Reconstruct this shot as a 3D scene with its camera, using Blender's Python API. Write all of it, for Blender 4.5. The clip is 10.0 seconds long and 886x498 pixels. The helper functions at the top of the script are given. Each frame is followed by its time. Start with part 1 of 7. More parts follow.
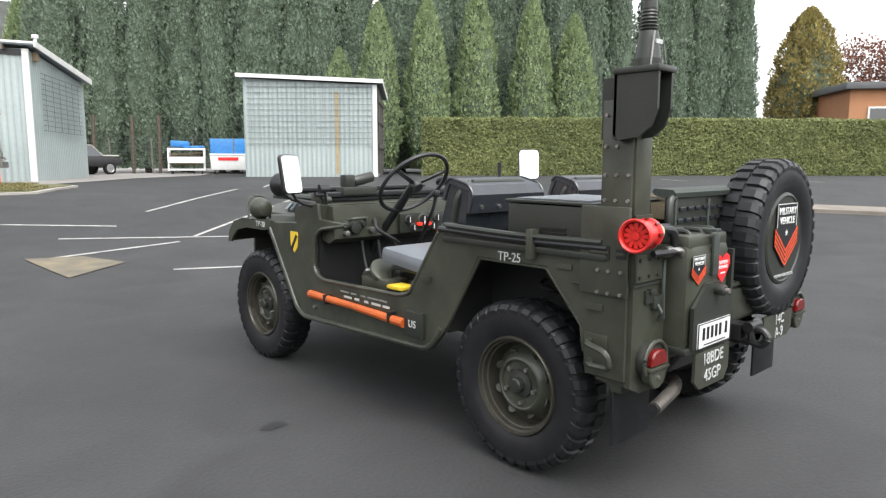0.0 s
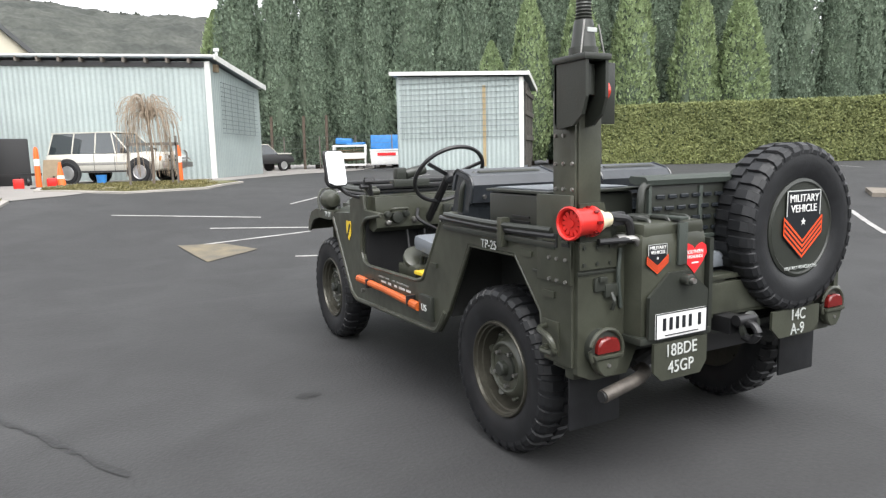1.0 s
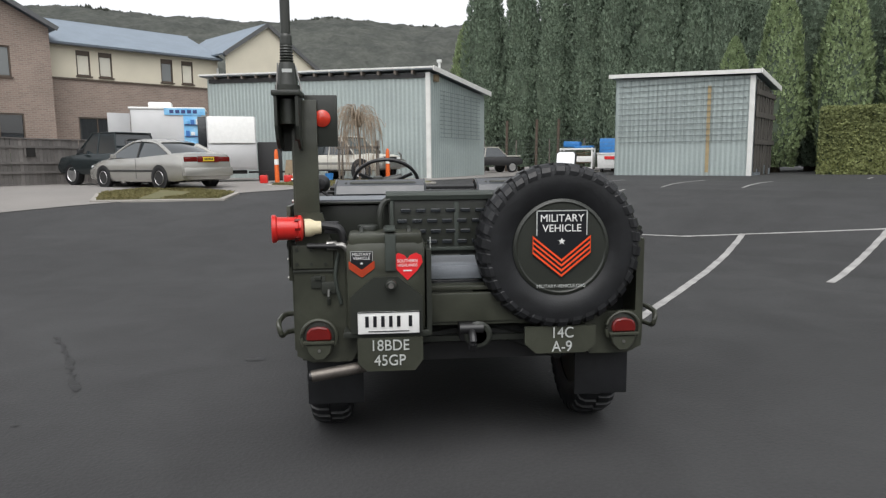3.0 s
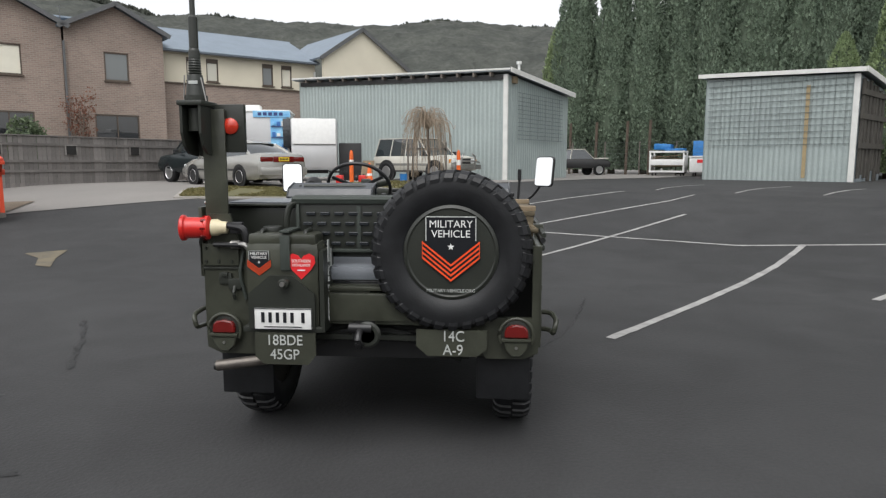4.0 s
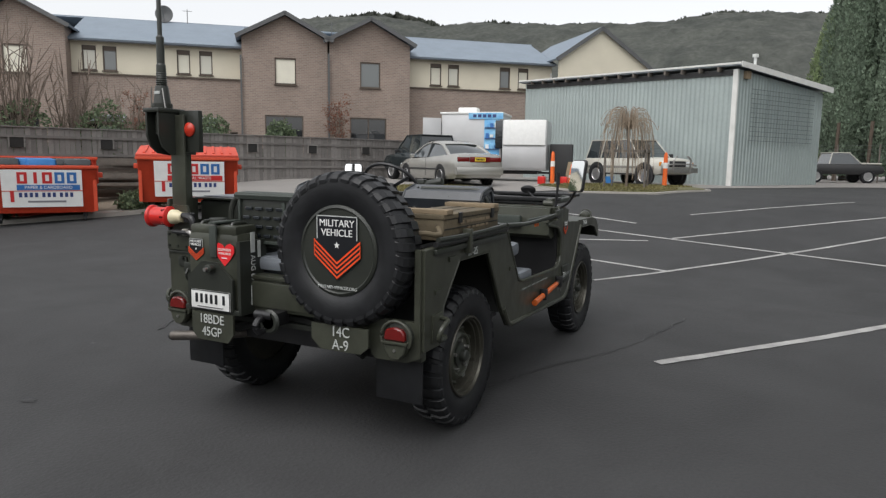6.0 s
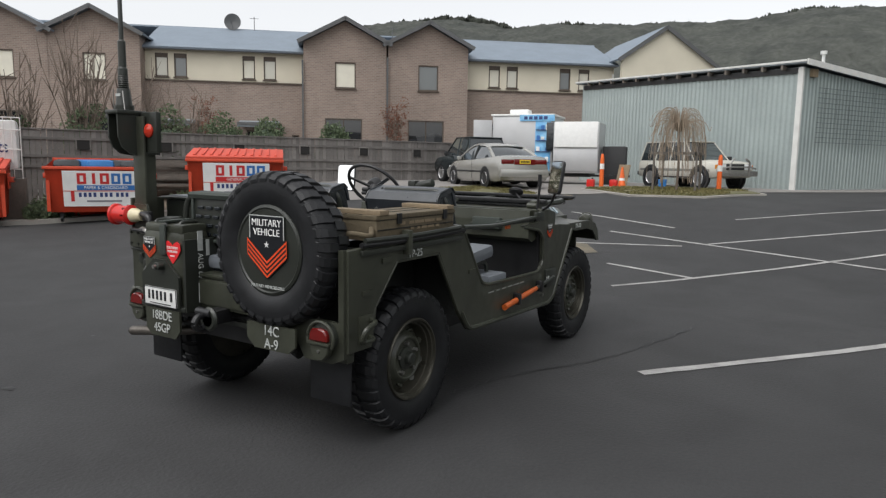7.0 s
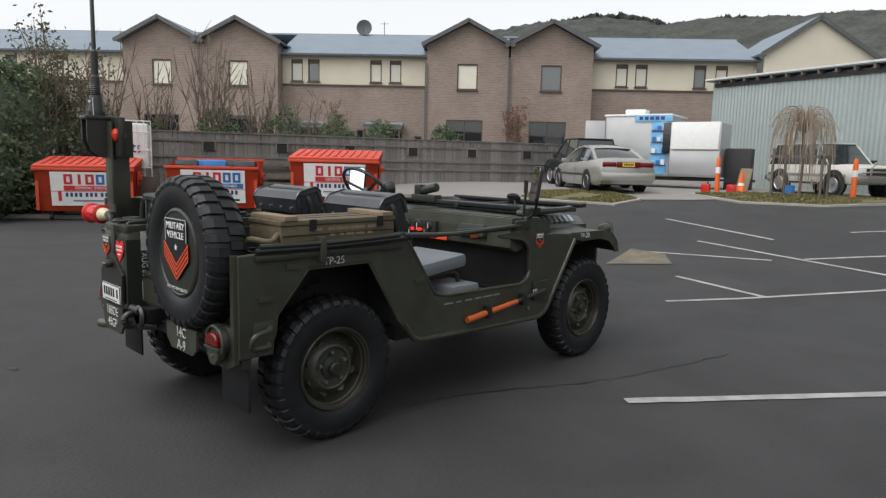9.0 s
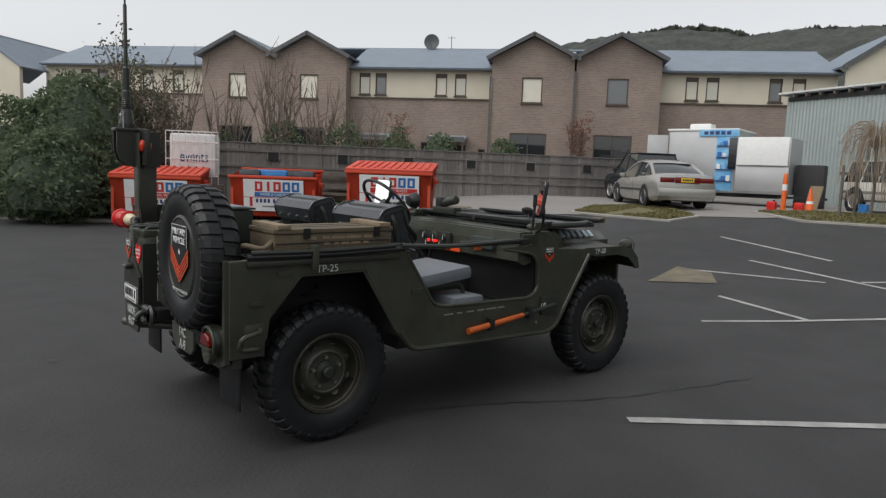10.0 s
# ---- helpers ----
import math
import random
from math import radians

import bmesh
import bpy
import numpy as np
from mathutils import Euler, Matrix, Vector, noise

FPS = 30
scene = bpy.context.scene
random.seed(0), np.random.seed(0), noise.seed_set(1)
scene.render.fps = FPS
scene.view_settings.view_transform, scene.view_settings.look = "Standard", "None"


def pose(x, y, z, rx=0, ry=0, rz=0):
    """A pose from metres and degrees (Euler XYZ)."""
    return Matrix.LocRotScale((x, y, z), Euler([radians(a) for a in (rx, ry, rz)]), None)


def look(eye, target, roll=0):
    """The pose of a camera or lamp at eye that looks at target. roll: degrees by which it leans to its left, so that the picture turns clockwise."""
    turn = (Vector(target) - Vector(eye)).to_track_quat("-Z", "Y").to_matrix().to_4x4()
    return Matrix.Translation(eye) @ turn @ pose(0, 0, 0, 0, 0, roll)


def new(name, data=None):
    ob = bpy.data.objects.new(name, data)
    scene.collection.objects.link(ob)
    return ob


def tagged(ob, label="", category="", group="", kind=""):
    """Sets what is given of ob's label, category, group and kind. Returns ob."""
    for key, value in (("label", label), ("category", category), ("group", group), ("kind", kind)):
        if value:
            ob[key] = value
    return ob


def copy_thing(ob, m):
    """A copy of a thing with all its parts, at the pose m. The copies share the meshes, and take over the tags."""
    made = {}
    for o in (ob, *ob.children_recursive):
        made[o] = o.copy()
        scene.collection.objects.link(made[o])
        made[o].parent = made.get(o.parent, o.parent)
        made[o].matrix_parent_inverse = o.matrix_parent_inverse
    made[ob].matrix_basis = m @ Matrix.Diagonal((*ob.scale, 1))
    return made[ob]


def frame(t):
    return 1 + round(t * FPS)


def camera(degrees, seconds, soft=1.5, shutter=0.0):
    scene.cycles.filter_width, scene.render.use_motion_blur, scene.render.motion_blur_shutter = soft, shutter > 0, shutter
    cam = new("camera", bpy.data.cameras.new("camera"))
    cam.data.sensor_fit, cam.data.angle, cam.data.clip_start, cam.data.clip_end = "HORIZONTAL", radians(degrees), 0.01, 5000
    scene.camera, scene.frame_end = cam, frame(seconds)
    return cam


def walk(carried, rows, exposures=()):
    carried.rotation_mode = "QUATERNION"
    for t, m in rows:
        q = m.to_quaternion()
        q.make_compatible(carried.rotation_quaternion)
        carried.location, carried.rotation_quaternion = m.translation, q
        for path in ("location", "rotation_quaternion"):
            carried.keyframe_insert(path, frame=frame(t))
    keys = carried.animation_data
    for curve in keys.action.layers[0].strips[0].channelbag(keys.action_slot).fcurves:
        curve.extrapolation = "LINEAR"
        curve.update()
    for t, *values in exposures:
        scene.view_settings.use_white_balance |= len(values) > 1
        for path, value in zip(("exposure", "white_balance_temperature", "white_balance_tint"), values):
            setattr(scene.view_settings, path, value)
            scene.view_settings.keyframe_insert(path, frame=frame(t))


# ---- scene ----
cam = camera(66.9, 10.0, soft=1.3)
ROWS = [
    (0, -2.818, -1.819, 1.308, -42.52, -7.46, -0.07),
    (0.5, -2.612, -2.102, 1.310, -36.59, -8.04, 0.89),
    (1, -2.279, -2.407, 1.302, -28.15, -8.00, 1.34),
    (1.5, -1.869, -2.665, 1.305, -22.35, -7.06, 1.56),
    (2, -1.420, -2.981, 1.327, -16.87, -7.04, 1.51),
    (3.5, 0.129, -3.517, 1.342, 0.07, -7.57, 0.17),
    (4, 0.555, -3.529, 1.355, 4.24, -7.40, -0.00),
    (4.5, 1.003, -3.505, 1.355, 11.10, -7.56, -0.42),
    (5, 1.384, -3.413, 1.369, 17.00, -7.15, -0.47),
    (5.5, 1.795, -3.267, 1.374, 22.41, -7.40, -0.71),
    (7, 2.665, -2.756, 1.371, 32.56, -7.35, -0.93),
    (7.5, 2.923, -2.539, 1.382, 35.81, -7.61, -1.12),
    (8, 3.110, -2.334, 1.384, 38.72, -7.62, -1.56),
    (8.5, 3.255, -2.140, 1.399, 41.21, -7.63, -1.11),
    (9, 3.401, -1.959, 1.414, 44.75, -7.52, -1.33),
    (9.5, 3.539, -1.815, 1.433, 46.89, -6.75, -1.91),
    (10, 3.715, -1.714, 1.430, 50.82, -6.65, -2.08),
]
walk(cam, [(t, pose(x, y, z, 90 + pitch, roll, yaw)) for t, x, y, z, yaw, pitch, roll in ROWS],
     exposures=[(0, 1.69), (1, 1.74), (1.5, 1.70), (2, 1.28), (3.5, 0.76), (5.5, 0.68), (7, 0.62), (8, 0.74), (9, 0.68), (10, 0.34)])

# ---- light: a bright overcast evening sky ----
world = bpy.data.worlds.new("overcast_sky")
scene.world = world
world.use_nodes = True
wn, wl = world.node_tree.nodes, world.node_tree.links
wn.clear()
sky = wn.new("ShaderNodeTexSky")
sky.sky_type = "NISHITA"
sky.sun_disc = False
SUN_UP, SUN_TURN = 60, 188
sky.sun_elevation, sky.sun_rotation = radians(SUN_UP), radians(SUN_TURN)
sky.air_density, sky.dust_density, sky.ozone_density = 1.0, 3.0, 1.0
hue = wn.new("ShaderNodeHueSaturation")
hue.inputs["Saturation"].default_value = 0.12
wl.new(sky.outputs["Color"], hue.inputs["Color"])
back = wn.new("ShaderNodeBackground")
back.inputs["Strength"].default_value = 0.15
wl.new(hue.outputs["Color"], back.inputs["Color"])
wout = wn.new("ShaderNodeOutputWorld")
wl.new(back.outputs["Background"], wout.inputs["Surface"])
sun_data = bpy.data.lights.new("sun", "SUN")
sun_data.energy, sun_data.angle, sun_data.color = 0.55, radians(75), (1.0, 0.995, 0.985)
sun = new("sun", sun_data)
a, e = radians(SUN_TURN), radians(SUN_UP)
sun.matrix_world = look((60 * math.sin(a) * math.cos(e), 60 * math.cos(a) * math.cos(e), 60 * math.sin(e)), (0, 0, 0))


# ---- materials ----
def mat(name, col, rough=0.6, metal=0.0, scale=6.0, vary=0.25, bump=0.0, bscale=60.0, col2=None, spread=0.5, per_piece=0.0, spec=0.5, coord="Object"):
    """A surface with patches of two colours, fine grain and relief."""
    m = bpy.data.materials.new(name)
    m.use_nodes = True
    n, l = m.node_tree.nodes, m.node_tree.links
    b = n["Principled BSDF"]
    b.inputs["Roughness"].default_value, b.inputs["Metallic"].default_value = rough, metal
    b.inputs["Specular IOR Level"].default_value = spec
    tc = n.new("ShaderNodeTexCoord")
    big = n.new("ShaderNodeTexNoise")
    big.inputs["Scale"].default_value, big.inputs["Detail"].default_value = scale, 6
    l.new(tc.outputs[coord], big.inputs["Vector"])
    ramp = n.new("ShaderNodeValToRGB")
    c2 = col2 or tuple(c * (1 - vary) for c in col)
    ramp.color_ramp.elements[0].position, ramp.color_ramp.elements[1].position = 0.5 - spread / 2, 0.5 + spread / 2
    ramp.color_ramp.elements[0].color, ramp.color_ramp.elements[1].color = (*c2, 1), (*col, 1)
    l.new(big.outputs["Fac"], ramp.inputs["Fac"])
    fine = n.new("ShaderNodeTexNoise")
    fine.inputs["Scale"].default_value, fine.inputs["Detail"].default_value = bscale, 4
    l.new(tc.outputs[coord], fine.inputs["Vector"])
    mul = n.new("ShaderNodeHueSaturation")
    mr = n.new("ShaderNodeMapRange")
    mr.inputs["To Min"].default_value, mr.inputs["To Max"].default_value = 1 - vary * 0.6, 1 + vary * 0.6
    l.new(fine.outputs["Fac"], mr.inputs["Value"])
    last = mr.outputs["Result"]
    if per_piece:
        oi = n.new("ShaderNodeObjectInfo")
        pr = n.new("ShaderNodeMapRange")
        pr.inputs["To Min"].default_value, pr.inputs["To Max"].default_value = 1 - per_piece, 1 + per_piece
        l.new(oi.outputs["Random"], pr.inputs["Value"])
        mm = n.new("ShaderNodeMath")
        mm.operation = "MULTIPLY"
        l.new(last, mm.inputs[0])
        l.new(pr.outputs["Result"], mm.inputs[1])
        last = mm.outputs["Value"]
    l.new(last, mul.inputs["Value"])
    l.new(ramp.outputs["Color"], mul.inputs["Color"])
    l.new(mul.outputs["Color"], b.inputs["Base Color"])
    rr = n.new("ShaderNodeMapRange")
    rr.inputs["To Min"].default_value, rr.inputs["To Max"].default_value = max(0.02, rough - 0.12 * vary * 3), min(1, rough + 0.12 * vary * 3)
    l.new(big.outputs["Fac"], rr.inputs["Value"])
    l.new(rr.outputs["Result"], b.inputs["Roughness"])
    if bump:
        bp = n.new("ShaderNodeBump")
        bp.inputs["Strength"].default_value, bp.inputs["Distance"].default_value = bump, 0.01
        l.new(fine.outputs["Fac"], bp.inputs["Height"])
        l.new(bp.outputs["Normal"], b.inputs["Normal"])
    return m


def leafmat(name, col, col2, trans=0.35):
    m = mat(name, col, 0.65, scale=0.8, col2=col2, vary=0.3, bscale=9, spec=0.2)
    n, l = m.node_tree.nodes, m.node_tree.links
    b = n["Principled BSDF"]
    isl = n.new("ShaderNodeNewGeometry")
    hs = n.new("ShaderNodeHueSaturation")
    mr = n.new("ShaderNodeMapRange")
    mr.inputs["To Min"].default_value, mr.inputs["To Max"].default_value = 0.7, 1.4
    l.new(isl.outputs["Random Per Island"], mr.inputs["Value"])
    l.new(mr.outputs["Result"], hs.inputs["Value"])
    src = b.inputs["Base Color"].links[0].from_socket
    l.new(src, hs.inputs["Color"])
    l.new(hs.outputs["Color"], b.inputs["Base Color"])
    thin = n.new("ShaderNodeBsdfTranslucent")
    l.new(hs.outputs["Color"], thin.inputs["Color"])
    both = n.new("ShaderNodeMixShader")
    both.inputs["Fac"].default_value = trans
    l.new(b.outputs["BSDF"], both.inputs[1])
    l.new(thin.outputs["BSDF"], both.inputs[2])
    l.new(both.outputs["Shader"], n["Material Output"].inputs["Surface"])
    return m


def emit(name, col, strength):
    m = mat(name, col, 0.3)
    b = m.node_tree.nodes["Principled BSDF"]
    b.inputs["Emission Color"].default_value, b.inputs["Emission Strength"].default_value = (*col, 1), strength
    return m


def glassmat(name, tint, rough=0.02):
    m = bpy.data.materials.new(name)
    m.use_nodes = True
    b = m.node_tree.nodes["Principled BSDF"]
    b.inputs["Base Color"].default_value = (*tint, 1)
    b.inputs["Roughness"].default_value = rough
    b.inputs["Specular IOR Level"].default_value = 0.9
    b.inputs["Coat Weight"].default_value = 0.6
    return m


OLIVE = mat("olive_paint", (0.048, 0.051, 0.0375), 0.33, scale=3, vary=0.24, bump=0.05, bscale=140)
OLIVE_DK = mat("olive_paint_dark", (0.027, 0.030, 0.0245), 0.36, scale=4, vary=0.25, bump=0.06, bscale=120)
OLIVE_GN = mat("green_canvas", (0.040, 0.050, 0.042), 0.62, scale=8, vary=0.3, bump=0.3, bscale=260)
BLACK = mat("black_vinyl", (0.020, 0.024, 0.028), 0.22, scale=7, vary=0.3, bump=0.08, bscale=90, spec=0.8)
# Black vinyl greyed in its base colour to carry sky sheen on the flaps
VINYL = mat("sky_greyed_vinyl", (0.036, 0.041, 0.048), 0.32, scale=7, vary=0.3, bump=0.1, bscale=40, spec=0.7)
CUSHION = mat("grey_vinyl", (0.170, 0.185, 0.205), 0.42, scale=5, vary=0.2, bump=0.1, bscale=120)
RUBBER = mat("tyre_rubber", (0.0085, 0.0090, 0.0105), 0.44, scale=9, vary=0.35, bump=0.07, bscale=120, col2=(0.0125, 0.0130, 0.0140), spec=0.42)
BLACKMETAL = mat("black_steel", (0.016, 0.016, 0.017), 0.36, scale=9, vary=0.3)
STEEL = mat("bare_steel", (0.42, 0.41, 0.39), 0.36, 0.9, scale=14, vary=0.3, bump=0.05)
WOOD_AXE = mat("orange_handle", (0.52, 0.105, 0.018), 0.45, scale=12, vary=0.25, bump=0.1)
CRATE = mat("crate_wood", (0.125, 0.098, 0.058), 0.75, scale=5, vary=0.4, bump=0.35, bscale=45, col2=(0.075, 0.060, 0.038))
CRATE_LT = mat("crate_batten", (0.25, 0.19, 0.12), 0.75, scale=6, vary=0.3, bump=0.3, bscale=45)
RED = mat("siren_red", (0.62, 0.025, 0.02), 0.3, scale=10, vary=0.15)
CREAM = mat("cream_plastic", (0.68, 0.60, 0.40), 0.4, scale=12, vary=0.15)
# Near-black stands in for shade in wheel wells, slots and under the tail
RECESS_BLACK = mat("recess_black", (0.012, 0.013, 0.012), 0.75, scale=9, vary=0.3, bump=0.3, bscale=60)
BLUEWHITE = mat("stencil_blue_white", (0.42, 0.50, 0.55), 0.6, scale=40, vary=0.3)
RIMPAINT = mat("worn_rim_paint", (0.080, 0.076, 0.060), 0.32, 0.5, scale=9, vary=0.4, bump=0.05)
EXHAUST = mat("burnt_steel", (0.20, 0.18, 0.16), 0.5, 0.8, scale=14, vary=0.4, bump=0.1)
REDLENS = mat("red_lens", (0.145, 0.010, 0.009), 0.10, scale=30, vary=0.2)
REDLENS_BR = mat("bright_red_lens", (0.55, 0.04, 0.02), 0.2, scale=30, vary=0.2)
DASHRED = emit("dash_lamp_red", (0.9, 0.02, 0.01), 1.0)
WHITE = mat("white_paint", (0.78, 0.78, 0.76), 0.5, scale=8, vary=0.1)
DIMSTENCIL = mat("stencil_grey", (0.26, 0.27, 0.25), 0.65, scale=50, vary=0.4)
STENCIL = mat("stencil_white", (0.50, 0.52, 0.50), 0.6, scale=40, vary=0.25)
DECAL_BK = mat("decal_black", (0.012, 0.013, 0.016), 0.3, scale=20, vary=0.1)
DECAL_OR = mat("decal_orange", (0.80, 0.085, 0.02), 0.35, scale=20, vary=0.12)
DECAL_RED = mat("decal_red", (0.72, 0.025, 0.03), 0.35, scale=20, vary=0.1)
YELLOW = mat("decal_yellow", (0.78, 0.55, 0.04), 0.5, scale=20, vary=0.1)
MIRROR = bpy.data.materials.new("mirror_glass")
MIRROR.use_nodes = True
for key, value in (("Base Color", (0.86, 0.87, 0.86, 1)), ("Metallic", 1.0), ("Roughness", 0.03)):
    MIRROR.node_tree.nodes["Principled BSDF"].inputs[key].default_value = value
VOID = mat("open_void", (0.004, 0.004, 0.004), 0.9, scale=9, vary=0.1, spec=0.1)
GLASS_DK = glassmat("dark_glass", (0.02, 0.022, 0.025))
GLASS_LT = glassmat("window_glass", (0.10, 0.11, 0.11), 0.04)
BLIND = mat("window_blind", (0.72, 0.69, 0.58), 0.5, scale=3, vary=0.1)



def waves(m, scale, strength, distance):
    """Shallow dents that break up the reflections of a panel."""
    n, l = m.node_tree.nodes, m.node_tree.links
    tc, no, bp = n.new("ShaderNodeTexCoord"), n.new("ShaderNodeTexNoise"), n.new("ShaderNodeBump")
    no.inputs["Scale"].default_value, no.inputs["Detail"].default_value = scale, 2
    bp.inputs["Strength"].default_value, bp.inputs["Distance"].default_value = strength, distance
    l.new(tc.outputs["Object"], no.inputs["Vector"])
    l.new(no.outputs["Fac"], bp.inputs["Height"])
    for q in list(n):
        if q.bl_idname == "ShaderNodeBump" and q != bp:
            l.new(bp.outputs["Normal"], q.inputs["Normal"])


def smudges(m, scale, low, high):
    """Paler and darker smudges over a ground surface."""
    n, l = m.node_tree.nodes, m.node_tree.links
    b = n["Principled BSDF"]
    tc, no, mr, hs = n.new("ShaderNodeTexCoord"), n.new("ShaderNodeTexNoise"), n.new("ShaderNodeMapRange"), n.new("ShaderNodeHueSaturation")
    no.inputs["Scale"].default_value, no.inputs["Detail"].default_value, no.inputs["Distortion"].default_value = scale, 9, 0.8
    mr.inputs["From Min"].default_value, mr.inputs["From Max"].default_value = 0.32, 0.68
    mr.inputs["To Min"].default_value, mr.inputs["To Max"].default_value = low, high
    l.new(tc.outputs["Object"], no.inputs["Vector"])
    l.new(no.outputs["Fac"], mr.inputs["Value"])
    l.new(mr.outputs["Result"], hs.inputs["Value"])
    l.new(b.inputs["Base Color"].links[0].from_socket, hs.inputs["Color"])
    l.new(hs.outputs["Color"], b.inputs["Base Color"])


waves(OLIVE, 4.5, 0.35, 0.03)
waves(BLACK, 9.0, 0.3, 0.02)
waves(VINYL, 6.0, 0.3, 0.02)
smudges(OLIVE, 7.0, 0.8, 1.22)
smudges(RUBBER, 11.0, 0.75, 1.35)

# ---- building helpers ----
def box(sx, sy, sz, at=(0, 0, 0), bevel=0.0, m=None, taper=1.0):
    bm = bmesh.new()
    bmesh.ops.create_cube(bm, size=1)
    for v in bm.verts:
        k = taper if v.co.z > 0 else 1.0
        v.co = Vector((v.co.x * sx * k, v.co.y * sy * k, v.co.z * sz))
    if bevel:
        bmesh.ops.bevel(bm, geom=list(bm.edges), offset=bevel, segments=2, profile=0.6, affect="EDGES")
    bmesh.ops.translate(bm, verts=bm.verts, vec=at)
    if m is not None:
        bmesh.ops.transform(bm, verts=bm.verts, matrix=m)
    return bm


def cyl(r, h, at=(0, 0, 0), axis="Z", seg=24, r2=None, bevel=0.0):
    bm = bmesh.new()
    bmesh.ops.create_cone(bm, cap_ends=True, segments=seg, radius1=r, radius2=r if r2 is None else r2, depth=h)
    if bevel:
        rim = [ed for ed in bm.edges if any(len(f.verts) > 4 for f in ed.link_faces)]
        bmesh.ops.bevel(bm, geom=rim, offset=bevel, segments=2, profile=0.5, affect="EDGES")
    turn = {"Z": Matrix(), "X": Matrix.Rotation(radians(90), 4, "Y"), "Y": Matrix.Rotation(radians(-90), 4, "X")}[axis]
    bmesh.ops.transform(bm, verts=bm.verts, matrix=Matrix.Translation(at) @ turn)
    return bm


def lathe(profile, seg=32, at=(0, 0, 0), axis="Z"):
    """Turn (radius, height) points round an axis; open ends are closed."""
    bm = bmesh.new()
    rings = []
    for r, h in profile:
        rings.append([bm.verts.new((r * math.cos(2 * math.pi * i / seg), r * math.sin(2 * math.pi * i / seg), h)) for i in range(seg)])
    for lo, hi in zip(rings, rings[1:]):
        for i in range(seg):
            bm.faces.new((lo[i], lo[(i + 1) % seg], hi[(i + 1) % seg], hi[i]))
    bm.faces.new(rings[0][::-1])
    bm.faces.new(rings[-1])
    turn = {"Z": Matrix(), "X": Matrix.Rotation(radians(90), 4, "Y"), "Y": Matrix.Rotation(radians(-90), 4, "X")}[axis]
    bmesh.ops.transform(bm, verts=bm.verts, matrix=Matrix.Translation(at) @ turn)
    bmesh.ops.remove_doubles(bm, verts=bm.verts, dist=1e-5)
    bmesh.ops.recalc_face_normals(bm, faces=bm.faces)
    return bm


def prism(points, depth, m=None, bevel=0.0):
    """A flat outline (u, v) given a thickness along its normal, laid by m."""
    bm = bmesh.new()
    lo = [bm.verts.new((u, v, -depth / 2)) for u, v in points]
    hi = [bm.verts.new((u, v, depth / 2)) for u, v in points]
    bm.faces.new(lo[::-1])
    bm.faces.new(hi)
    for i in range(len(points)):
        j = (i + 1) % len(points)
        bm.faces.new((lo[i], lo[j], hi[j], hi[i]))
    bmesh.ops.recalc_face_normals(bm, faces=bm.faces)
    if bevel:
        bmesh.ops.bevel(bm, geom=list(bm.edges), offset=bevel, segments=1, affect="EDGES")
    if m is not None:
        bmesh.ops.transform(bm, verts=bm.verts, matrix=m)
    return bm


def tube(path, r, seg=10, smooth=3):
    """A round bar along a path whose corners are eased."""
    pts = [Vector(q) for q in path]
    if smooth and len(pts) > 2:
        out = [pts[0]]
        for p0, p1, p2 in zip(pts, pts[1:], pts[2:]):
            d = min((p1 - p0).length, (p2 - p1).length) * 0.4
            s0, s2 = p1 + (p0 - p1).normalized() * d, p1 + (p2 - p1).normalized() * d
            for i in range(smooth + 1):
                k = i / smooth
                out.append(s0 * (1 - k) ** 2 + p1 * 2 * k * (1 - k) + s2 * k * k)
        pts = out + [pts[-1]]
    bm = bmesh.new()
    rings, ref = [], None
    for i, q in enumerate(pts):
        d = (pts[min(i + 1, len(pts) - 1)] - pts[max(i - 1, 0)]).normalized()
        if ref is None or abs(d.dot(ref)) > 0.98:
            ref = Vector((0, 0, 1)) if abs(d.z) < 0.9 else Vector((1, 0, 0))
        u = d.cross(ref).normalized()
        w = d.cross(u)
        rr = r(i / (len(pts) - 1)) if callable(r) else r
        rings.append([bm.verts.new(q + (u * math.cos(2 * math.pi * k / seg) + w * math.sin(2 * math.pi * k / seg)) * rr) for k in range(seg)])
    for lo, hi in zip(rings, rings[1:]):
        for k in range(seg):
            bm.faces.new((lo[k], lo[(k + 1) % seg], hi[(k + 1) % seg], hi[k]))
    bm.faces.new(rings[0][::-1])
    bm.faces.new(rings[-1])
    bmesh.ops.recalc_face_normals(bm, faces=bm.faces)
    return bm


def join(*bms):
    """One bmesh out of several."""
    out = bmesh.new()
    for b in bms:
        me = bpy.data.meshes.new("t")
        b.to_mesh(me)
        b.free()
        out.from_mesh(me)
        bpy.data.meshes.remove(me)
    return out


def moved(bm, m):
    bmesh.ops.transform(bm, verts=bm.verts, matrix=m)
    return bm


def mesh_of(name, bm, material, smooth=35):
    me = bpy.data.meshes.new(name)
    bm.to_mesh(me)
    bm.free()
    me.materials.append(material)
    if smooth:
        me.polygons.foreach_set("use_smooth", [True] * len(me.polygons))
        me.set_sharp_from_angle(angle=radians(smooth))
    return me


def part(name, bm, material, parent=None, label="", smooth=35):
    ob = new(name, mesh_of(name, bm, material, smooth))
    if parent is not None:
        ob.parent = parent
    if label:
        ob["label"] = label
    return ob


def thing(name, label, category, m=None, group="", kind=""):
    ob = new(name)
    ob.empty_display_size = 0.1
    if m is not None:
        ob.matrix_basis = m
    return tagged(ob, label, category, group, kind)


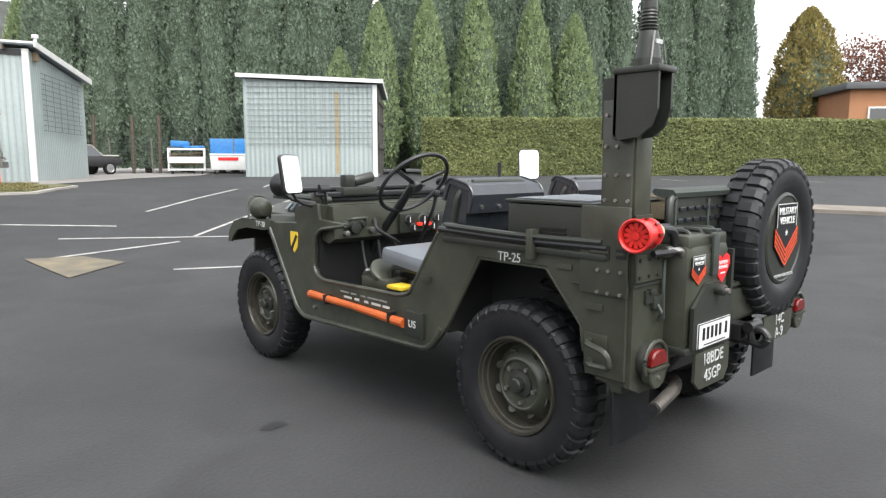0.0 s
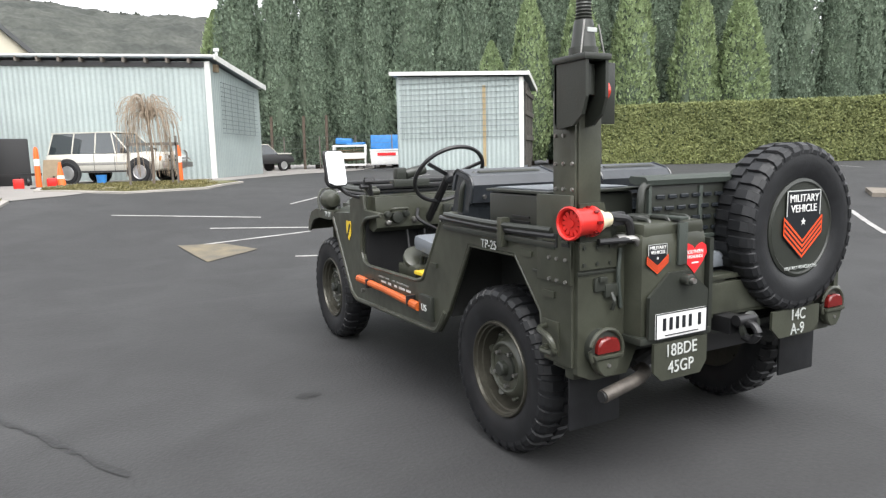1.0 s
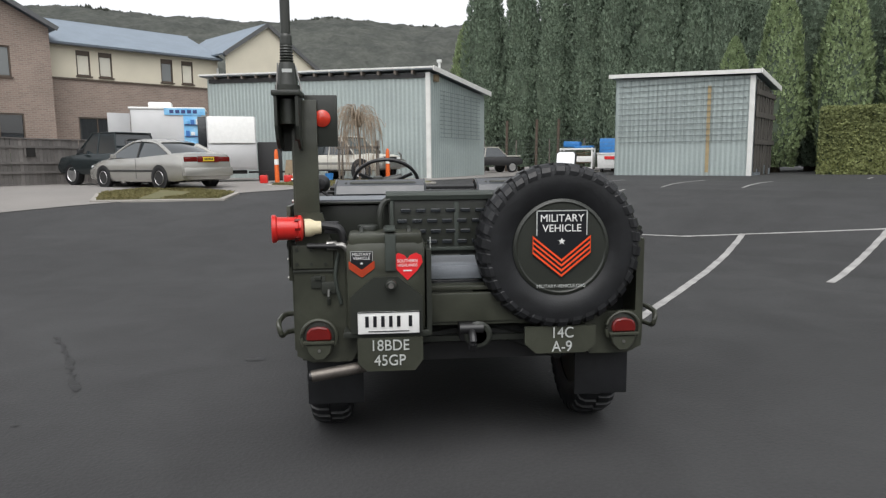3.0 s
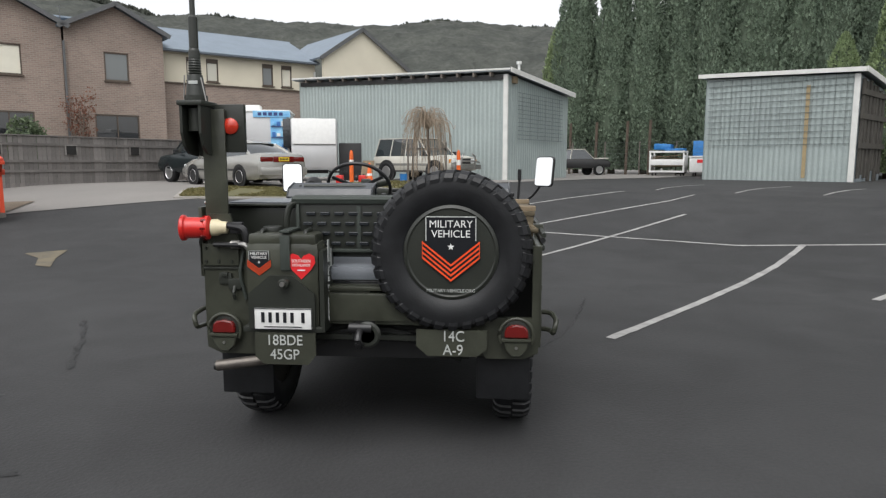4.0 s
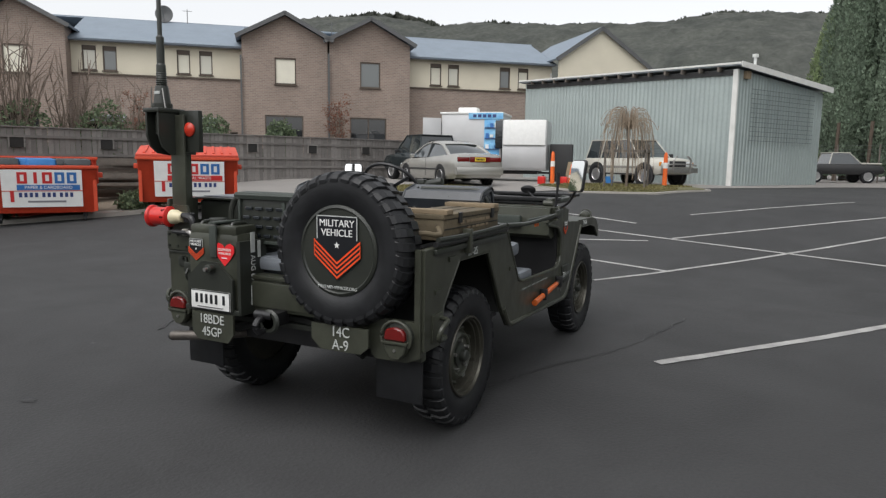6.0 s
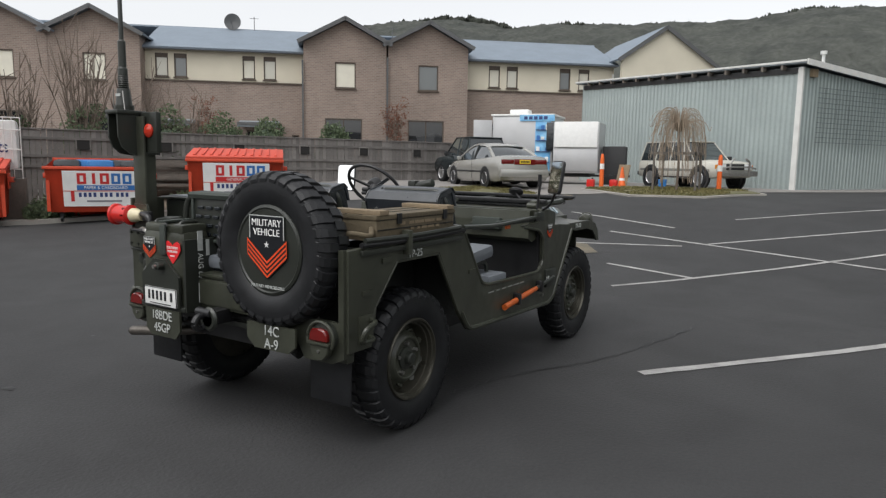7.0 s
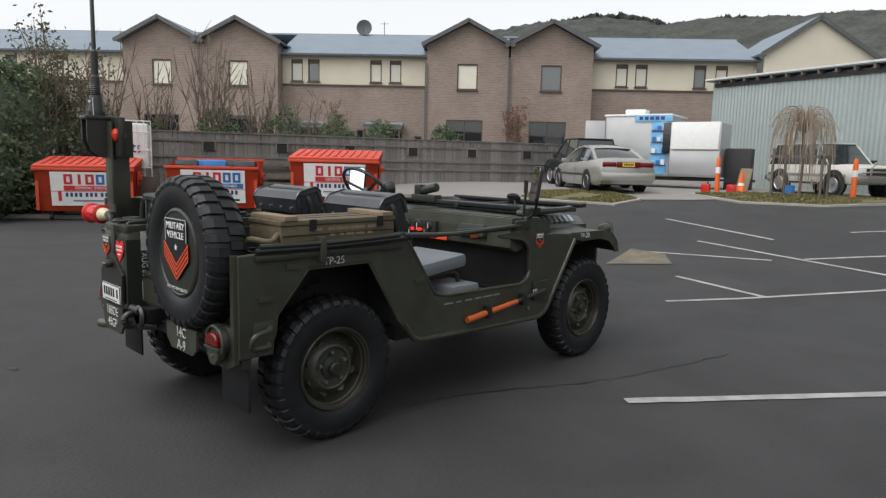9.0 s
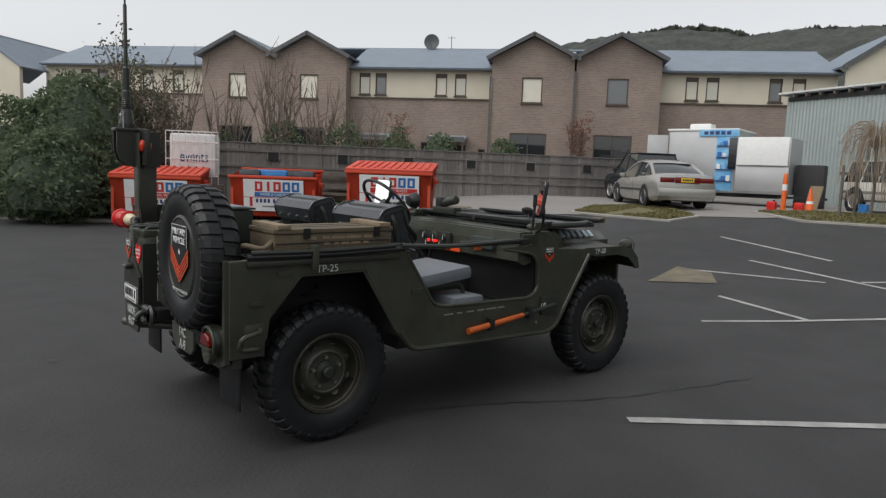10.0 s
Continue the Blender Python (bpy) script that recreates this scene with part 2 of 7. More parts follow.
def text_mesh(words, size, m, material, parent, name="lettering", depth=0.0015, squeeze=1.0, label=""):
    cu = bpy.data.curves.new("t", "FONT")
    cu.body, cu.size, cu.extrude = words, size, depth
    cu.align_x, cu.align_y = "CENTER", "CENTER"
    tmp = bpy.data.objects.new("t", cu)
    scene.collection.objects.link(tmp)
    me = bpy.data.meshes.new_from_object(tmp.evaluated_get(bpy.context.evaluated_depsgraph_get()))
    bpy.data.objects.remove(tmp)
    me.transform(m @ Matrix.Diagonal((squeeze, 1, 1, 1)))
    me.materials.clear()
    me.materials.append(material)
    ob = new(name, me)
    ob.parent = parent
    if label:
        ob["label"] = label
    return ob


def facing(x, y, z, yaw):
    """A frame whose u runs along the yaw direction, v up, and whose normal looks out to the right of it."""
    return Matrix.Translation((x, y, z)) @ Matrix.Rotation(radians(yaw), 4, "Z") @ Matrix.Rotation(radians(90), 4, "X")

# ---- ground ----
ASPHALT = mat("asphalt", (0.0455, 0.0457, 0.0463), 0.78, scale=0.27, vary=0.4, bump=0.5, bscale=48, col2=(0.0345, 0.0347, 0.0352), spread=0.3, spec=0.3)
smudges(ASPHALT, 1.5, 0.86, 1.14)
CONCRETE = mat("concrete_apron", (0.25, 0.235, 0.22), 0.85, scale=0.5, vary=0.2, bump=0.2, bscale=40, col2=(0.19, 0.18, 0.17), spec=0.3)
KERB = mat("kerb_concrete", (0.33, 0.31, 0.28), 0.85, scale=3, vary=0.25, bump=0.2, bscale=50)
DIRT = mat("dirt", (0.17, 0.135, 0.10), 0.95, scale=2, vary=0.4, bump=0.5, bscale=25, col2=(0.11, 0.085, 0.06))
TURF = mat("turf", (0.135, 0.118, 0.060), 0.9, scale=1.2, vary=0.35, bump=0.6, bscale=60, col2=(0.10, 0.105, 0.045))
LINE = mat("line_paint", (0.40, 0.395, 0.38), 0.8, scale=5, vary=0.35, bump=0.3, bscale=60, col2=(0.21, 0.205, 0.20), spread=0.5)
YLINE = mat("yellow_paint", (0.19, 0.158, 0.10), 0.8, scale=4, vary=0.35, bump=0.3, bscale=60, col2=(0.075, 0.07, 0.06), spread=0.5)
TAR = mat("tar_crack", (0.02, 0.02, 0.02), 0.6, scale=8, vary=0.3, bump=0.4, bscale=30)


RISE = 0.8


def eased(q):
    u = min(1.0, max(0.0, (q - 3) / 10))
    return RISE * u * u * (3 - 2 * u)


def lift(x, y):
    """Height of the ground: level round the vehicle, then a gentle rise towards the sheds and the hedge."""
    q = min(13.0, max(3.0, y + 0.8 * max(0.0, x - 4)))
    i = min(12, int(q))
    return eased(i) + (eased(i + 1) - eased(i)) * (q - i)


def stand(x, y, turn=0, size=1.0):
    """The pose of a thing that stands on the ground there."""
    return pose(x, y, lift(x, y), 0, 0, turn) @ Matrix.Diagonal((size, size, size, 1))


def draped(bm):
    """Cut a flat sheet along the folds of the ground and lay it on the rise."""
    def cut(at, normal):
        bmesh.ops.bisect_plane(bm, geom=[*bm.verts, *bm.edges, *bm.faces], plane_co=at, plane_no=normal)
    cut((4, 0, 0), (1, 0, 0))
    for c in range(3, 14):
        cut((0, c, 0), (0, 1, 0))
        cut((4, c, 0), (0.8, 1, 0))
    for v in bm.verts:
        v.co.z += lift(v.co.x, v.co.y)
    bmesh.ops.recalc_face_normals(bm, faces=bm.faces)
    for f in bm.faces:
        if f.normal.z < -0.5:
            f.normal_flip()
    return bm


def grid_sheet(name, poly, z, material, label, category):
    bm = bmesh.new()
    bm.faces.new([bm.verts.new((x, y, z)) for x, y in poly])
    return tagged(part(name, draped(bm), material, smooth=0), label, category, kind="structure")


grid_sheet("ground", [(-1200, -1200), (1200, -1200), (1200, 1200), (-1200, 1200)], 0, ASPHALT, "dark grey asphalt car park with worn patches and cracks", "ground")

# The paler concrete apron in front of the sheds
apron = [(-30, -22), (-12.6, 1.9), (-10.4, 5.6), (-8.1, 8.2), (-6.2, 9.4), (-2.6, 11.2), (0.6, 14.2), (3.6, 18.2), (6.4, 20.5), (12, 30), (30, 50), (-10, 60), (-60, 40)]
grid_sheet("pavement", apron, 0.012, CONCRETE, "pale worn concrete apron in front of the sheds", "pavement")


def raised(name, poly, h, material, label, category):
    """A low slab with a kerb's step round it."""
    bm = bmesh.new()
    bm.faces.new([bm.verts.new((x, y, h)) for x, y in poly])
    draped(bm)
    rim = [e for e in bm.edges if len(e.link_faces) == 1]
    out = bmesh.ops.extrude_edge_only(bm, edges=rim)
    bmesh.ops.translate(bm, verts=[v for v in out["geom"] if isinstance(v, bmesh.types.BMVert)], vec=(0, 0, -h - 0.02))
    bmesh.ops.recalc_face_normals(bm, faces=bm.faces)
    return tagged(part(name, bm, material, smooth=0), label, category, kind="structure")


def grown(poly, d):
    c = Vector((sum(q[0] for q in poly) / len(poly), sum(q[1] for q in poly) / len(poly)))
    return [tuple(c + (Vector(q) - c) * (1 + d / (Vector(q) - c).length)) for q in poly]


ISLES = [
    [(-3.0, 12.3), (-1.6, 11.3), (-0.2, 11.5), (0.7, 12.7), (0.2, 14.0), (-1.6, 14.3), (-3.0, 13.5)],
    [(-5.0, 9.9), (-3.6, 9.9), (-3.5, 10.7), (-4.6, 11.5), (-5.6, 11.6), (-6.2, 10.9), (-5.9, 9.9)],
]
GRASS = leafmat("grass_blades", (0.21, 0.185, 0.085), (0.13, 0.125, 0.055))


def inside(x, y, poly):
    c = False
    for (x0, y0), (x1, y1) in zip(poly, poly[1:] + poly[:1]):
        if (y0 > y) != (y1 > y) and x < (x1 - x0) * (y - y0) / (y1 - y0) + x0:
            c = not c
    return c


def blades(name, poly, count, h, above, material, label, seed):
    rnd = random.Random(seed)
    xs, ys = [q[0] for q in poly], [q[1] for q in poly]
    verts, faces = [], []
    while len(faces) < count:
        x, y = rnd.uniform(min(xs), max(xs)), rnd.uniform(min(ys), max(ys))
        if not inside(x, y, poly) or noise.noise(Vector((x * 0.9, y * 0.9, seed))) < -0.25:
            continue
        a, w, t = rnd.uniform(0, 6.28), rnd.uniform(0.01, 0.025), h * rnd.uniform(0.4, 1.3)
        k, z = len(verts), lift(x, y) + above
        verts += [(x - w * math.cos(a), y - w * math.sin(a), z), (x + w * math.cos(a), y + w * math.sin(a), z), (x + rnd.uniform(-.05, .05), y + rnd.uniform(-.05, .05), z + t)]
        faces.append((k, k + 1, k + 2))
    me = bpy.data.meshes.new(name)
    me.from_pydata(verts, [], faces)
    me.materials.append(material)
    return tagged(new(name, me), label, "grass", kind="stuff")


for i, isle in enumerate(ISLES):
    raised("kerb", grown(isle, 0.12), 0.035, KERB, "low concrete kerb round a grass island", "kerb")
    raised("ground", isle, 0.05, TURF, "thin dry turf on a traffic island", "ground")
    blades("grass", isle, 6000, 0.035, 0.048, GRASS, "patchy short yellow-green grass on the island", 5 + i)
bed = [(-12.9, 1.5), (-10.6, 5.3), (-8.3, 7.9), (-8.6, 9.3), (-11.4, 8.6), (-15.0, 6.0), (-24, 2), (-24, -8)]
raised("kerb", [(-13.1, 1.2), (-10.45, 5.15), (-8.1, 7.8), (-8.3, 8.0), (-10.65, 5.4), (-13.3, 1.5)], 0.09, KERB, "low concrete kerb in front of the skip bins", "kerb")
grid_sheet("ground", bed, 0.03, DIRT, "bare brown dirt strip under the skip bins", "ground")


KERB_OLD = mat("old_kerb", (0.20, 0.178, 0.150), 0.9, scale=2.5, vary=0.35, bump=0.3, bscale=40, col2=(0.14, 0.122, 0.10))
raised("kerb", [(9.3, 4.1), (12.4, 0.25), (12.75, 0.55), (9.62, 4.4)], 0.07, KERB_OLD, "worn brownish concrete kerb strip in the car park", "kerb")


def stripe(x0, y0, x1, y1, w=0.1, material=LINE, label="worn white painted parking line", name="painted_line"):
    d = Vector((x1 - x0, y1 - y0))
    n = Vector((-d.y, d.x)).normalized() * w / 2
    rnd = random.Random(int((x0 * 31 + y0 * 17) * 100))
    bm = bmesh.new()
    steps = max(4, int(d.length / 0.12))
    prev = None
    for i in range(steps + 1):
        c = Vector((x0, y0)) + d * i / steps
        k1, k2 = rnd.uniform(0.86, 1.08), rnd.uniform(0.86, 1.08)
        pair = (bm.verts.new((c.x + n.x * k1, c.y + n.y * k1, 0.006 + lift(c.x + n.x * k1, c.y + n.y * k1))), bm.verts.new((c.x - n.x * k2, c.y - n.y * k2, 0.006 + lift(c.x - n.x * k2, c.y - n.y * k2))))
        if prev:
            f = bm.faces.new((prev[0], prev[1], pair[1], pair[0]))
            if f.normal.z < 0:
                f.normal_flip()
        prev = pair
    return tagged(part(name, bm, material, smooth=0), label, "line marking", group="parking lines", kind="structure")


for seg in ((1.47, 1.6, 4.8, 5.9), (-0.75, 7.5, 2.45, 6.57), (2.45, 6.57, 8.0, 4.9), (-0.1, 5.5, 1.0, 5.18), (0.33, 4.4, 3.9, 8.4),
            (0.8, 7.1, 4.6, 10.3), (0.83, 9.0, 3.4, 11.2), (-1.95, 8.9, 0.1, 8.05), (-1.2, 6.5, 0.5, 6.85),
            (4.3, 3.2, 8.0, 6.6), (7.2, 2.7, 8.2, 3.8), (4.1, 11.4, 5.66, 13.2), (5.35, 10.2, 7.24, 12.17), (6.62, 9.29, 8.2, 10.9),
            (14.8, 8.2, 13.3, 6.6), (11.2, 11.9, 12.0, 12.8), (16.8, 5.6, 15.2, 4.0)):
    stripe(*seg, w=0.085 if seg[1] < 4 else 0.058)
for poly, words in ((((-1.3, 6.6), (-1.1, 5.6), (-0.42, 6.05), (-0.75, 6.5)), "worn yellow painted triangle on the asphalt"),
                    (((-5.87, 5.17), (-5.4, 5.41), (-5.24, 4.9), (-4.96, 4.38), (-5.21, 4.45), (-5.48, 4.9)), "faded yellow painted arrow head on the asphalt")):
    bm = bmesh.new()
    bm.faces.new([bm.verts.new((x, y, 0.009)) for x, y in poly])
    tagged(part("painted_triangle", draped(bm), YLINE, smooth=0), words, "line marking", kind="structure")


def crack(pts, w, label, seed):
    rnd = random.Random(seed)
    bm, prev = bmesh.new(), None
    for (x0, y0), (x1, y1) in zip(pts, pts[1:]):
        d = Vector((x1 - x0, y1 - y0))
        n = Vector((-d.y, d.x)).normalized()
        for i in range(14):
            c = Vector((x0, y0)) + d * i / 14 + n * rnd.uniform(-.02, .02)
            k = w * rnd.uniform(0.15, 1.0)
            pair = (bm.verts.new((c.x + n.x * k, c.y + n.y * k, 0.005 + lift(c.x, c.y))), bm.verts.new((c.x - n.x * k, c.y - n.y * k, 0.005 + lift(c.x, c.y))))
            if prev:
                f = bm.faces.new((prev[0], prev[1], pair[1], pair[0]))
            prev = pair
    bmesh.ops.recalc_face_normals(bm, faces=bm.faces)
    for f in bm.faces:
        if f.normal.z < 0:
            f.normal_flip()
    tagged(part("asphalt_crack", bm, TAR, smooth=0), label, "crack", kind="structure")


crack([(-2.95, 1.9), (-2.55, 1.2), (-2.2, 0.5)], 0.026, "jagged dark crack in the asphalt", 3)
crack([(0.62, 0.5), (0.75, 0.95), (1.2, 1.9), (1.5, 3.2)], 0.010, "thin dark crack in the asphalt", 4)
for x, y, r, s in ((-1.28, 1.1, .07, 1), (-1.55, -0.9, .05, 2), (-0.55, -2.2, .045, 3), (0.9, -2.0, .03, 6), (-2.3, .05, .03, 8)):
    rnd = random.Random(s)
    bm = bmesh.new()
    bm.faces.new([bm.verts.new((x + r * rnd.uniform(.6, 1.2) * math.cos(i * .52), y + r * .7 * rnd.uniform(.6, 1.2) * math.sin(i * .52), 0.004)) for i in range(12)])
    tagged(part("oil_stain", bm, TAR, smooth=0), "small dark oil stain on the asphalt", "stain", kind="structure")

# ---- hills ----
# Distance haze is put into the greyed base colours of slope and crowns
HILL = mat("hazed_wooded_hill", (0.080, 0.084, 0.075), 0.95, scale=0.09, vary=0.8, bump=0.0, bscale=0.5, col2=(0.049, 0.053, 0.048), spread=0.3, spec=0.1)
HILLTREES = mat("hazed_hill_crowns", (0.076, 0.084, 0.070), 0.95, scale=0.05, vary=0.3, bscale=0.6, col2=(0.064, 0.068, 0.058), spec=0.1)


rnd_hill = random.Random(11)


def hill_height(x):
    return 70 + 9 * noise.noise(Vector((x * 0.006, 3.1, 0))) + 4 * noise.noise(Vector((x * 0.02, 8.1, 0))) + 12 * math.exp(-((x + 260) / 130) ** 2) - 0.02 * max(0, x)


def bushland(x, y):
    """Height of the tree tops over the slope."""
    q = Vector((x * .23, y * .23, 4.0))
    return 1.5 * noise.noise(q * .9) + 1.2 * noise.noise(q * 2.3) + 1.8 * noise.noise(q * .16)


cols = [-560 + 2.6 * q for q in range(345)]
verts, faces = [], []
for r in range(58):
    k = r / 57
    y = 190 + 170 * k
    for x in cols:
        verts.append((x + rnd_hill.uniform(-.7, .7), y + rnd_hill.uniform(-.8, .8), -2 + (hill_height(x) + 2) * (math.sin(k * math.pi / 2) ** 1.2) + bushland(x, y) * min(1, 4 * k)))
n = len(cols)
for r in range(57):
    for q in range(n - 1):
        faces.append((r * n + q, r * n + q + 1, (r + 1) * n + q + 1, (r + 1) * n + q))
me = bpy.data.meshes.new("hill")
me.from_pydata(verts, [], faces)
me.materials.append(HILL)
me.polygons.foreach_set("use_smooth", [True] * len(me.polygons))
tagged(new("hill", me), "long low wooded hill behind the houses, dull grey-green with haze in its colour", "hill", kind="structure")

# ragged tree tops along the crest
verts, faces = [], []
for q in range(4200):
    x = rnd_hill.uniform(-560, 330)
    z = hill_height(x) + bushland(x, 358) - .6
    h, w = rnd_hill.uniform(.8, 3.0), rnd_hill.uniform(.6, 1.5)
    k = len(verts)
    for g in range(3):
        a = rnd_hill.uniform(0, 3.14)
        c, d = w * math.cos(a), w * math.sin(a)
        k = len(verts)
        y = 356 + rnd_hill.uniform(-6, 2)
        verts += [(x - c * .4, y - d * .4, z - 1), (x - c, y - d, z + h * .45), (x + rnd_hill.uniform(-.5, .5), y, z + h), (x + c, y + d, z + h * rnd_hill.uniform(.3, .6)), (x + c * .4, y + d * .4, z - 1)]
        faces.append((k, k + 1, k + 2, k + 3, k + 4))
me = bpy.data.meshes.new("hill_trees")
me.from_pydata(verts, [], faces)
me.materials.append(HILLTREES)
tagged(new("hill_trees", me), "ragged tree tops along the crest of the hill, grey-green with painted haze", "woods", kind="stuff")

# ---- conifers and hedge ----
CONIFER = leafmat("conifer_leaf", (0.226, 0.284, 0.206), (0.158, 0.206, 0.153))
CONIFER2 = leafmat("conifer_leaf_light", (0.300, 0.370, 0.195), (0.215, 0.275, 0.150))
HEDGELEAF = leafmat("hedge_leaf", (0.240, 0.262, 0.108), (0.155, 0.178, 0.078))
# INNER: dark fill colour that stands in for shade inside the foliage
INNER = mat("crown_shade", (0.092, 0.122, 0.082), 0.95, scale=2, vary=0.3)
BARK = mat("bark", (0.10, 0.075, 0.055), 0.9, scale=6, vary=0.4, bump=0.6, bscale=30)
DRYLEAF = leafmat("autumn_leaf", (0.23, 0.105, 0.072), (0.14, 0.068, 0.048))
ORANGE_LEAF = leafmat("golden_leaf", (0.34, 0.29, 0.11), (0.22, 0.18, 0.07))


def conifer(name, h, r, seed, leaf, label):
    """A columnar conifer: trunk, dark core and thousands of upright sprays in billows."""
    t = thing(name, label, "tree", group="conifer row")
    part("trunk", tube([(0, 0, 0), (0.05, 0.03, h * 0.5), (0, 0, h * 0.93)], lambda k: 0.22 * (1 - k) + 0.03, 8, 0), BARK, t)

    def prof(k):
        return r * (min(1, 0.62 + 1.9 * k) if k < 0.2 else 1) * (max(0.0, 1 - k ** 2.6)) ** 0.72
    rnd = random.Random(seed)
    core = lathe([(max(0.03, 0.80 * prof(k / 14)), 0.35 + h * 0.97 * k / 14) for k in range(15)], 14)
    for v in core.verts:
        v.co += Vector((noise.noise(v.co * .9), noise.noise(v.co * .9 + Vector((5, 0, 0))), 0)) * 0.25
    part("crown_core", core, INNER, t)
    verts, faces = [], []
    n = int(17000 * (h / 14) * (r / 1.5))
    for _ in range(n):
        k = rnd.random() ** 1.15
        a = rnd.uniform(0, 6.283)
        q = Vector((math.cos(a), math.sin(a), 0))
        bill = noise.noise(Vector((q.x * 1.7 * r, q.y * 1.7 * r, h * k * 0.75 + seed * 7.3)))
        lump = noise.noise(Vector((q.x * 4.2 * r, q.y * 4.2 * r, h * k * 1.9 + seed * 3.1)))
        rr = prof(k) * (0.92 + 0.26 * bill + 0.21 * lump + 0.04 * rnd.gauss(0, 1))
        c = Vector((q.x * rr, q.y * rr, 0.3 + h * k))
        up = (Vector((q.x * .55, q.y * .55, 1)) + Vector((rnd.gauss(0, .35), rnd.gauss(0, .35), rnd.gauss(0, .2)))).normalized()
        side = up.cross(q + Vector((rnd.gauss(0, .6), rnd.gauss(0, .6), 0))).normalized()
        s = rnd.uniform(.07, .19)
        i = len(verts)
        out = q * s * .25
        verts += [c - side * s * .45, c - up * s * .3 + out, c + side * s * .45, c + up * s * 1.1 + out * .4]
        faces.append((i, i + 1, i + 2, i + 3))
    me = bpy.data.meshes.new("crown")
    me.from_pydata(verts, [], faces)
    me.materials.append(leaf)
    crown = new("crown", me)
    crown.parent = t
    return t


TALL = conifer("conifer_tree", 15.5, 1.62, 1, CONIFER, "tall dense columnar conifer, dark green, in a row")
TALL.matrix_basis = stand(4.49, 29.35, 20, .7)
TALL2 = conifer("conifer_tree", 14.5, 1.5, 2, CONIFER, "tall dense columnar conifer, dark green, in a row")
TALL2.matrix_basis = stand(6.03, 28.37, 120, .7)
LIGHT = conifer("conifer_tree", 9.6, 1.3, 3, CONIFER2, "smaller light green columnar conifer with a pointed top")
LIGHT.matrix_basis = stand(15.27, 18.85, 40, .7)
rnd = random.Random(21)


def scaled(m, s, sz):
    return m @ Matrix.Diagonal((s, s, sz, 1))


copy_thing(LIGHT, scaled(stand(3.86, 31.59, 75), 1.15, 1.08))
x, y = 7.43, 27.39
for i in range(19):
    src = TALL if i % 2 else TALL2
    copy_thing(src, scaled(stand(x + rnd.uniform(-.2, .2), y + rnd.uniform(-.35, .35), rnd.uniform(0, 360)), rnd.uniform(.85, 1.15), rnd.uniform(.85, 1.2)))
    x, y = x + 1.225, y - 0.805
for x, y, s, sz in ((13.59, 19.83, 0.95, 0.95), (17.09, 17.87, 1.05, 1.08), (18.91, 16.47, 1.0, 1.02), (20.45, 15.56, 1.1, 0.93), (12.33, 20.67, 0.8, 0.7)):
    copy_thing(LIGHT, scaled(stand(x, y, rnd.uniform(0, 360)), s, sz))
for x, y in ((9.25, 28.65), (11.35, 27.95), (13.45, 26.2), (15.55, 24.8), (17.65, 23.4), (19.75, 22.0), (21.85, 20.6), (23.95, 19.2), (26.05, 18.15)):
    copy_thing(TALL, scaled(stand(x, y, rnd.uniform(0, 360)), 1.1, rnd.uniform(1.1, 1.3)))


def leaf_box(name, length, depth, h, count, seed, m, label, leaf, size=(.028, .065), lump=.06):
    """A clipped hedge: a dark core and a skin of small leaves."""
    t = thing(name, label, "hedge", m)
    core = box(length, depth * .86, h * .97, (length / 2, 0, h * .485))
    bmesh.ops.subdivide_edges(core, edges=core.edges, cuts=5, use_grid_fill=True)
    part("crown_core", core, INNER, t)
    rnd = random.Random(seed)
    verts, faces = [], []
    for _ in range(count):
        x = rnd.uniform(0, length)
        u = rnd.random() * (h * 1.0 + depth)
        if u < h:
            c, nrm = Vector((x, -depth / 2, u)), Vector((0, -1, .2))
        else:
            c, nrm = Vector((x, -depth / 2 + (u - h), h)), Vector((0, -.2, 1))
        b = noise.noise(Vector((x * 1.6, u * 1.6, seed))) + .5 * noise.noise(Vector((x * 5, u * 5, seed)))
        c += nrm * (lump * b + rnd.gauss(0, .025))
        d = (nrm + Vector((rnd.gauss(0, .7), rnd.gauss(0, .5), rnd.gauss(0, .7)))).normalized()
        s = rnd.uniform(*size)
        w = d.cross(Vector((rnd.gauss(0, 1), rnd.gauss(0, 1), rnd.gauss(0, 1)))).normalized() * s * .6
        g = d.cross(w).normalized() * s
        i = len(verts)
        verts += [c - g, c + w, c + g + d * s * .3, c - w]
        faces.append((i, i + 1, i + 2, i + 3))
    me = bpy.data.meshes.new("leaves")
    me.from_pydata(verts, [], faces)
    me.materials.append(leaf)
    ob = new("leaves", me)
    ob.parent = t
    return t


leaf_box("hedge", 34, 1.3, 2.0, 150000, 9, stand(13.3, 16.9, -40), "long clipped hedge, yellow-green, straight flat top", HEDGELEAF)

# an unseen plain dark wall added behind the camera to block low skylight
REARWALL = mat("added_rear_wall", (0.15, 0.14, 0.105), 0.9, scale=0.6, vary=0.35, bump=0.3, bscale=20)
tagged(part("skylight_block_wall", box(70, .4, 4.6, (4, -15.5, 2.3)), REARWALL, smooth=0), "unseen plain dull brown wall added to block low skylight", "wall", kind="structure")

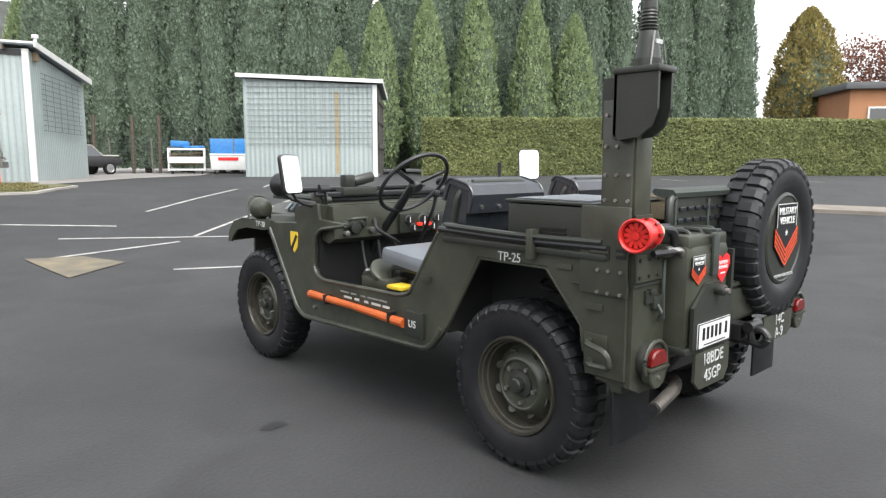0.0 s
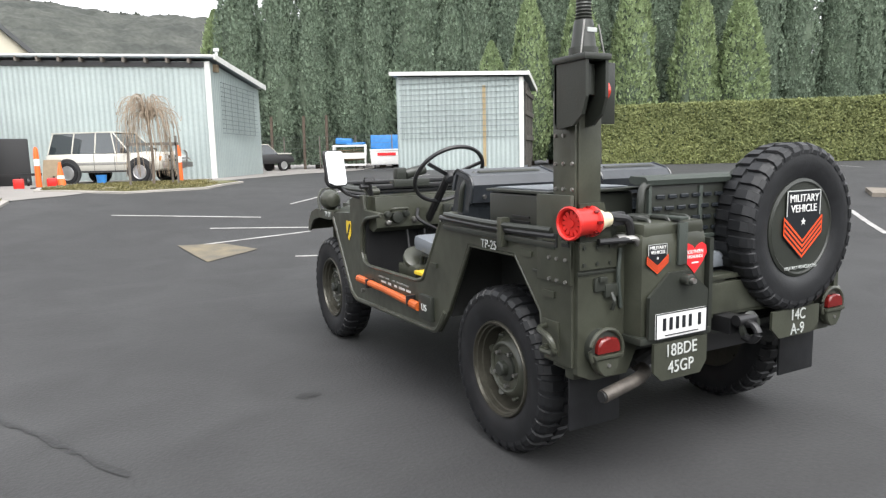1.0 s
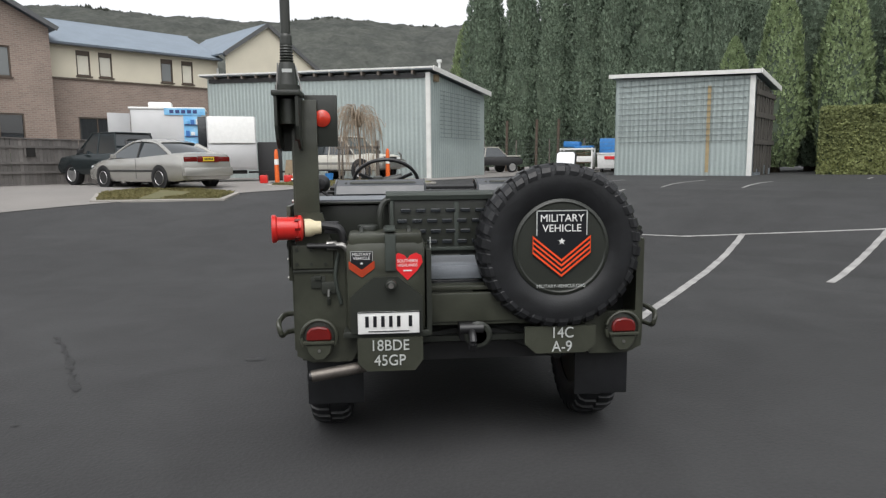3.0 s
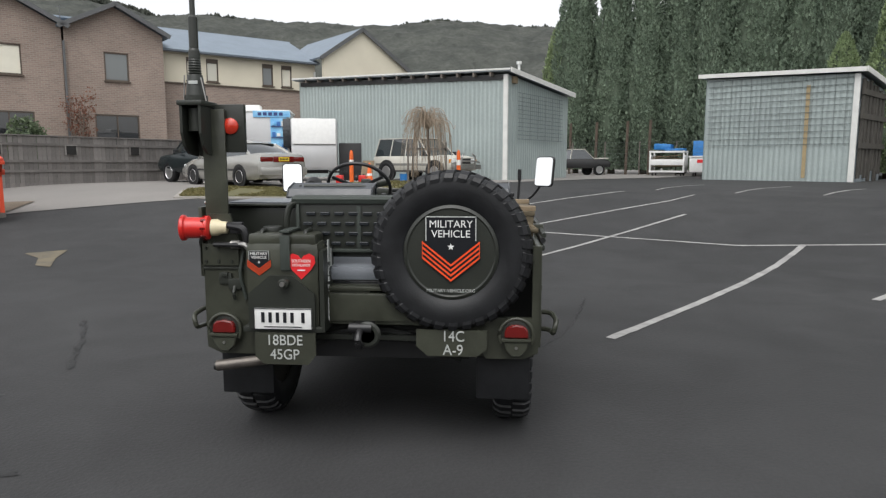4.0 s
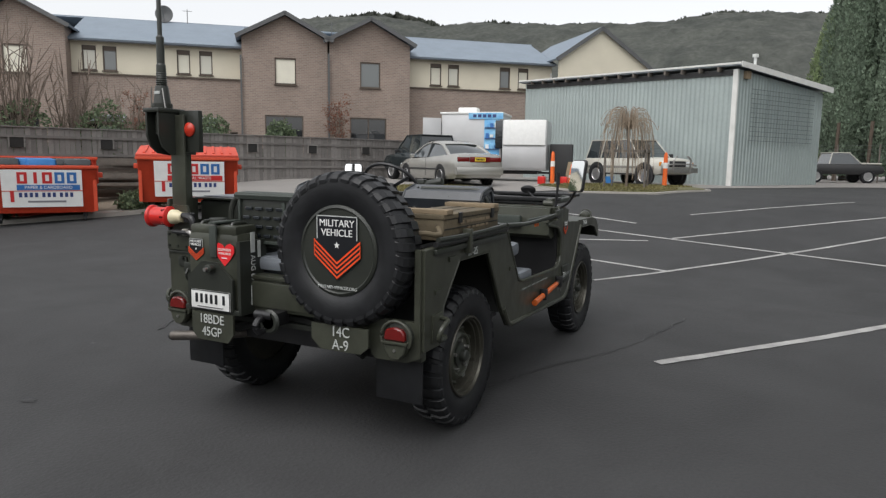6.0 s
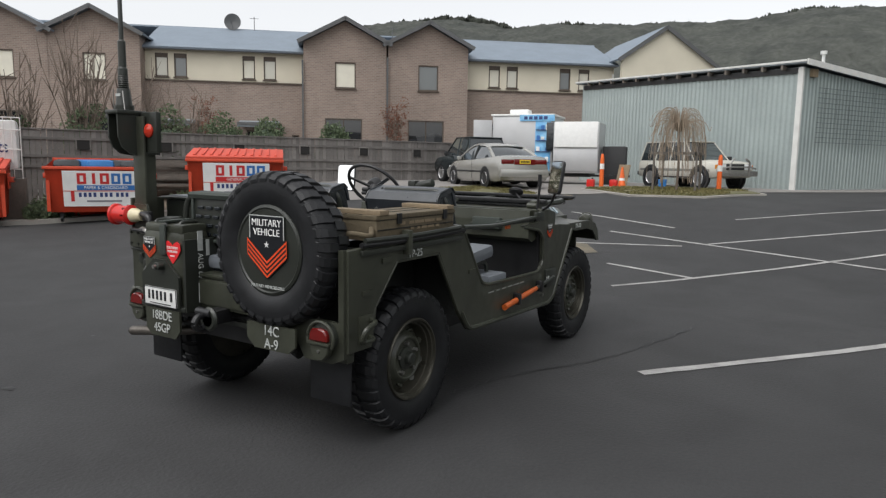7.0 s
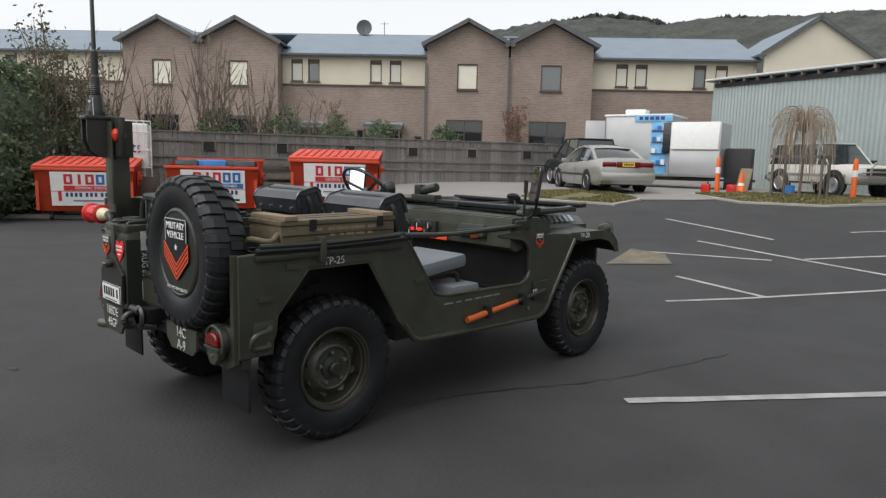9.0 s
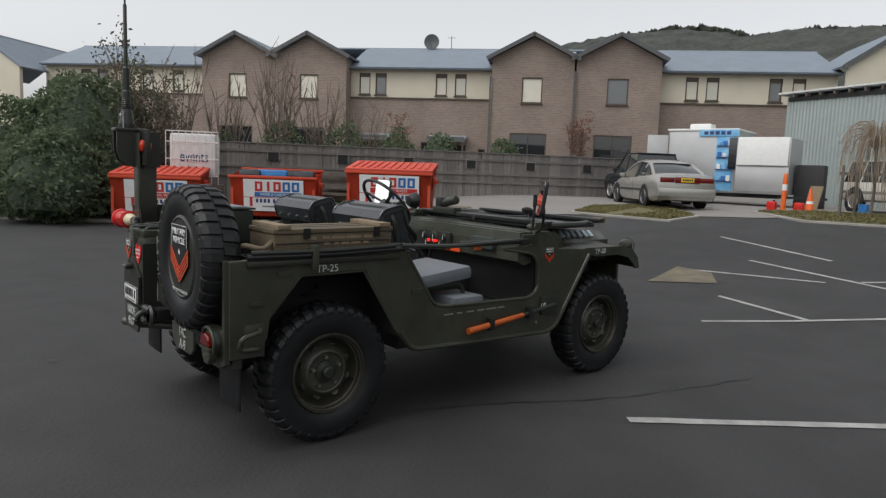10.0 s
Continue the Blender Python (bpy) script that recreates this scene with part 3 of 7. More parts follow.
# ---- sheds ----
TIN = mat("corrugated_steel", (0.375, 0.430, 0.418), 0.5, 0.25, scale=0.9, vary=0.16, bump=0.05, bscale=12, col2=(0.31, 0.356, 0.35))
TRIM = mat("white_trim", (0.70, 0.70, 0.67), 0.5, scale=4, vary=0.15)
TIMBER = mat("grey_timber", (0.16, 0.14, 0.12), 0.85, scale=4, vary=0.4, bump=0.4, bscale=30)
RUST = mat("rust_stain", (0.40, 0.31, 0.17), 0.7, scale=5, vary=0.3)
MESH_WIRE = mat("wire_mesh", (0.17, 0.19, 0.185), 0.5, 0.5, scale=9, vary=0.2)
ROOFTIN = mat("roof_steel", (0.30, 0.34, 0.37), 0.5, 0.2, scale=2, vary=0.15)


def corrugated(length, h0, h1, pitch=0.15, amp=0.007):
    """A ribbed sheet in the u, v plane; its top runs from h0 to h1."""
    bm, prev = bmesh.new(), None
    n = int(length / pitch * 4)
    for i in range(n + 1):
        u = length * i / n
        z = amp * (1 if i % 4 in (1, 2) else -1)
        pair = (bm.verts.new((u, 0, z)), bm.verts.new((u, h0 + (h1 - h0) * u / length, z)))
        if prev:
            bm.faces.new((prev[0], pair[0], pair[1], prev[1]))
        prev = pair
    return bm


def shed(m, length, depth, h_front, h_back, label, mesh_on_front, name="shed", edge=.12, side=TIN):
    """u runs along the front, the depth behind it; a single-pitch roof."""
    t = thing(name, label, "shed", m)
    up = Matrix.Rotation(radians(90), 4, "X")
    part("front_wall", moved(corrugated(length, h_front[0], h_front[1]), up), TIN, t, smooth=0)
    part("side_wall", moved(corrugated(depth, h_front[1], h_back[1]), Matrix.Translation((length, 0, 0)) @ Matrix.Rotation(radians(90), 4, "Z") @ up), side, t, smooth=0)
    part("side_wall", moved(corrugated(depth, h_front[0], h_back[0]), Matrix.Rotation(radians(90), 4, "Z") @ up), TIN, t, smooth=0)
    part("back_wall", moved(corrugated(length, h_back[0], h_back[1]), Matrix.Translation((0, depth, 0)) @ up), TIN, t, smooth=0)
    over = 0.18
    bm = bmesh.new()
    q = [(-over, -over, h_front[0] + .07), (length + over, -over, h_front[1] + .07), (length + over, depth + over, h_back[1] + .05), (-over, depth + over, h_back[0] + .05)]
    lo = [bm.verts.new(c) for c in q]
    hi = [bm.verts.new((c[0], c[1], c[2] + .05)) for c in q]
    bm.faces.new(hi)
    bm.faces.new(lo[::-1])
    for i in range(4):
        bm.faces.new((lo[i], lo[(i + 1) % 4], hi[(i + 1) % 4], hi[i]))
    part("roof", bm, ROOFTIN, t, smooth=0)
    part("fascia", prism([(-over, h_front[0] + .15 - edge), (length + over, h_front[1] + .15 - edge), (length + over, h_front[1] + .15), (-over, h_front[0] + .15)], .03, Matrix.Translation((0, -over - .02, 0)) @ up), TRIM, t, "white fascia board")
    part("fascia", prism([(-over, h_front[1] + .03), (depth + over, h_back[1] + .01), (depth + over, h_back[1] + .17), (-over, h_front[1] + .17)], .03, Matrix.Translation((length + over + .02, 0, 0)) @ Matrix.Rotation(radians(90), 4, "Z") @ up), TRIM, t, "pale fascia board")
    part("corner_trim", box(.14, .06, h_front[1], (length - .05, -.03, h_front[1] / 2)), TRIM, t, "white corner trim")
    wires = []
    if mesh_on_front:
        u0, u1, v0, v1 = .1, length - .15, h_front[0] * .34, h_front[0] - .08
        place = up
    else:
        u0, u1, v0, v1 = depth * .12, depth * .86, h_front[1] * .40, h_back[1] - .15
        place = Matrix.Translation((length + .05, 0, 0)) @ Matrix.Rotation(radians(90), 4, "Z") @ up
    n = 12
    for i in range(n):
        v = v0 + (v1 - v0) * i / (n - 1)
        part("mesh_wire", moved(box(u1 - u0, .012, .018, ((u0 + u1) / 2, v, .035)), place), MESH_WIRE, t, smooth=0)
    k = 14 if mesh_on_front else 6
    for i in range(k):
        u = u0 + (u1 - u0) * (i + .5) / k
        part("mesh_wire", moved(box(.006, v1 - v0, .006, (u, (v0 + v1) / 2, .03)), place), MESH_WIRE, t, smooth=0)
    return t


# shed beside the parked cars: front wall from its west end to the near corner
ax, ay, bx, by = -6.49, 20.96, 0.97, 16.82
L = math.hypot(bx - ax, by - ay)
A = shed(pose(ax, ay, RISE, 0, 0, math.degrees(math.atan2(by - ay, bx - ax))), L, 4.5, (3.40, 3.12), (3.10, 2.78), "long pale blue-green corrugated steel shed with a skillion roof", False, edge=.05)
# a black strip paints in the shaded gap under the eave
part("eave_shade_strip", prism([(.1, 3.25), (L - .1, 2.97), (L - .1, 3.11), (.1, 3.39)], .02, facing(0, -.035, 0, 0)), BLACKMETAL, A, "black strip for the shaded open eave under the roof edge", smooth=0)
for i in range(14):
    part("rafter_end", box(.06, .18, .12, (.5 + i * (L - 1) / 13, -.10, 3.42 - .28 * i / 13)), TIMBER, A, smooth=0)
part("vent_pipe", join(cyl(.04, .4, (L - .1, .9, 3.35)), cyl(.08, .08, (L - .1, .9, 3.56))), TRIM, A)
part("timber_block", box(.1, .2, .2, (L + .06, .32, 2.98)), CRATE_LT, A)
OLDBOARD = mat("dark_weathered_board", (0.085, 0.078, 0.068), 0.9, scale=3, vary=0.45, bump=0.4, bscale=25)
ax, ay, bx, by = 7.2, 18.5, 10.4, 15.75
L = math.hypot(bx - ax, by - ay)
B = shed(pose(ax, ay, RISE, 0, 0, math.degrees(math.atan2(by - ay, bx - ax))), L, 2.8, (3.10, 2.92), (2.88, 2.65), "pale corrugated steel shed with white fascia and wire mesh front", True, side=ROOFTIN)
part("rust_streak", box(.1, .01, 2.6, (L * .70, -.02, 1.4)), RUST, B)
for i, (u, z0, z1) in enumerate(((.25, .1, 2.8), (.55, .2, 2.75), (.95, .1, 2.8), (1.35, 0, 2.7), (1.65, .3, 2.7), (2.05, 0, 2.6), (2.45, .2, 2.5))):
    part("weathered_board", box(.05, .22, z1 - z0, (L + .05, u, (z0 + z1) / 2)), OLDBOARD, B, smooth=0)
for z in (1.0, 1.8, 2.45):
    part("weathered_board", box(.05, 2.7, .15, (L + .08, 1.4, z)), OLDBOARD, B, smooth=0)

# ---- townhouses ----
BRICK = bpy.data.materials.new("brown_brick")
BRICK.use_nodes = True
bn, bl = BRICK.node_tree.nodes, BRICK.node_tree.links
bt = bn.new("ShaderNodeTexBrick")
bt.inputs["Color1"].default_value, bt.inputs["Color2"].default_value, bt.inputs["Mortar"].default_value = (0.272, 0.203, 0.166, 1), (0.214, 0.160, 0.133, 1), (0.29, 0.255, 0.225, 1)
bt.inputs["Scale"].default_value, bt.inputs["Brick Width"].default_value, bt.inputs["Row Height"].default_value, bt.inputs["Mortar Size"].default_value = 1.0, 0.24, 0.086, 0.011
btc = bn.new("ShaderNodeTexCoord")
bsep, bcomb, badd = bn.new("ShaderNodeSeparateXYZ"), bn.new("ShaderNodeCombineXYZ"), bn.new("ShaderNodeMath")
bl.new(btc.outputs["Object"], bsep.inputs["Vector"])
badd.operation = "ADD"
bl.new(bsep.outputs["X"], badd.inputs[0])
bl.new(bsep.outputs["Y"], badd.inputs[1])
bl.new(badd.outputs["Value"], bcomb.inputs["X"])
bl.new(bsep.outputs["Z"], bcomb.inputs["Y"])
bl.new(bcomb.outputs["Vector"], bt.inputs["Vector"])
bno = bn.new("ShaderNodeTexNoise")
bno.inputs["Scale"].default_value = 0.7
bl.new(btc.outputs["Object"], bno.inputs["Vector"])
bmx = bn.new("ShaderNodeHueSaturation")
bmr = bn.new("ShaderNodeMapRange")
bmr.inputs["To Min"].default_value, bmr.inputs["To Max"].default_value = 0.75, 1.25
bl.new(bno.outputs["Fac"], bmr.inputs["Value"])
bl.new(bmr.outputs["Result"], bmx.inputs["Value"])
bl.new(bt.outputs["Color"], bmx.inputs["Color"])
bl.new(bmx.outputs["Color"], bn["Principled BSDF"].inputs["Base Color"])
bn["Principled BSDF"].inputs["Roughness"].default_value = 0.88
CREAMWALL = mat("cream_cladding", (0.66, 0.61, 0.49), 0.8, scale=0.7, vary=0.12, bump=0.05)
TILEROOF = mat("blue_grey_roof", (0.205, 0.245, 0.29), 0.8, scale=1.2, vary=0.15, bump=0.15, bscale=6)
GUTTER = mat("dark_gutter", (0.105, 0.108, 0.110), 0.5, scale=3, vary=0.2)
FRAME = mat("brown_frame", (0.085, 0.062, 0.045), 0.5, scale=5, vary=0.2)

H = thing("townhouses", "row of two-storey brown brick and cream townhouses with blue-grey roofs", "house", pose(-16.93, 19.96, RISE, 0, 0, 41.7) @ Matrix.Diagonal((.785, .785, .785, 1)))


def hwall(name, u0, u1, z0, z1, y, material, holes=(), label=""):
    """A wall in the row's front plane with real openings through it."""
    us = sorted({u0, u1, *[q for hh in holes for q in hh[:2]]})
    zs = sorted({z0, z1, *[q for hh in holes for q in hh[2:4]]})
    bm = bmesh.new()
    grid = {(i, j): bm.verts.new((u, y + .25, z)) for i, u in enumerate(us) for j, z in enumerate(zs)}
    for i in range(len(us) - 1):
        for j in range(len(zs) - 1):
            um, zm = (us[i] + us[i + 1]) / 2, (zs[j] + zs[j + 1]) / 2
            if not any(h0 < um < h1 and b0 < zm < b1 for h0, h1, b0, b1 in holes):
                bm.faces.new((grid[i, j], grid[i + 1, j], grid[i + 1, j + 1], grid[i, j + 1]))
    out = bmesh.ops.extrude_face_region(bm, geom=list(bm.faces))
    bmesh.ops.translate(bm, verts=[q for q in out["geom"] if isinstance(q, bmesh.types.BMVert)], vec=(0, -.25, 0))
    bmesh.ops.recalc_face_normals(bm, faces=bm.faces)
    return part(name, bm, material, H, label, smooth=0)


def hwindow(u0, u1, z0, z1, y, glass, bars=0, head=0.0):
    w = part("window", join(box(u1 - u0, .07, .07, ((u0 + u1) / 2, y + .06, z0 + .035)), box(u1 - u0, .07, .07 + head, ((u0 + u1) / 2, y + .06, z1 - .035 - head / 2)),
                            box(.06, .07, z1 - z0, (u0 + .03, y + .06, (z0 + z1) / 2)), box(.06, .07, z1 - z0, (u1 - .03, y + .06, (z0 + z1) / 2)),
                            *[box(.05, .06, z1 - z0, (u0 + (u1 - u0) * (k + 1) / (bars + 1), y + .07, (z0 + z1) / 2)) for k in range(bars)]), FRAME, H, "dark brown window frame", smooth=0)
    pane = part("pane", box(u1 - u0 - .1, .02, z1 - z0 - .1, ((u0 + u1) / 2, y + .09, (z0 + z1) / 2)), glass, w, smooth=0)
    if u1 - u0 > 1.2 or z1 < 3:
        return w
    part("sill", box(u1 - u0 + .1, .14, .06, ((u0 + u1) / 2, y - .02, z0 - .03)), FRAME, w, smooth=0)
    return w


# Pale glass colour stands in for the sky's reflection in these panes
SKYGLASS = glassmat("sky_lit_glass", (0.55, 0.53, 0.44), 0.05)


def gable(u, w=4.4, eave=6.95, apex=8.1, upper=BLIND, y=-0.9, ground=True):
    z0, z1 = 4.60, 5.97
    holes = [(u - .55, u + .55, z0, z1)]
    if ground:
        holes.append((u - 1.1, u + .9, 1.4, 3.0))
    hwall("gable_wall", u - w / 2, u + w / 2, 0, eave, y, BRICK, holes)
    part("gable_top", prism([(u - w / 2, eave), (u + w / 2, eave), (u, apex)], .25, Matrix.Translation((0, y + .125, 0)) @ Matrix.Rotation(radians(90), 4, "X")), BRICK, H, smooth=0)
    hwindow(u - .55, u + .55, z0, z1, y, upper)
    if ground:
        hwindow(u - 1.1, u + .9, 1.4, 3.0, y, GLASS_DK, bars=1)
    for s in (-1, 1):
        part("side_wall", box(.25, 7, eave, (u + s * (w / 2 - .125), y + 3.75, eave / 2)), BRICK, H, smooth=0)
        rise = math.degrees(math.atan2(apex - eave, w / 2))
        ln = math.hypot(apex - eave, w / 2) + .35
        mid = (u + s * (w / 4 + .1), 0, (apex + eave) / 2 - .03)
        part("gable_roof", moved(box(ln, 8, .1, (0, 3.6 + y, .09)), Matrix.Translation(mid) @ Matrix.Rotation(radians(s * rise), 4, "Y")), TILEROOF, H, smooth=0)
        part("barge_board", moved(box(ln, .05, .2, (0, y - .42, .06)), Matrix.Translation(mid) @ Matrix.Rotation(radians(s * rise), 4, "Y")), GUTTER, H, smooth=0)
    return u


for u, glass in ((0.0, BLIND), (4.5, GLASS_LT), (-12.6, BLIND), (-16.9, BLIND)):
    gable(u, upper=glass)


def bay(u0, u1, wins, lows):
    holes = [(a, b, 5.0, 6.22) for a, b in wins]
    hwall("brick_wall", u0, u1, 0, 4.82, 0, BRICK, [q[:4] for q in lows])
    hwall("cream_wall", u0, u1, 4.82, 6.42, 0.02, CREAMWALL, holes)
    part("ledge", box(u1 - u0, .08, .08, ((u0 + u1) / 2, -.03, 4.82)), FRAME, H, smooth=0)
    for i, (a, b) in enumerate(wins):
        hwindow(a, b, 5.0, 6.22, 0.02, (BLIND, SKYGLASS, GLASS_LT)[(i + int(abs(u0))) % 3], head=.16)
    for a, b, z0, z1 in lows:
        hwindow(a, b, z0, z1, 0, GLASS_DK, bars=1 if b - a > 1 else 0)
    part("gutter", box(u1 - u0, .14, .16, ((u0 + u1) / 2, -.32, 6.44)), GUTTER, H, smooth=0)
    rise = math.degrees(math.atan2(1.75, 4.2))
    part("roof_slope", moved(box(u1 - u0 + .2, 4.7, .1, (0, 2.25, 0)), Matrix.Translation(((u0 + u1) / 2, -.35, 6.48)) @ Matrix.Rotation(radians(rise), 4, "X")), TILEROOF, H, smooth=0)


bay(6.7, 15.6, [(8.1, 8.75), (9.15, 9.8), (12.3, 12.95), (13.45, 14.1)], [(8.0, 9.8, 1.4, 3.0), (12.0, 13.8, 1.4, 3.0)])
bay(-10.4, -2.2, [(-9.9, -9.25), (-8.95, -8.3), (-5.45, -4.8), (-4.35, -3.7)], [(-9.9, -9.0, .6, 2.4), (-7.6, -7.2, 1.3, 2.4), (-6.2, -5.8, 1.3, 2.4), (-5.3, -3.6, .6, 2.3), (-2.9, -2.5, 1.5, 2.1)])
bay(-30, -19.1, [(-21.5, -20.8), (-23.5, -22.8), (-26.5, -25.8), (-27.6, -26.9)], [(-22, -20.4, .9, 2.5), (-27, -25.4, .9, 2.5)])
for u in (-4.6, -9.0):
    part("porch_roof", moved(box(2.1, 1.2, .12, (0, -.5, 0)), Matrix.Translation((u, 0, 2.75)) @ Matrix.Rotation(radians(14), 4, "X")), ROOFTIN, H, "small grey porch roof", smooth=0)
    part("porch_fascia", box(2.1, .05, .16, (u, -1.1, 2.6)), GUTTER, H, smooth=0)
    for s in (-.95, .95):
        part("porch_post", box(.1, .1, 2.6, (u + s, -1.0, 1.3)), FRAME, H, smooth=0)
part("pipe", box(.09, .09, 6.3, (2.25, -1.0, 3.15)), GUTTER, H, "dark downpipe", smooth=0)
part("pipe", box(.09, .09, 6.0, (-2.25, -1.0, 3.0)), GUTTER, H, "dark downpipe", smooth=0)
part("pipe", box(.09, .09, 6.0, (15.5, -.1, 3.0)), TRIM, H, "pale downpipe", smooth=0)
# cream wing at the row's end, its gable towards the car park
part("end_wall", prism([(15.6, 0), (21.6, 0), (21.6, 6.3), (18.2, 8.5), (15.6, 6.7)], .25, Matrix.Translation((0, -1.0, 0)) @ Matrix.Rotation(radians(90), 4, "X")), CREAMWALL, H, "cream gable end wall", smooth=0)
for s, ln, mid, rise in ((-1, 3.5, (16.75, 2.4, 7.65), -34), (1, 4.3, (19.9, 2.4, 7.45), 33)):
    part("gable_roof", moved(box(ln, 7.4, .1), Matrix.Translation(mid) @ Matrix.Rotation(radians(rise), 4, "Y")), TILEROOF, H, smooth=0)
    part("barge_board", moved(box(ln, .06, .22, (0, -3.72, -.02)), Matrix.Translation(mid) @ Matrix.Rotation(radians(rise), 4, "Y")), GUTTER, H, smooth=0)
hwindow(18.4, 19.9, 4.9, 5.6, -1.16, GLASS_DK, bars=1)
# cream gable at the far west end
part("end_wall", prism([(-36, 0), (-30, 0), (-30, 6.0), (-33, 8.0), (-36, 6.0)], .25, Matrix.Translation((0, -2.0, 0)) @ Matrix.Rotation(radians(90), 4, "X")), CREAMWALL, H, "cream gable end wall", smooth=0)
for s in (-1, 1):
    part("gable_roof", moved(box(3.9, 8, .1), Matrix.Translation((-33 + s * 1.55, 1.8, 7.05)) @ Matrix.Rotation(radians(s * 33.7), 4, "Y")), TILEROOF, H, smooth=0)
part("back_wall", box(52, .25, 6, (-8, 7.2, 3)), BRICK, H, smooth=0)
rise = math.degrees(math.atan2(1.75, 4.2))
part("roof_slope", moved(box(46, 4.7, .1, (0, -2.25, 0)), Matrix.Translation((-7.2, 8.05, 6.48)) @ Matrix.Rotation(radians(-rise), 4, "X")), TILEROOF, H, smooth=0)
# on the roof
dish = thing("satellite_dish", "round dark grey satellite dish on the roof ridge", "dish", H.matrix_basis @ pose(-6.4, 3.6, 8.0))
part("reflector", lathe([(.02, .10), (.22, .07), (.42, 0), (.47, -.02), (.45, -.04), (.2, .03), (.02, .06)], 24, (0, -.1, .62), "Y"), GUTTER, dish)
part("mast", tube([(0, 0, -.1), (0, 0, .62)], .03), GUTTER, dish)
part("feed_arm", tube([(0, -.1, .25), (0, -.55, .6)], .015), GUTTER, dish)
for u, h in ((-5.2, 1.0), (2.9, .8)):
    an = thing("aerial", "thin television aerial on the roof", "aerial", H.matrix_basis @ pose(u, 3.7, 8.0))
    part("pole", tube([(0, 0, 0), (0, 0, h)], .02), GUTTER, an)
    part("crossbar", box(.5, .02, .02, (0, 0, h - .1)), GUTTER, an)
fl = thing("roof_flue", "small white metal flue on the roof", "flue", H.matrix_basis @ pose(2.2, 2.0, 7.3))
part("pipe", join(cyl(.07, .5, (0, 0, .2)), cyl(.12, .08, (0, 0, .48))), TRIM, fl)

# ---- the open military four-wheel drive; x right, y ahead, the rear axle at y = 0 ----
J = thing("jeep", "open olive-drab military four-wheel drive parked on asphalt, windscreen folded down", "vehicle")
RY, FY, WX, WR = 0.0, 2.23, 0.66, 0.363


def side_m(x):
    """(u, v) = (y, z) laid into the plane x = const."""
    return Matrix(((0, 0, 1, x), (1, 0, 0, 0), (0, 1, 0, 0), (0, 0, 0, 1)))


# wheels
def tyre_mesh(seed=0):
    bm = bmesh.new()
    seg, nlug = 72, 36
    prof = [(.215, -.075), (.245, -.092), (.30, -.100), (.345, -.092), (.362, -.070), (.366, 0), (.362, .070), (.345, .092), (.30, .100), (.245, .092), (.215, .075)]
    rings = [[bm.verts.new((x, r * math.cos(2 * math.pi * i / seg), r * math.sin(2 * math.pi * i / seg))) for i in range(seg)] for r, x in prof]
    rings.append(rings[0])
    for lo, hi in zip(rings, rings[1:]):
        for i in range(seg):
            bm.faces.new((lo[i], hi[i], hi[(i + 1) % seg], lo[(i + 1) % seg]))
    bmesh.ops.recalc_face_normals(bm, faces=bm.faces)
    return bm


def lug_mesh(side):
    """One bar of the tread, running from the middle over the shoulder."""
    bm = bmesh.new()
    w = .0235
    prof = [(.004, .365), (.055, .364), (.083, .353), (.096, .335), (.0975, .325)]
    tops = [(.004, .376), (.060, .375), (.089, .361), (.0995, .341), (.0985, .324)]
    lo, hi = [], []
    for i, ((x, r), (x2, r2)) in enumerate(zip(prof, tops)):
        sk = .016 * (i / 4) * side
        row = []
        for dx in (-w, w):
            row.append((x * side, r, dx + sk))
        lo.append([bm.verts.new((q[0], q[1], q[2])) for q in row])
        hi.append([bm.verts.new((x2 * side, r2, (dx * .82) + sk)) for dx in (-w, w)])
    for i in range(4):
        bm.faces.new((hi[i][0], hi[i + 1][0], hi[i + 1][1], hi[i][1]))
        bm.faces.new((lo[i][0], lo[i + 1][0], hi[i + 1][0], hi[i][0]))
        bm.faces.new((lo[i][1], hi[i][1], hi[i + 1][1], lo[i + 1][1]))
    bm.faces.new((lo[0][0], hi[0][0], hi[0][1], lo[0][1]))
    bm.faces.new((lo[4][0], lo[4][1], hi[4][1], hi[4][0]))
    bmesh.ops.recalc_face_normals(bm, faces=bm.faces)
    return bm


LUG = {s: mesh_of("tread_lug", lug_mesh(s), RUBBER, 20) for s in (-1, 1)}
TYRE = mesh_of("tyre", tyre_mesh(), RUBBER, 40)


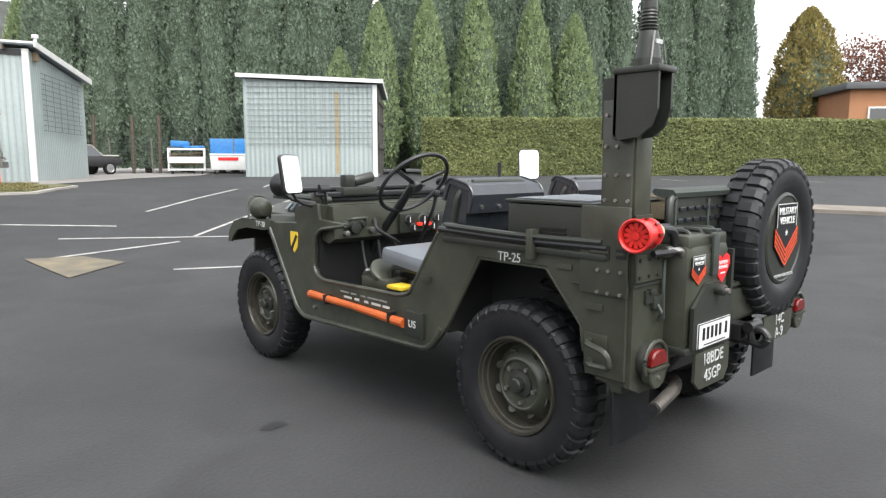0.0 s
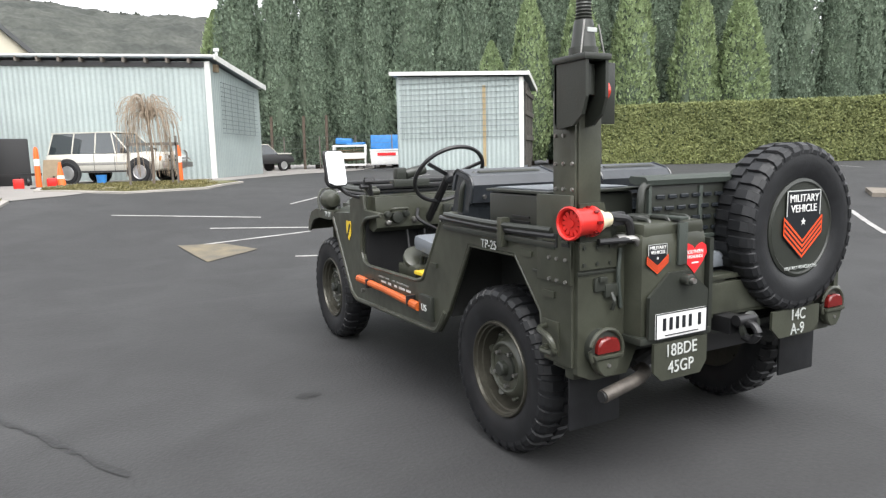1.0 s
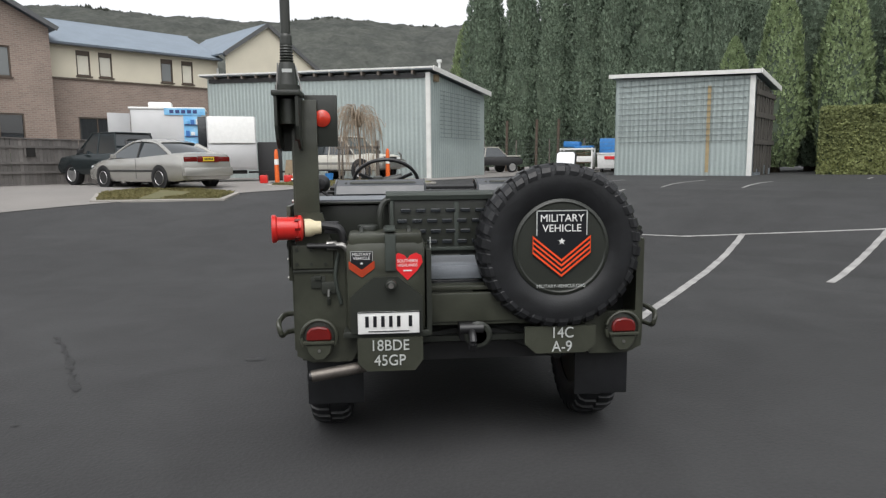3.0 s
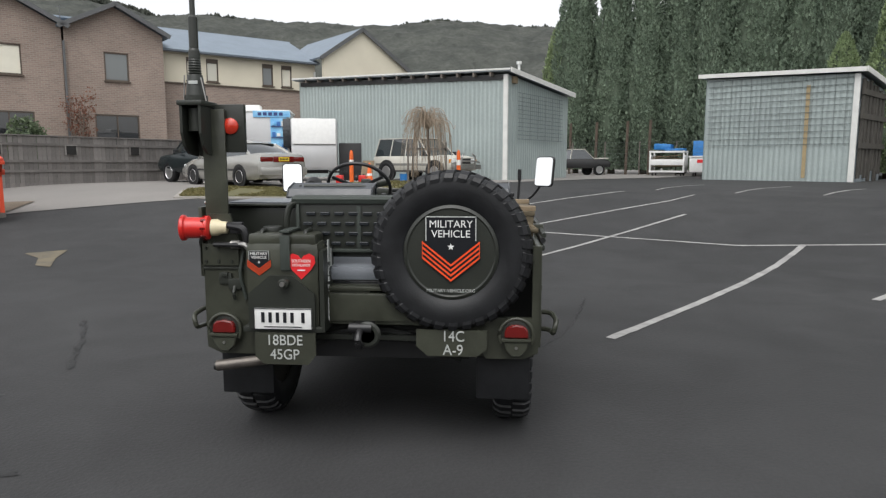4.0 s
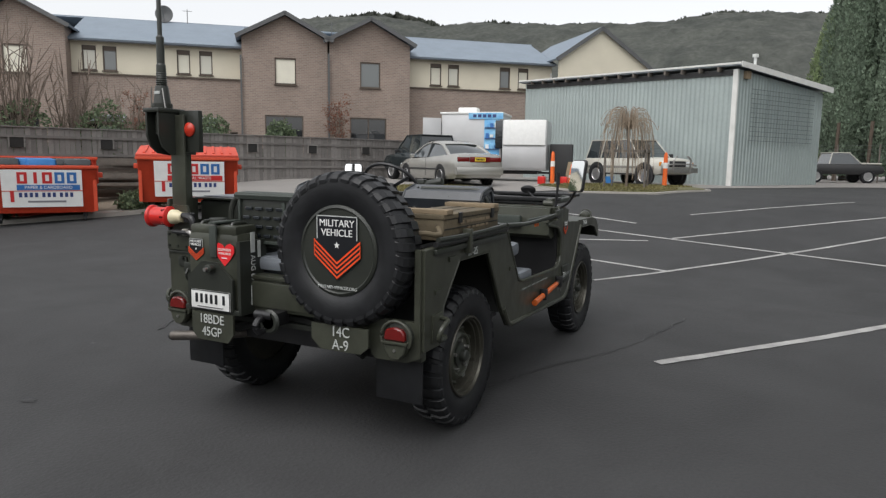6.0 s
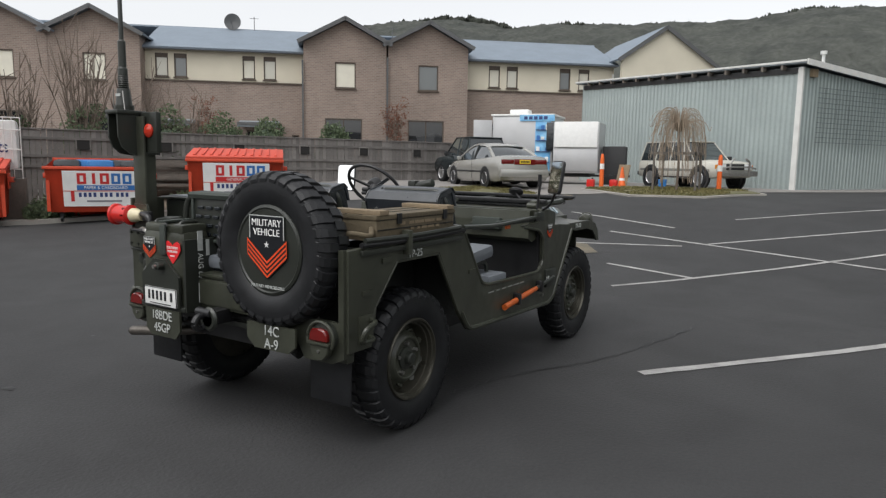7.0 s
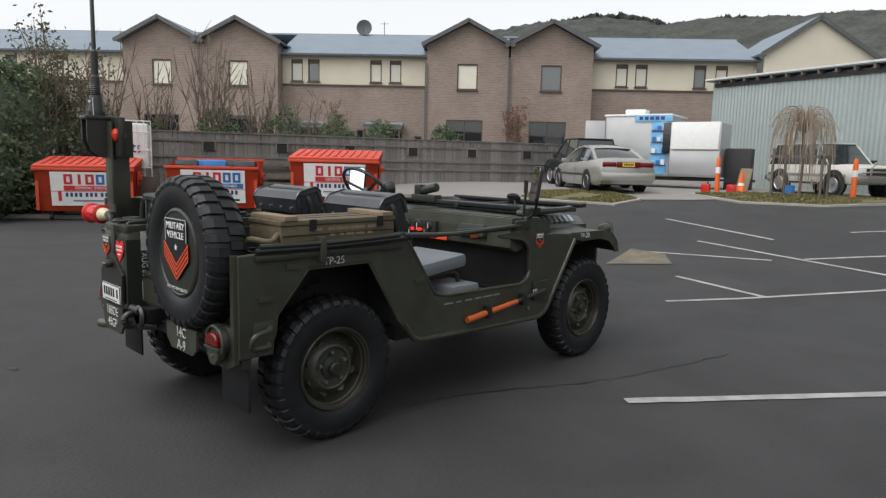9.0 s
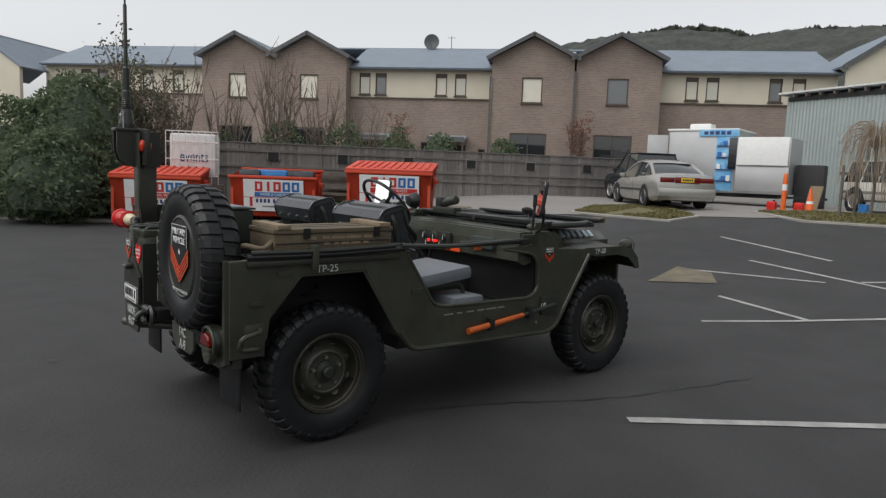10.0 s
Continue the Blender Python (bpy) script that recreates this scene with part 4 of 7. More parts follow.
def wheel(parent, m, spare=False):
    """A wheel whose outer face looks along +x."""
    w = new("wheel")
    w.parent, w.matrix_basis = parent, m @ Matrix.Scale(.955 if spare else .968, 4)
    ty = new("tyre", TYRE)
    ty.parent = w
    bms = []
    for i in range(34):
        for s in (-1, 1):
            me = bmesh.new()
            me.from_mesh(LUG[s])
            bms.append(moved(me, Matrix.Rotation(2 * math.pi * (i + (.5 if s > 0 else 0)) / 34, 4, "X")))
    part("tread", join(*bms), RUBBER, w, "chunky bar tread", smooth=20)
    if spare:
        part("cover_disc", lathe([(.225, .055), (.218, .082), (.205, .088), (.198, .082), (.02, .084)], 48, (0, 0, 0), "X"), OLIVE_DK, w, "round olive wheel cover")
        return w
    part("rim", lathe([(.222, -.07), (.222, .080), (.216, .089), (.209, .088), (.205, .074), (.198, .071), (.195, .050), (.188, .047), (.184, .006), (.176, -.010), (.168, -.006)], 56, (0, 0, 0), "X"), RIMPAINT, w, "stepped olive steel rim with worn edges")
    part("disc", lathe([(.170, -.008), (.160, .004), (.124, .043), (.118, .049), (.111, .051), (.105, .047), (.101, .036), (.084, .033), (.02, .033)], 48, (0, 0, 0), "X"), OLIVE, w, "dished olive wheel disc")
    part("hub", lathe([(.064, .030), (.062, .044), (.046, .048), (.036, .052), (.033, .076), (.026, .082), (.005, .083)], 20, (0, 0, 0), "X"), OLIVE_DK, w)
    for i in range(8):
        a = 2 * math.pi * (i + .4) / 8
        slope = Matrix.Rotation(-a, 4, "X") @ Matrix.Translation((.022, 0, .143)) @ Matrix.Rotation(radians(45), 4, "Y")
        hole = part("rim_hole", moved(cyl(.0185, .010, (0, 0, 0), "X", 14), slope), VOID, w, "round dark vent hole")
        part("hole_lip", moved(lathe([(.0185, -.004), (.0215, .004), (.0205, .0065), (.0175, .0065)], 14, (0, 0, 0), "X"), slope), OLIVE, hole)
    for i in range(5):
        a = 2 * math.pi * (i + .3) / 5
        part("wheel_nut", cyl(.010, .026, (.044, .082 * math.cos(a), .082 * math.sin(a)), "X", 6), STEEL, w)
    return w


W0 = [wheel(J, pose(WX, RY, WR)), wheel(J, pose(WX, FY, WR, 25)), wheel(J, pose(-WX, RY, WR, 40, 0, 180)), wheel(J, pose(-WX, FY, WR, 10, 0, 180))]
SPARE = wheel(J, Matrix.Translation((.375, -.555, .962)) @ Matrix.Rotation(radians(-90), 4, "Z"), spare=True)

# body sides with the cut-outs of wheel arch and door
SIDE = [(-.55, .52), (-.38, .52), (-.36, .70), (-.19, .90), (.18, .90), (.40, .53), (.50, .42), (1.64, .385), (1.70, .42),
        (2.02, .89), (2.02, .925), (1.78, .945), (1.70, .945), (1.60, 1.06), (1.46, 1.07), (1.44, .98), (1.18, .97), (1.30, .945), (1.44, .93), (1.50, .88),
        (1.515, .70), (1.48, .65), (1.42, .63), (.72, .645), (.645, .665), (.43, 1.0), (-.55, .985)]
for s in (-1, 1):
    part("body_side", prism(SIDE, .03, side_m(s * .762), bevel=.004), OLIVE, J, smooth=0)
    # rolled lip round the door opening and along the sill
    lip = [(s * .772, y, z) for y, z in ((.44, .985), (.65, .672), (.73, .650), (1.42, .636), (1.49, .66), (1.52, .71), (1.505, .87), (1.44, .925), (1.19, .962))]
    part("door_lip", tube(lip, .011, 8, 3), OLIVE, J)
    part("sill_rail", tube([(s * .772, .42, .54), (s * .774, .50, .425), (s * .774, 1.63, .39), (s * .774, 1.71, .43), (s * .774, 2.02, .89)], .016, 8, 3), OLIVE, J)
    part("arch_lip", tube([(s * .77, -.37, .60), (s * .77, -.355, .70), (s * .77, -.185, .895), (s * .77, .175, .895), (s * .77, .39, .55)], .008, 6, 0), OLIVE, J)
    # wheel well and inner fender
    part("wheel_well", join(box(.30, .012, .46, (s * .60, -.37, .74)), box(.30, .72, .012, (s * .60, 0, .925)), box(.30, .012, .44, (s * .60, .40, .74)), box(.012, .78, .50, (s * .455, .01, .72))), RECESS_BLACK, J, smooth=0)
    # front fender: flat top that droops ahead
    f = [(s * .775, 1.78, .935), (s * .775, 2.05, .93), (s * .775, 2.40, .925), (s * .775, 2.53, .895), (s * .775, 2.60, .83), (s * .775, 2.62, .76)]
    bm = bmesh.new()
    outer = [bm.verts.new(q) for q in f]
    inner = [bm.verts.new((s * .42, q[1], q[2] + .012)) for q in f]
    for k in range(len(f) - 1):
        bm.faces.new((outer[k], outer[k + 1], inner[k + 1], inner[k]))
    bmesh.ops.recalc_face_normals(bm, faces=bm.faces)
    bmesh.ops.solidify(bm, geom=list(bm.faces), thickness=.014)
    part("front_fender", bm, OLIVE, J)
    part("fender_edge", prism([(1.99, .935), (2.40, .932), (2.53, .90), (2.60, .835), (2.625, .755), (2.58, .755), (2.54, .80), (2.48, .845), (2.36, .87), (2.10, .87), (2.02, .89)], .016, side_m(s * .770)), OLIVE, J, smooth=0)
    part("front_well", join(box(.012, .62, .46, (s * .43, 2.14, .70)), box(.34, .02, .5, (s * .60, 1.74, .67), m=None)), RECESS_BLACK, J, smooth=0)
    part("axle_arm", join(tube([(s * .62, RY, WR), (s * .15, .15, .40)], .04), tube([(s * .60, FY, WR), (s * .15, FY - .1, .40)], .04)), BLACKMETAL, J)
    part("spring", tube([(s * (.48 + .045 * math.cos(k * .9)), .02 + .045 * math.sin(k * .9), .42 + .012 * k) for k in range(34)], .008, 6, 0), BLACKMETAL, J)
    part("coil_spring", tube([(s * (.48 + .045 * math.cos(k * .9)), FY + .045 * math.sin(k * .9), .42 + .012 * k) for k in range(34)], .008, 6, 0), BLACKMETAL, J)

# floor, tunnel, rear wall, tail
part("floor_pan", join(box(1.50, 1.02, .025, (0, .945, .545)), box(.90, .95, .025, (0, -.045, .545)), box(.86, 1.0, .02, (0, 1.9, .42))), OLIVE_DK, J, smooth=0)
part("underbody", join(box(.9, 2.8, .08, (0, .95, .47)), cyl(.09, .22, (0, 0, .42), "Y"), cyl(.035, 1.9, (0, 1.05, .42), "Y"), box(.5, .4, .18, (.25, .8, .44))), BLACKMETAL, J, smooth=0)
# the firewall is made black to paint in the footwell's shade
part("firewall", join(box(1.50, .025, .50, (0, 1.50, .80)), box(1.5, .35, .02, (0, 1.66, .565), m=None)), BLACKMETAL, J, smooth=0)
part("tail_panel", prism([(-.765, .50), (-.70, .47), (-.53, .47), (-.46, .60), (-.20, .62), (.18, .62), (.45, .60), (.53, .47), (.70, .47), (.765, .50), (.765, .985), (.735, .985), (.735, .66), (.0, .66), (.0, .78), (-.20, .78), (-.20, .985), (-.765, .985)], .025, facing(0, -.555, 0, 0)), OLIVE, J, smooth=0)
part("tail_step", box(.60, .045, .13, (.05, -.56, .70), .01), OLIVE, J)
part("tail_ledge", box(.62, .10, .02, (.06, -.53, .785), .006), OLIVE, J)
part("rear_crossmember", join(box(.9, .05, .07, (0, -.46, .565), .012), tube([(-.42, -.48, .47), (-.12, -.47, .57), (.12, -.47, .57), (.42, -.48, .45)], .03)), RECESS_BLACK, J)
part("unit_plate", prism([(.22, .615), (.535, .615), (.535, .53), (.49, .495), (.27, .495), (.22, .54)], .012, facing(0, -.625, 0, 0)), OLIVE, J, "olive plate with stencilled letters", smooth=0)
part("unit_plate", prism([(-.50, .60), (-.225, .60), (-.225, .50), (-.26, .455), (-.46, .455), (-.50, .49)], .012, facing(0, -.670, 0, 0)), OLIVE, J, "olive plate with stencilled letters", smooth=0)
text_mesh("14C", .068, facing(.385, -.634, .585, 0), STENCIL, J, squeeze=.9)
text_mesh("A-9", .068, facing(.385, -.634, .523, 0), STENCIL, J, squeeze=.9)
text_mesh("18BDE", .066, facing(-.365, -.679, .565, 0), STENCIL, J, squeeze=.9)
text_mesh("45GP", .066, facing(-.365, -.679, .500, 0), STENCIL, J, squeeze=.9)
# tow hook
hook = part("tow_hook", join(box(.09, .10, .07, (-.02, -.60, .60), .01), tube([(-.02, -.63, .60), (-.02, -.72, .62), (-.02, -.75, .585), (-.02, -.72, .55), (-.02, -.68, .56)], .016), cyl(.022, .10, (-.02, -.68, .63), "X")), BLACKMETAL, J)
part("tow_eye", lathe([(.05, -.012), (.06, 0), (.05, .012), (.035, .012), (.03, 0), (.035, -.012)], 20, (.01, -.68, .60), "Y"), OLIVE_DK, hook)

# lamps, loops, mud flaps, exhaust
for s in (-1, 1):
    lx = s * .665
    lamp = part("tail_lamp", cyl(.070, .05, (lx, -.58, .628), "Y", 30, bevel=.008), OLIVE_DK, J)
    part("lamp_ring", tube([(lx + .075 * math.cos(q * math.pi / 12), -.608, .628 + .075 * math.sin(q * math.pi / 12)) for q in range(-2, 15)], .008, 8, 0), OLIVE, lamp)
    part("lens", prism([(-.053, -.002), (.053, -.002), (.051, .032), (.037, .052), (.0, .059), (-.037, .052), (-.051, .032)], .04, facing(lx, -.607, .618, 0), bevel=.006), REDLENS, lamp, "dark red glass lens")
    part("lens_bar", box(.130, .034, .014, (lx, -.612, .607), .004), OLIVE, lamp)
    part("lamp_shield", prism([(-.058, 0), (.058, 0), (.047, -.040), (.020, -.070), (-.020, -.070), (-.047, -.040)], .04, facing(lx, -.600, .599, 0), bevel=.005), OLIVE, lamp, "worn olive lower lamp cover")
    part("shield_screw", cyl(.007, .008, (lx, -.622, .572), "Y", 8), STEEL, lamp)
    lamp.location = (0, 0, -.036)
    part("lift_loop", tube([(s * .765, -.40, .655), (s * .835, -.42, .655), (s * .85, -.52, .64), (s * .835, -.53, .58), (s * .83, -.43, .575), (s * .765, -.40, .575)], .012, 8), OLIVE, J)
    part("loop_bracket", box(.02, .10, .13, (s * .775, -.43, .615), .004), OLIVE, J)
    part("mud_flap", box(.25, .012, .25, (s * .61, -.50 + .02, .375), .006), RUBBER, J, "black rubber mud flap")
    part("flap_bracket", box(.27, .05, .06, (s * .615, -.50, .495), .008), OLIVE, J)
    part("latch", join(box(.06, .02, .05, (s * .62, -.575, .80), .006), tube([(s * .62, -.58, .79), (s * .62, -.60, .76), (s * .62, -.585, .73)], .008)), OLIVE_DK, J)
part("exhaust_pipe", tube([(-.35, -.40, .44), (-.42, -.56, .455), (-.50, -.60, .45), (-.70, -.63, .428)], .025, 14, 4), EXHAUST, J, "scorched steel exhaust pipe")
part("exhaust_tip", cyl(.021, .012, (-.702, -.630, .428), "X", 14), BLACKMETAL, J)

# rails, rods and stowed bars along the rear sides
for s in (-1, 1):
    part("side_rail", tube([(s * .785, .42, 1.005), (s * .79, -.05, .995), (s * .785, -.47, 1.0)], .013, 8), BLACKMETAL, J)
    part("side_rail", tube([(s * .795, .36, 1.025), (s * .80, -.05, 1.015), (s * .79, -.45, 1.02)], .012, 8), OLIVE_DK, J)
    part("side_bar", box(.025, .86, .026, (s * .782, -.04, .965), .006), OLIVE_DK, J)
    part("bar_clamp", box(.045, .035, .12, (s * .788, -.125, .985), .006), OLIVE, J)
    part("bow_strut", tube([(s * .775, .42, .99), (s * .70, .48, 1.02), (s * .60, .46, 1.0)], .012), BLACKMETAL, J)
    part("stake_pocket", join(box(.05, .05, .10, (s * .74, .40, .98), .006)), OLIVE, J)
    for y, z in ((-.42, .78), (-.28, .915), (.52, .76)):
        part("small_bracket", box(.012, .07, .022, (s * .780, y, z)), OLIVE, J, smooth=0)
text_mesh("TP-25", .054, facing(.781, -.045, .922, 90), STENCIL, J, squeeze=.95)
text_mesh("TP-25", .054, facing(-.781, .0, .918, -90), STENCIL, J, squeeze=.95)
text_mesh("TP-20", .05, facing(.781, 2.14, .905, 90), STENCIL, J)
text_mesh("TP-20", .05, facing(-.781, 2.14, .905, -90), STENCIL, J)
for s, yaw in ((1, 90), (-1, -90)):
    for k, wide in enumerate(((.09, .05, .07, .07, .10, .07) if s > 0 else (.10, .06, .05, .11, .08))):
        u = (-.22 + .085 * k)
        part("stencil_bar", box(wide * .8, .008, .002, (u, 0, 0), m=facing(s * .7785, .98, .60, yaw)), DIMSTENCIL, J, smooth=0)
        if s < 0:
            part("stencil_bar", box(wide * .7, .012, .002, (u + .03, -.026, 0), m=facing(s * .7785, .98, .60, yaw)), STENCIL, J, smooth=0)
text_mesh("US", .045, facing(.802, 1.55, .576, 90), STENCIL, J)
text_mesh("US", .05, facing(-.802, .60, .53, -90), STENCIL, J)

# axe and handles clipped on the sides
ax_l = part("axe", tube([(-.80, 1.52, .545), (-.80, 1.1, .540), (-.80, .66, .525)], lambda k: .018 + .010 * abs(k - .45), 10, 0), WOOD_AXE, J, "orange-painted axe handle")
part("axe_sheath", box(.03, .14, .13, (-.785, .60, .53), .01), OLIVE_DK, ax_l)
for y in (1.34, .76):
    part("strap", box(.052, .018, .056, (-.80, y, .540), .006), BLACKMETAL, ax_l)
ax_r = part("axe", tube([(.80, .90, .485), (.80, 1.36, .535)], lambda k: .020 - .004 * k, 10, 0), WOOD_AXE, J, "orange-painted axe handle")
part("axe_head", join(tube([(.80, 1.36, .535), (.80, 1.66, .575)], .014, 8, 0), box(.03, .16, .13, (.785, 1.62, .575), .012)), OLIVE_DK, ax_r)
for y in (1.08, 1.42):
    part("strap", box(.05, .035, .075, (.80, y, .51 + (y - 1.08) * .1), .008), BLACKMETAL, ax_r)
for s in (-1, 1):
    part("sill_bolt", cyl(.012, .02, (s * .782, 1.50, .47), "X", 8), STEEL, J)

# shields on the cowl
def shield_outline(w, h):
    return [(-w, h), (w, h), (w, 0), (w * .8, -h * .55), (0, -h * 1.1), (-w * .8, -h * .55), (-w, 0)]


sh = part("badge", prism(shield_outline(.042, .06), .003, facing(-.780, 1.72, .83, -90)), YELLOW, J, "yellow shield badge with a black bar", smooth=0)
part("badge_bar", moved(box(.02, .11, .002), facing(-.7825, 1.72, .825, -90) @ Matrix.Rotation(radians(-35), 4, "Z")), DECAL_BK, sh, smooth=0)


def chevron_badge(m, w, parent):
    """Dark shield with two words and a star, and four orange chevrons below."""
    b = part("badge", prism([(-.42 * w, .58 * w), (.42 * w, .58 * w), (.42 * w, .16 * w), (.49 * w, .16 * w), (.49 * w, -.165 * w), (0, -.565 * w), (-.49 * w, -.165 * w), (-.49 * w, .16 * w), (-.42 * w, .16 * w)], .003, m), DECAL_BK, parent, "dark shield decal with orange chevrons", smooth=0)
    lift = m @ Matrix.Translation((0, 0, .0016))
    for k in range(4):
        y0 = .165 * w - k * .0875 * w
        for s in (-1, 1):
            part("chevron", prism([(0, y0 - .405 * w), (s * .5 * w, y0), (s * .5 * w, y0 - .040 * w), (0, y0 - .445 * w)][::s], .0012, lift), DECAL_OR, b, smooth=0)
            if k < 3:
                part("chevron_edge", box(.010 * w, .05 * w, .003, (s * .494 * w, y0 - .065 * w, 0), m=lift), DECAL_OR, b, smooth=0)
    for words, v in (("MILITARY", .455), ("VEHICLE", .285)):
        text_mesh(words, .178 * w, lift @ Matrix.Translation((0, v * w, .001)), WHITE, b)
    pts = []
    for k in range(10):
        a, r = math.pi / 2 + k * math.pi / 5, (.065 if k % 2 == 0 else .027) * w
        pts.append((r * math.cos(a), .065 * w + r * math.sin(a)))
    part("star", prism(pts, .002, lift), WHITE, b, smooth=0)
    for s in (-1, 1):
        part("edge_line", box(.018 * w, .42 * w, .002, (s * .43 * w, .38 * w, 0), m=lift), STENCIL, b, smooth=0)
    part("edge_line", box(.88 * w, .018 * w, .002, (0, .585 * w, 0), m=lift), STENCIL, b, smooth=0)
    return b


chevron_badge(facing(.780, 1.605, .905, 90), .085, J)
SPM = facing(.375, -.641, .972, 0)
chevron_badge(SPM, .252, J)
text_mesh("MILITARY-VEHICLE.ORG", .020, SPM @ Matrix.Translation((0, -.178, 0)), STENCIL, J, "web_line")

# jerry can on the tail
can = part("jerry_can", box(.345, .17, .45, (-.375, -.66, .822), .05), OLIVE, J, "olive steel jerry can strapped to the tail")
part("can_top", moved(box(.31, .15, .07, (-.375, -.66, 1.045), .02), Matrix()), OLIVE, can)
part("can_carrier", join(box(.365, .19, .03, (-.375, -.66, .612), .008), box(.02, .19, .40, (-.195, -.655, .80)), prism([(-.15, .0), (.15, .0), (.15, .17), (.05, .26), (-.05, .26), (-.15, .17)], .014, facing(-.375, -.757, .62, 0))), OLIVE_DK, can)
for k in (-.10, 0, .10):
    part("can_handle", tube([(-.375 + k, -.715, 1.055), (-.375 + k, -.70, 1.09), (-.375 + k, -.61, 1.09), (-.375 + k, -.60, 1.055)], .010, 8), OLIVE_DK, can)
part("can_cap", cyl(.045, .05, (-.45, -.62, 1.08), "Z", 18, bevel=.006), OLIVE_DK, can)
part("strap", join(box(.045, .012, .17, (-.355, -.752, .99), .004), box(.045, .18, .012, (-.355, -.67, 1.092), .004)), OLIVE_GN, can, "olive webbing strap")
part("strap_knob", cyl(.024, .05, (-.355, -.775, .847), "Y", 14, bevel=.006), OLIVE_DK, can)
part("knob_bolt", cyl(.011, .03, (-.355, -.80, .847), "Y", 10), STEEL, can)
chevron_badge(facing(-.475, -.748, .936, 0), .105, can)
heart = [(0, -.062), (.04, -.02), (.062, .015), (.058, .045), (.036, .058), (.012, .048), (0, .032), (-.012, .048), (-.036, .058), (-.058, .045), (-.062, .015), (-.04, -.02)]
hd = part("heart_decal", prism([(u * 1.02, v * 1.05) for u, v in heart], .003, facing(-.285, -.748, .926, 0)), DECAL_RED, can, "red heart sticker with pale bars", smooth=0)
for words, v, size in (("SOUTHERN", .024, .021), ("HIGHLANDS", .004, .019)):
    text_mesh(words, size, facing(-.285, -.750, .926 + v, 0), WHITE, hd, depth=.001, squeeze=.78)
part("pale_bar", box(.035, .006, .002, (0, -.020, .003), m=facing(-.285, -.748, .926, 0)), WHITE, hd, smooth=0)
number = part("number_plate", box(.262, .006, .096, (-.368, -.772, .675), .004), WHITE, J, "white number plate with dark bars")
part("plate_rim", join(box(.264, .003, .003, (-.368, -.7765, .7215)), box(.264, .003, .003, (-.368, -.7765, .6285)), box(.003, .003, .096, (-.498, -.7765, .675)), box(.003, .003, .096, (-.238, -.7765, .675))), DECAL_BK, number, smooth=0)
for k in range(6):
    part("dark_bar", box(.0145, .003, .046, (-.458 + k * .033 + (.016 if k == 5 else 0), -.777, .682)), DECAL_BK, number, smooth=0)
part("dark_bar", box(.17, .003, .003, (-.368, -.777, .640)), DECAL_BK, number, smooth=0)
text_mesh("AUG 69", .042, Matrix.Translation((-.184, -.66, .85)) @ Matrix.Rotation(radians(90), 4, "Z") @ Matrix.Rotation(radians(90), 4, "X") @ Matrix.Rotation(radians(-90), 4, "Z"), STENCIL, can)
for k, z in enumerate((.99, .70)):
    part("stencil_bar", box(.003, .03, .11, (-.184, -.66, z)), STENCIL, can, smooth=0)
part("stencil_bar", box(.003, .02, .09, (-.184, -.615, .95)), STENCIL, can, smooth=0)
part("can_tie", tube([(-.575, -.575, .95), (-.595, -.585, .85), (-.57, -.575, .73)], .008), OLIVE_GN, J, "grey-green webbing tie")

can.location, can.scale = (0, .09, .05), (1, 1, .917)
number.location = (0, .094, -.011)
part("corner_plate", join(box(.17, .012, .10, (-.682, -.575, .935), .003), box(.012, .17, .10, (-.781, -.47, .935), .003)), OLIVE, J, "bolted corner plate")
for x in (-.75, -.69, -.63):
    for z in (.905, .965):
        part("bolt", cyl(.007, .008, (x, -.583, z), "Y", 8), OLIVE_DK, J)
for y, wd, z, h in ((-.44, .085, .985, .05), (-.53, .04, .985, .035)):
    part("plate_slot", box(.004, wd, h, (-.791, y, z)), RECESS_BLACK, J, "dark slot in the corner plate", smooth=0)
    part("slot_bar", box(.006, wd * .9, .010, (-.793, y, z), .002), OLIVE, J)
part("panel_seam", box(.006, .23, .008, (-.779, -.43, .855), .002), OLIVE_DK, J)
part("panel_seam", box(.19, .008, .010, (-.675, -.571, .872), .002), OLIVE_DK, J)
part("hinge_bracket", join(box(.06, .012, .05, (-.665, -.573, .825), .003), box(.03, .02, .02, (-.665, -.58, .845), .004)), OLIVE_DK, J)
# aerial mast on the left rear corner
mast = part("aerial_mast", join(box(.014, .125, 1.02, (-.752, -.480, 1.01), .003), box(.10, .014, .62, (-.70, -.545, 1.28), .003), prism([(-.05, 0), (.06, 0), (.10, -.14), (.10, -.30), (-.05, -.30)], .014, facing(-.70, -.552, 1.12, 0)), box(.016, .20, .32, (-.781, -.455, .99), .003)), OLIVE, J, "riveted olive steel aerial mast")
for z in (1.47, 1.36, 1.26, 1.17, .92, .84):
    for y in (-.435, -.48, -.53):
        if (z > 1.3 and y < -.49):
            continue
        part("rivet", cyl(.007, .008, (-.762 if z > 1.1 else -.792, y, z), "X", 8), STEEL, mast)
bracket = part("aerial_bracket", box(.096, .012, .22, (-.76, -.495, 1.49)), OLIVE_DK, J, "dark steel bracket under the aerial", smooth=0)
cheek = [(-.49, 1.60), (-.655, 1.60), (-.655, 1.48), (-.635, 1.425), (-.59, 1.39), (-.51, 1.38), (-.49, 1.40)]
for x in (-.802, -.718):
    part("cheek_plate", prism(cheek, .012, side_m(x)), OLIVE_DK, bracket, smooth=0)
part("back_plate", prism([(-.40, 1.60), (-.58, 1.60), (-.585, 1.50), (-.56, 1.43), (-.52, 1.39), (-.40, 1.385)], .012, side_m(-.735)), OLIVE_DK, bracket, smooth=0)
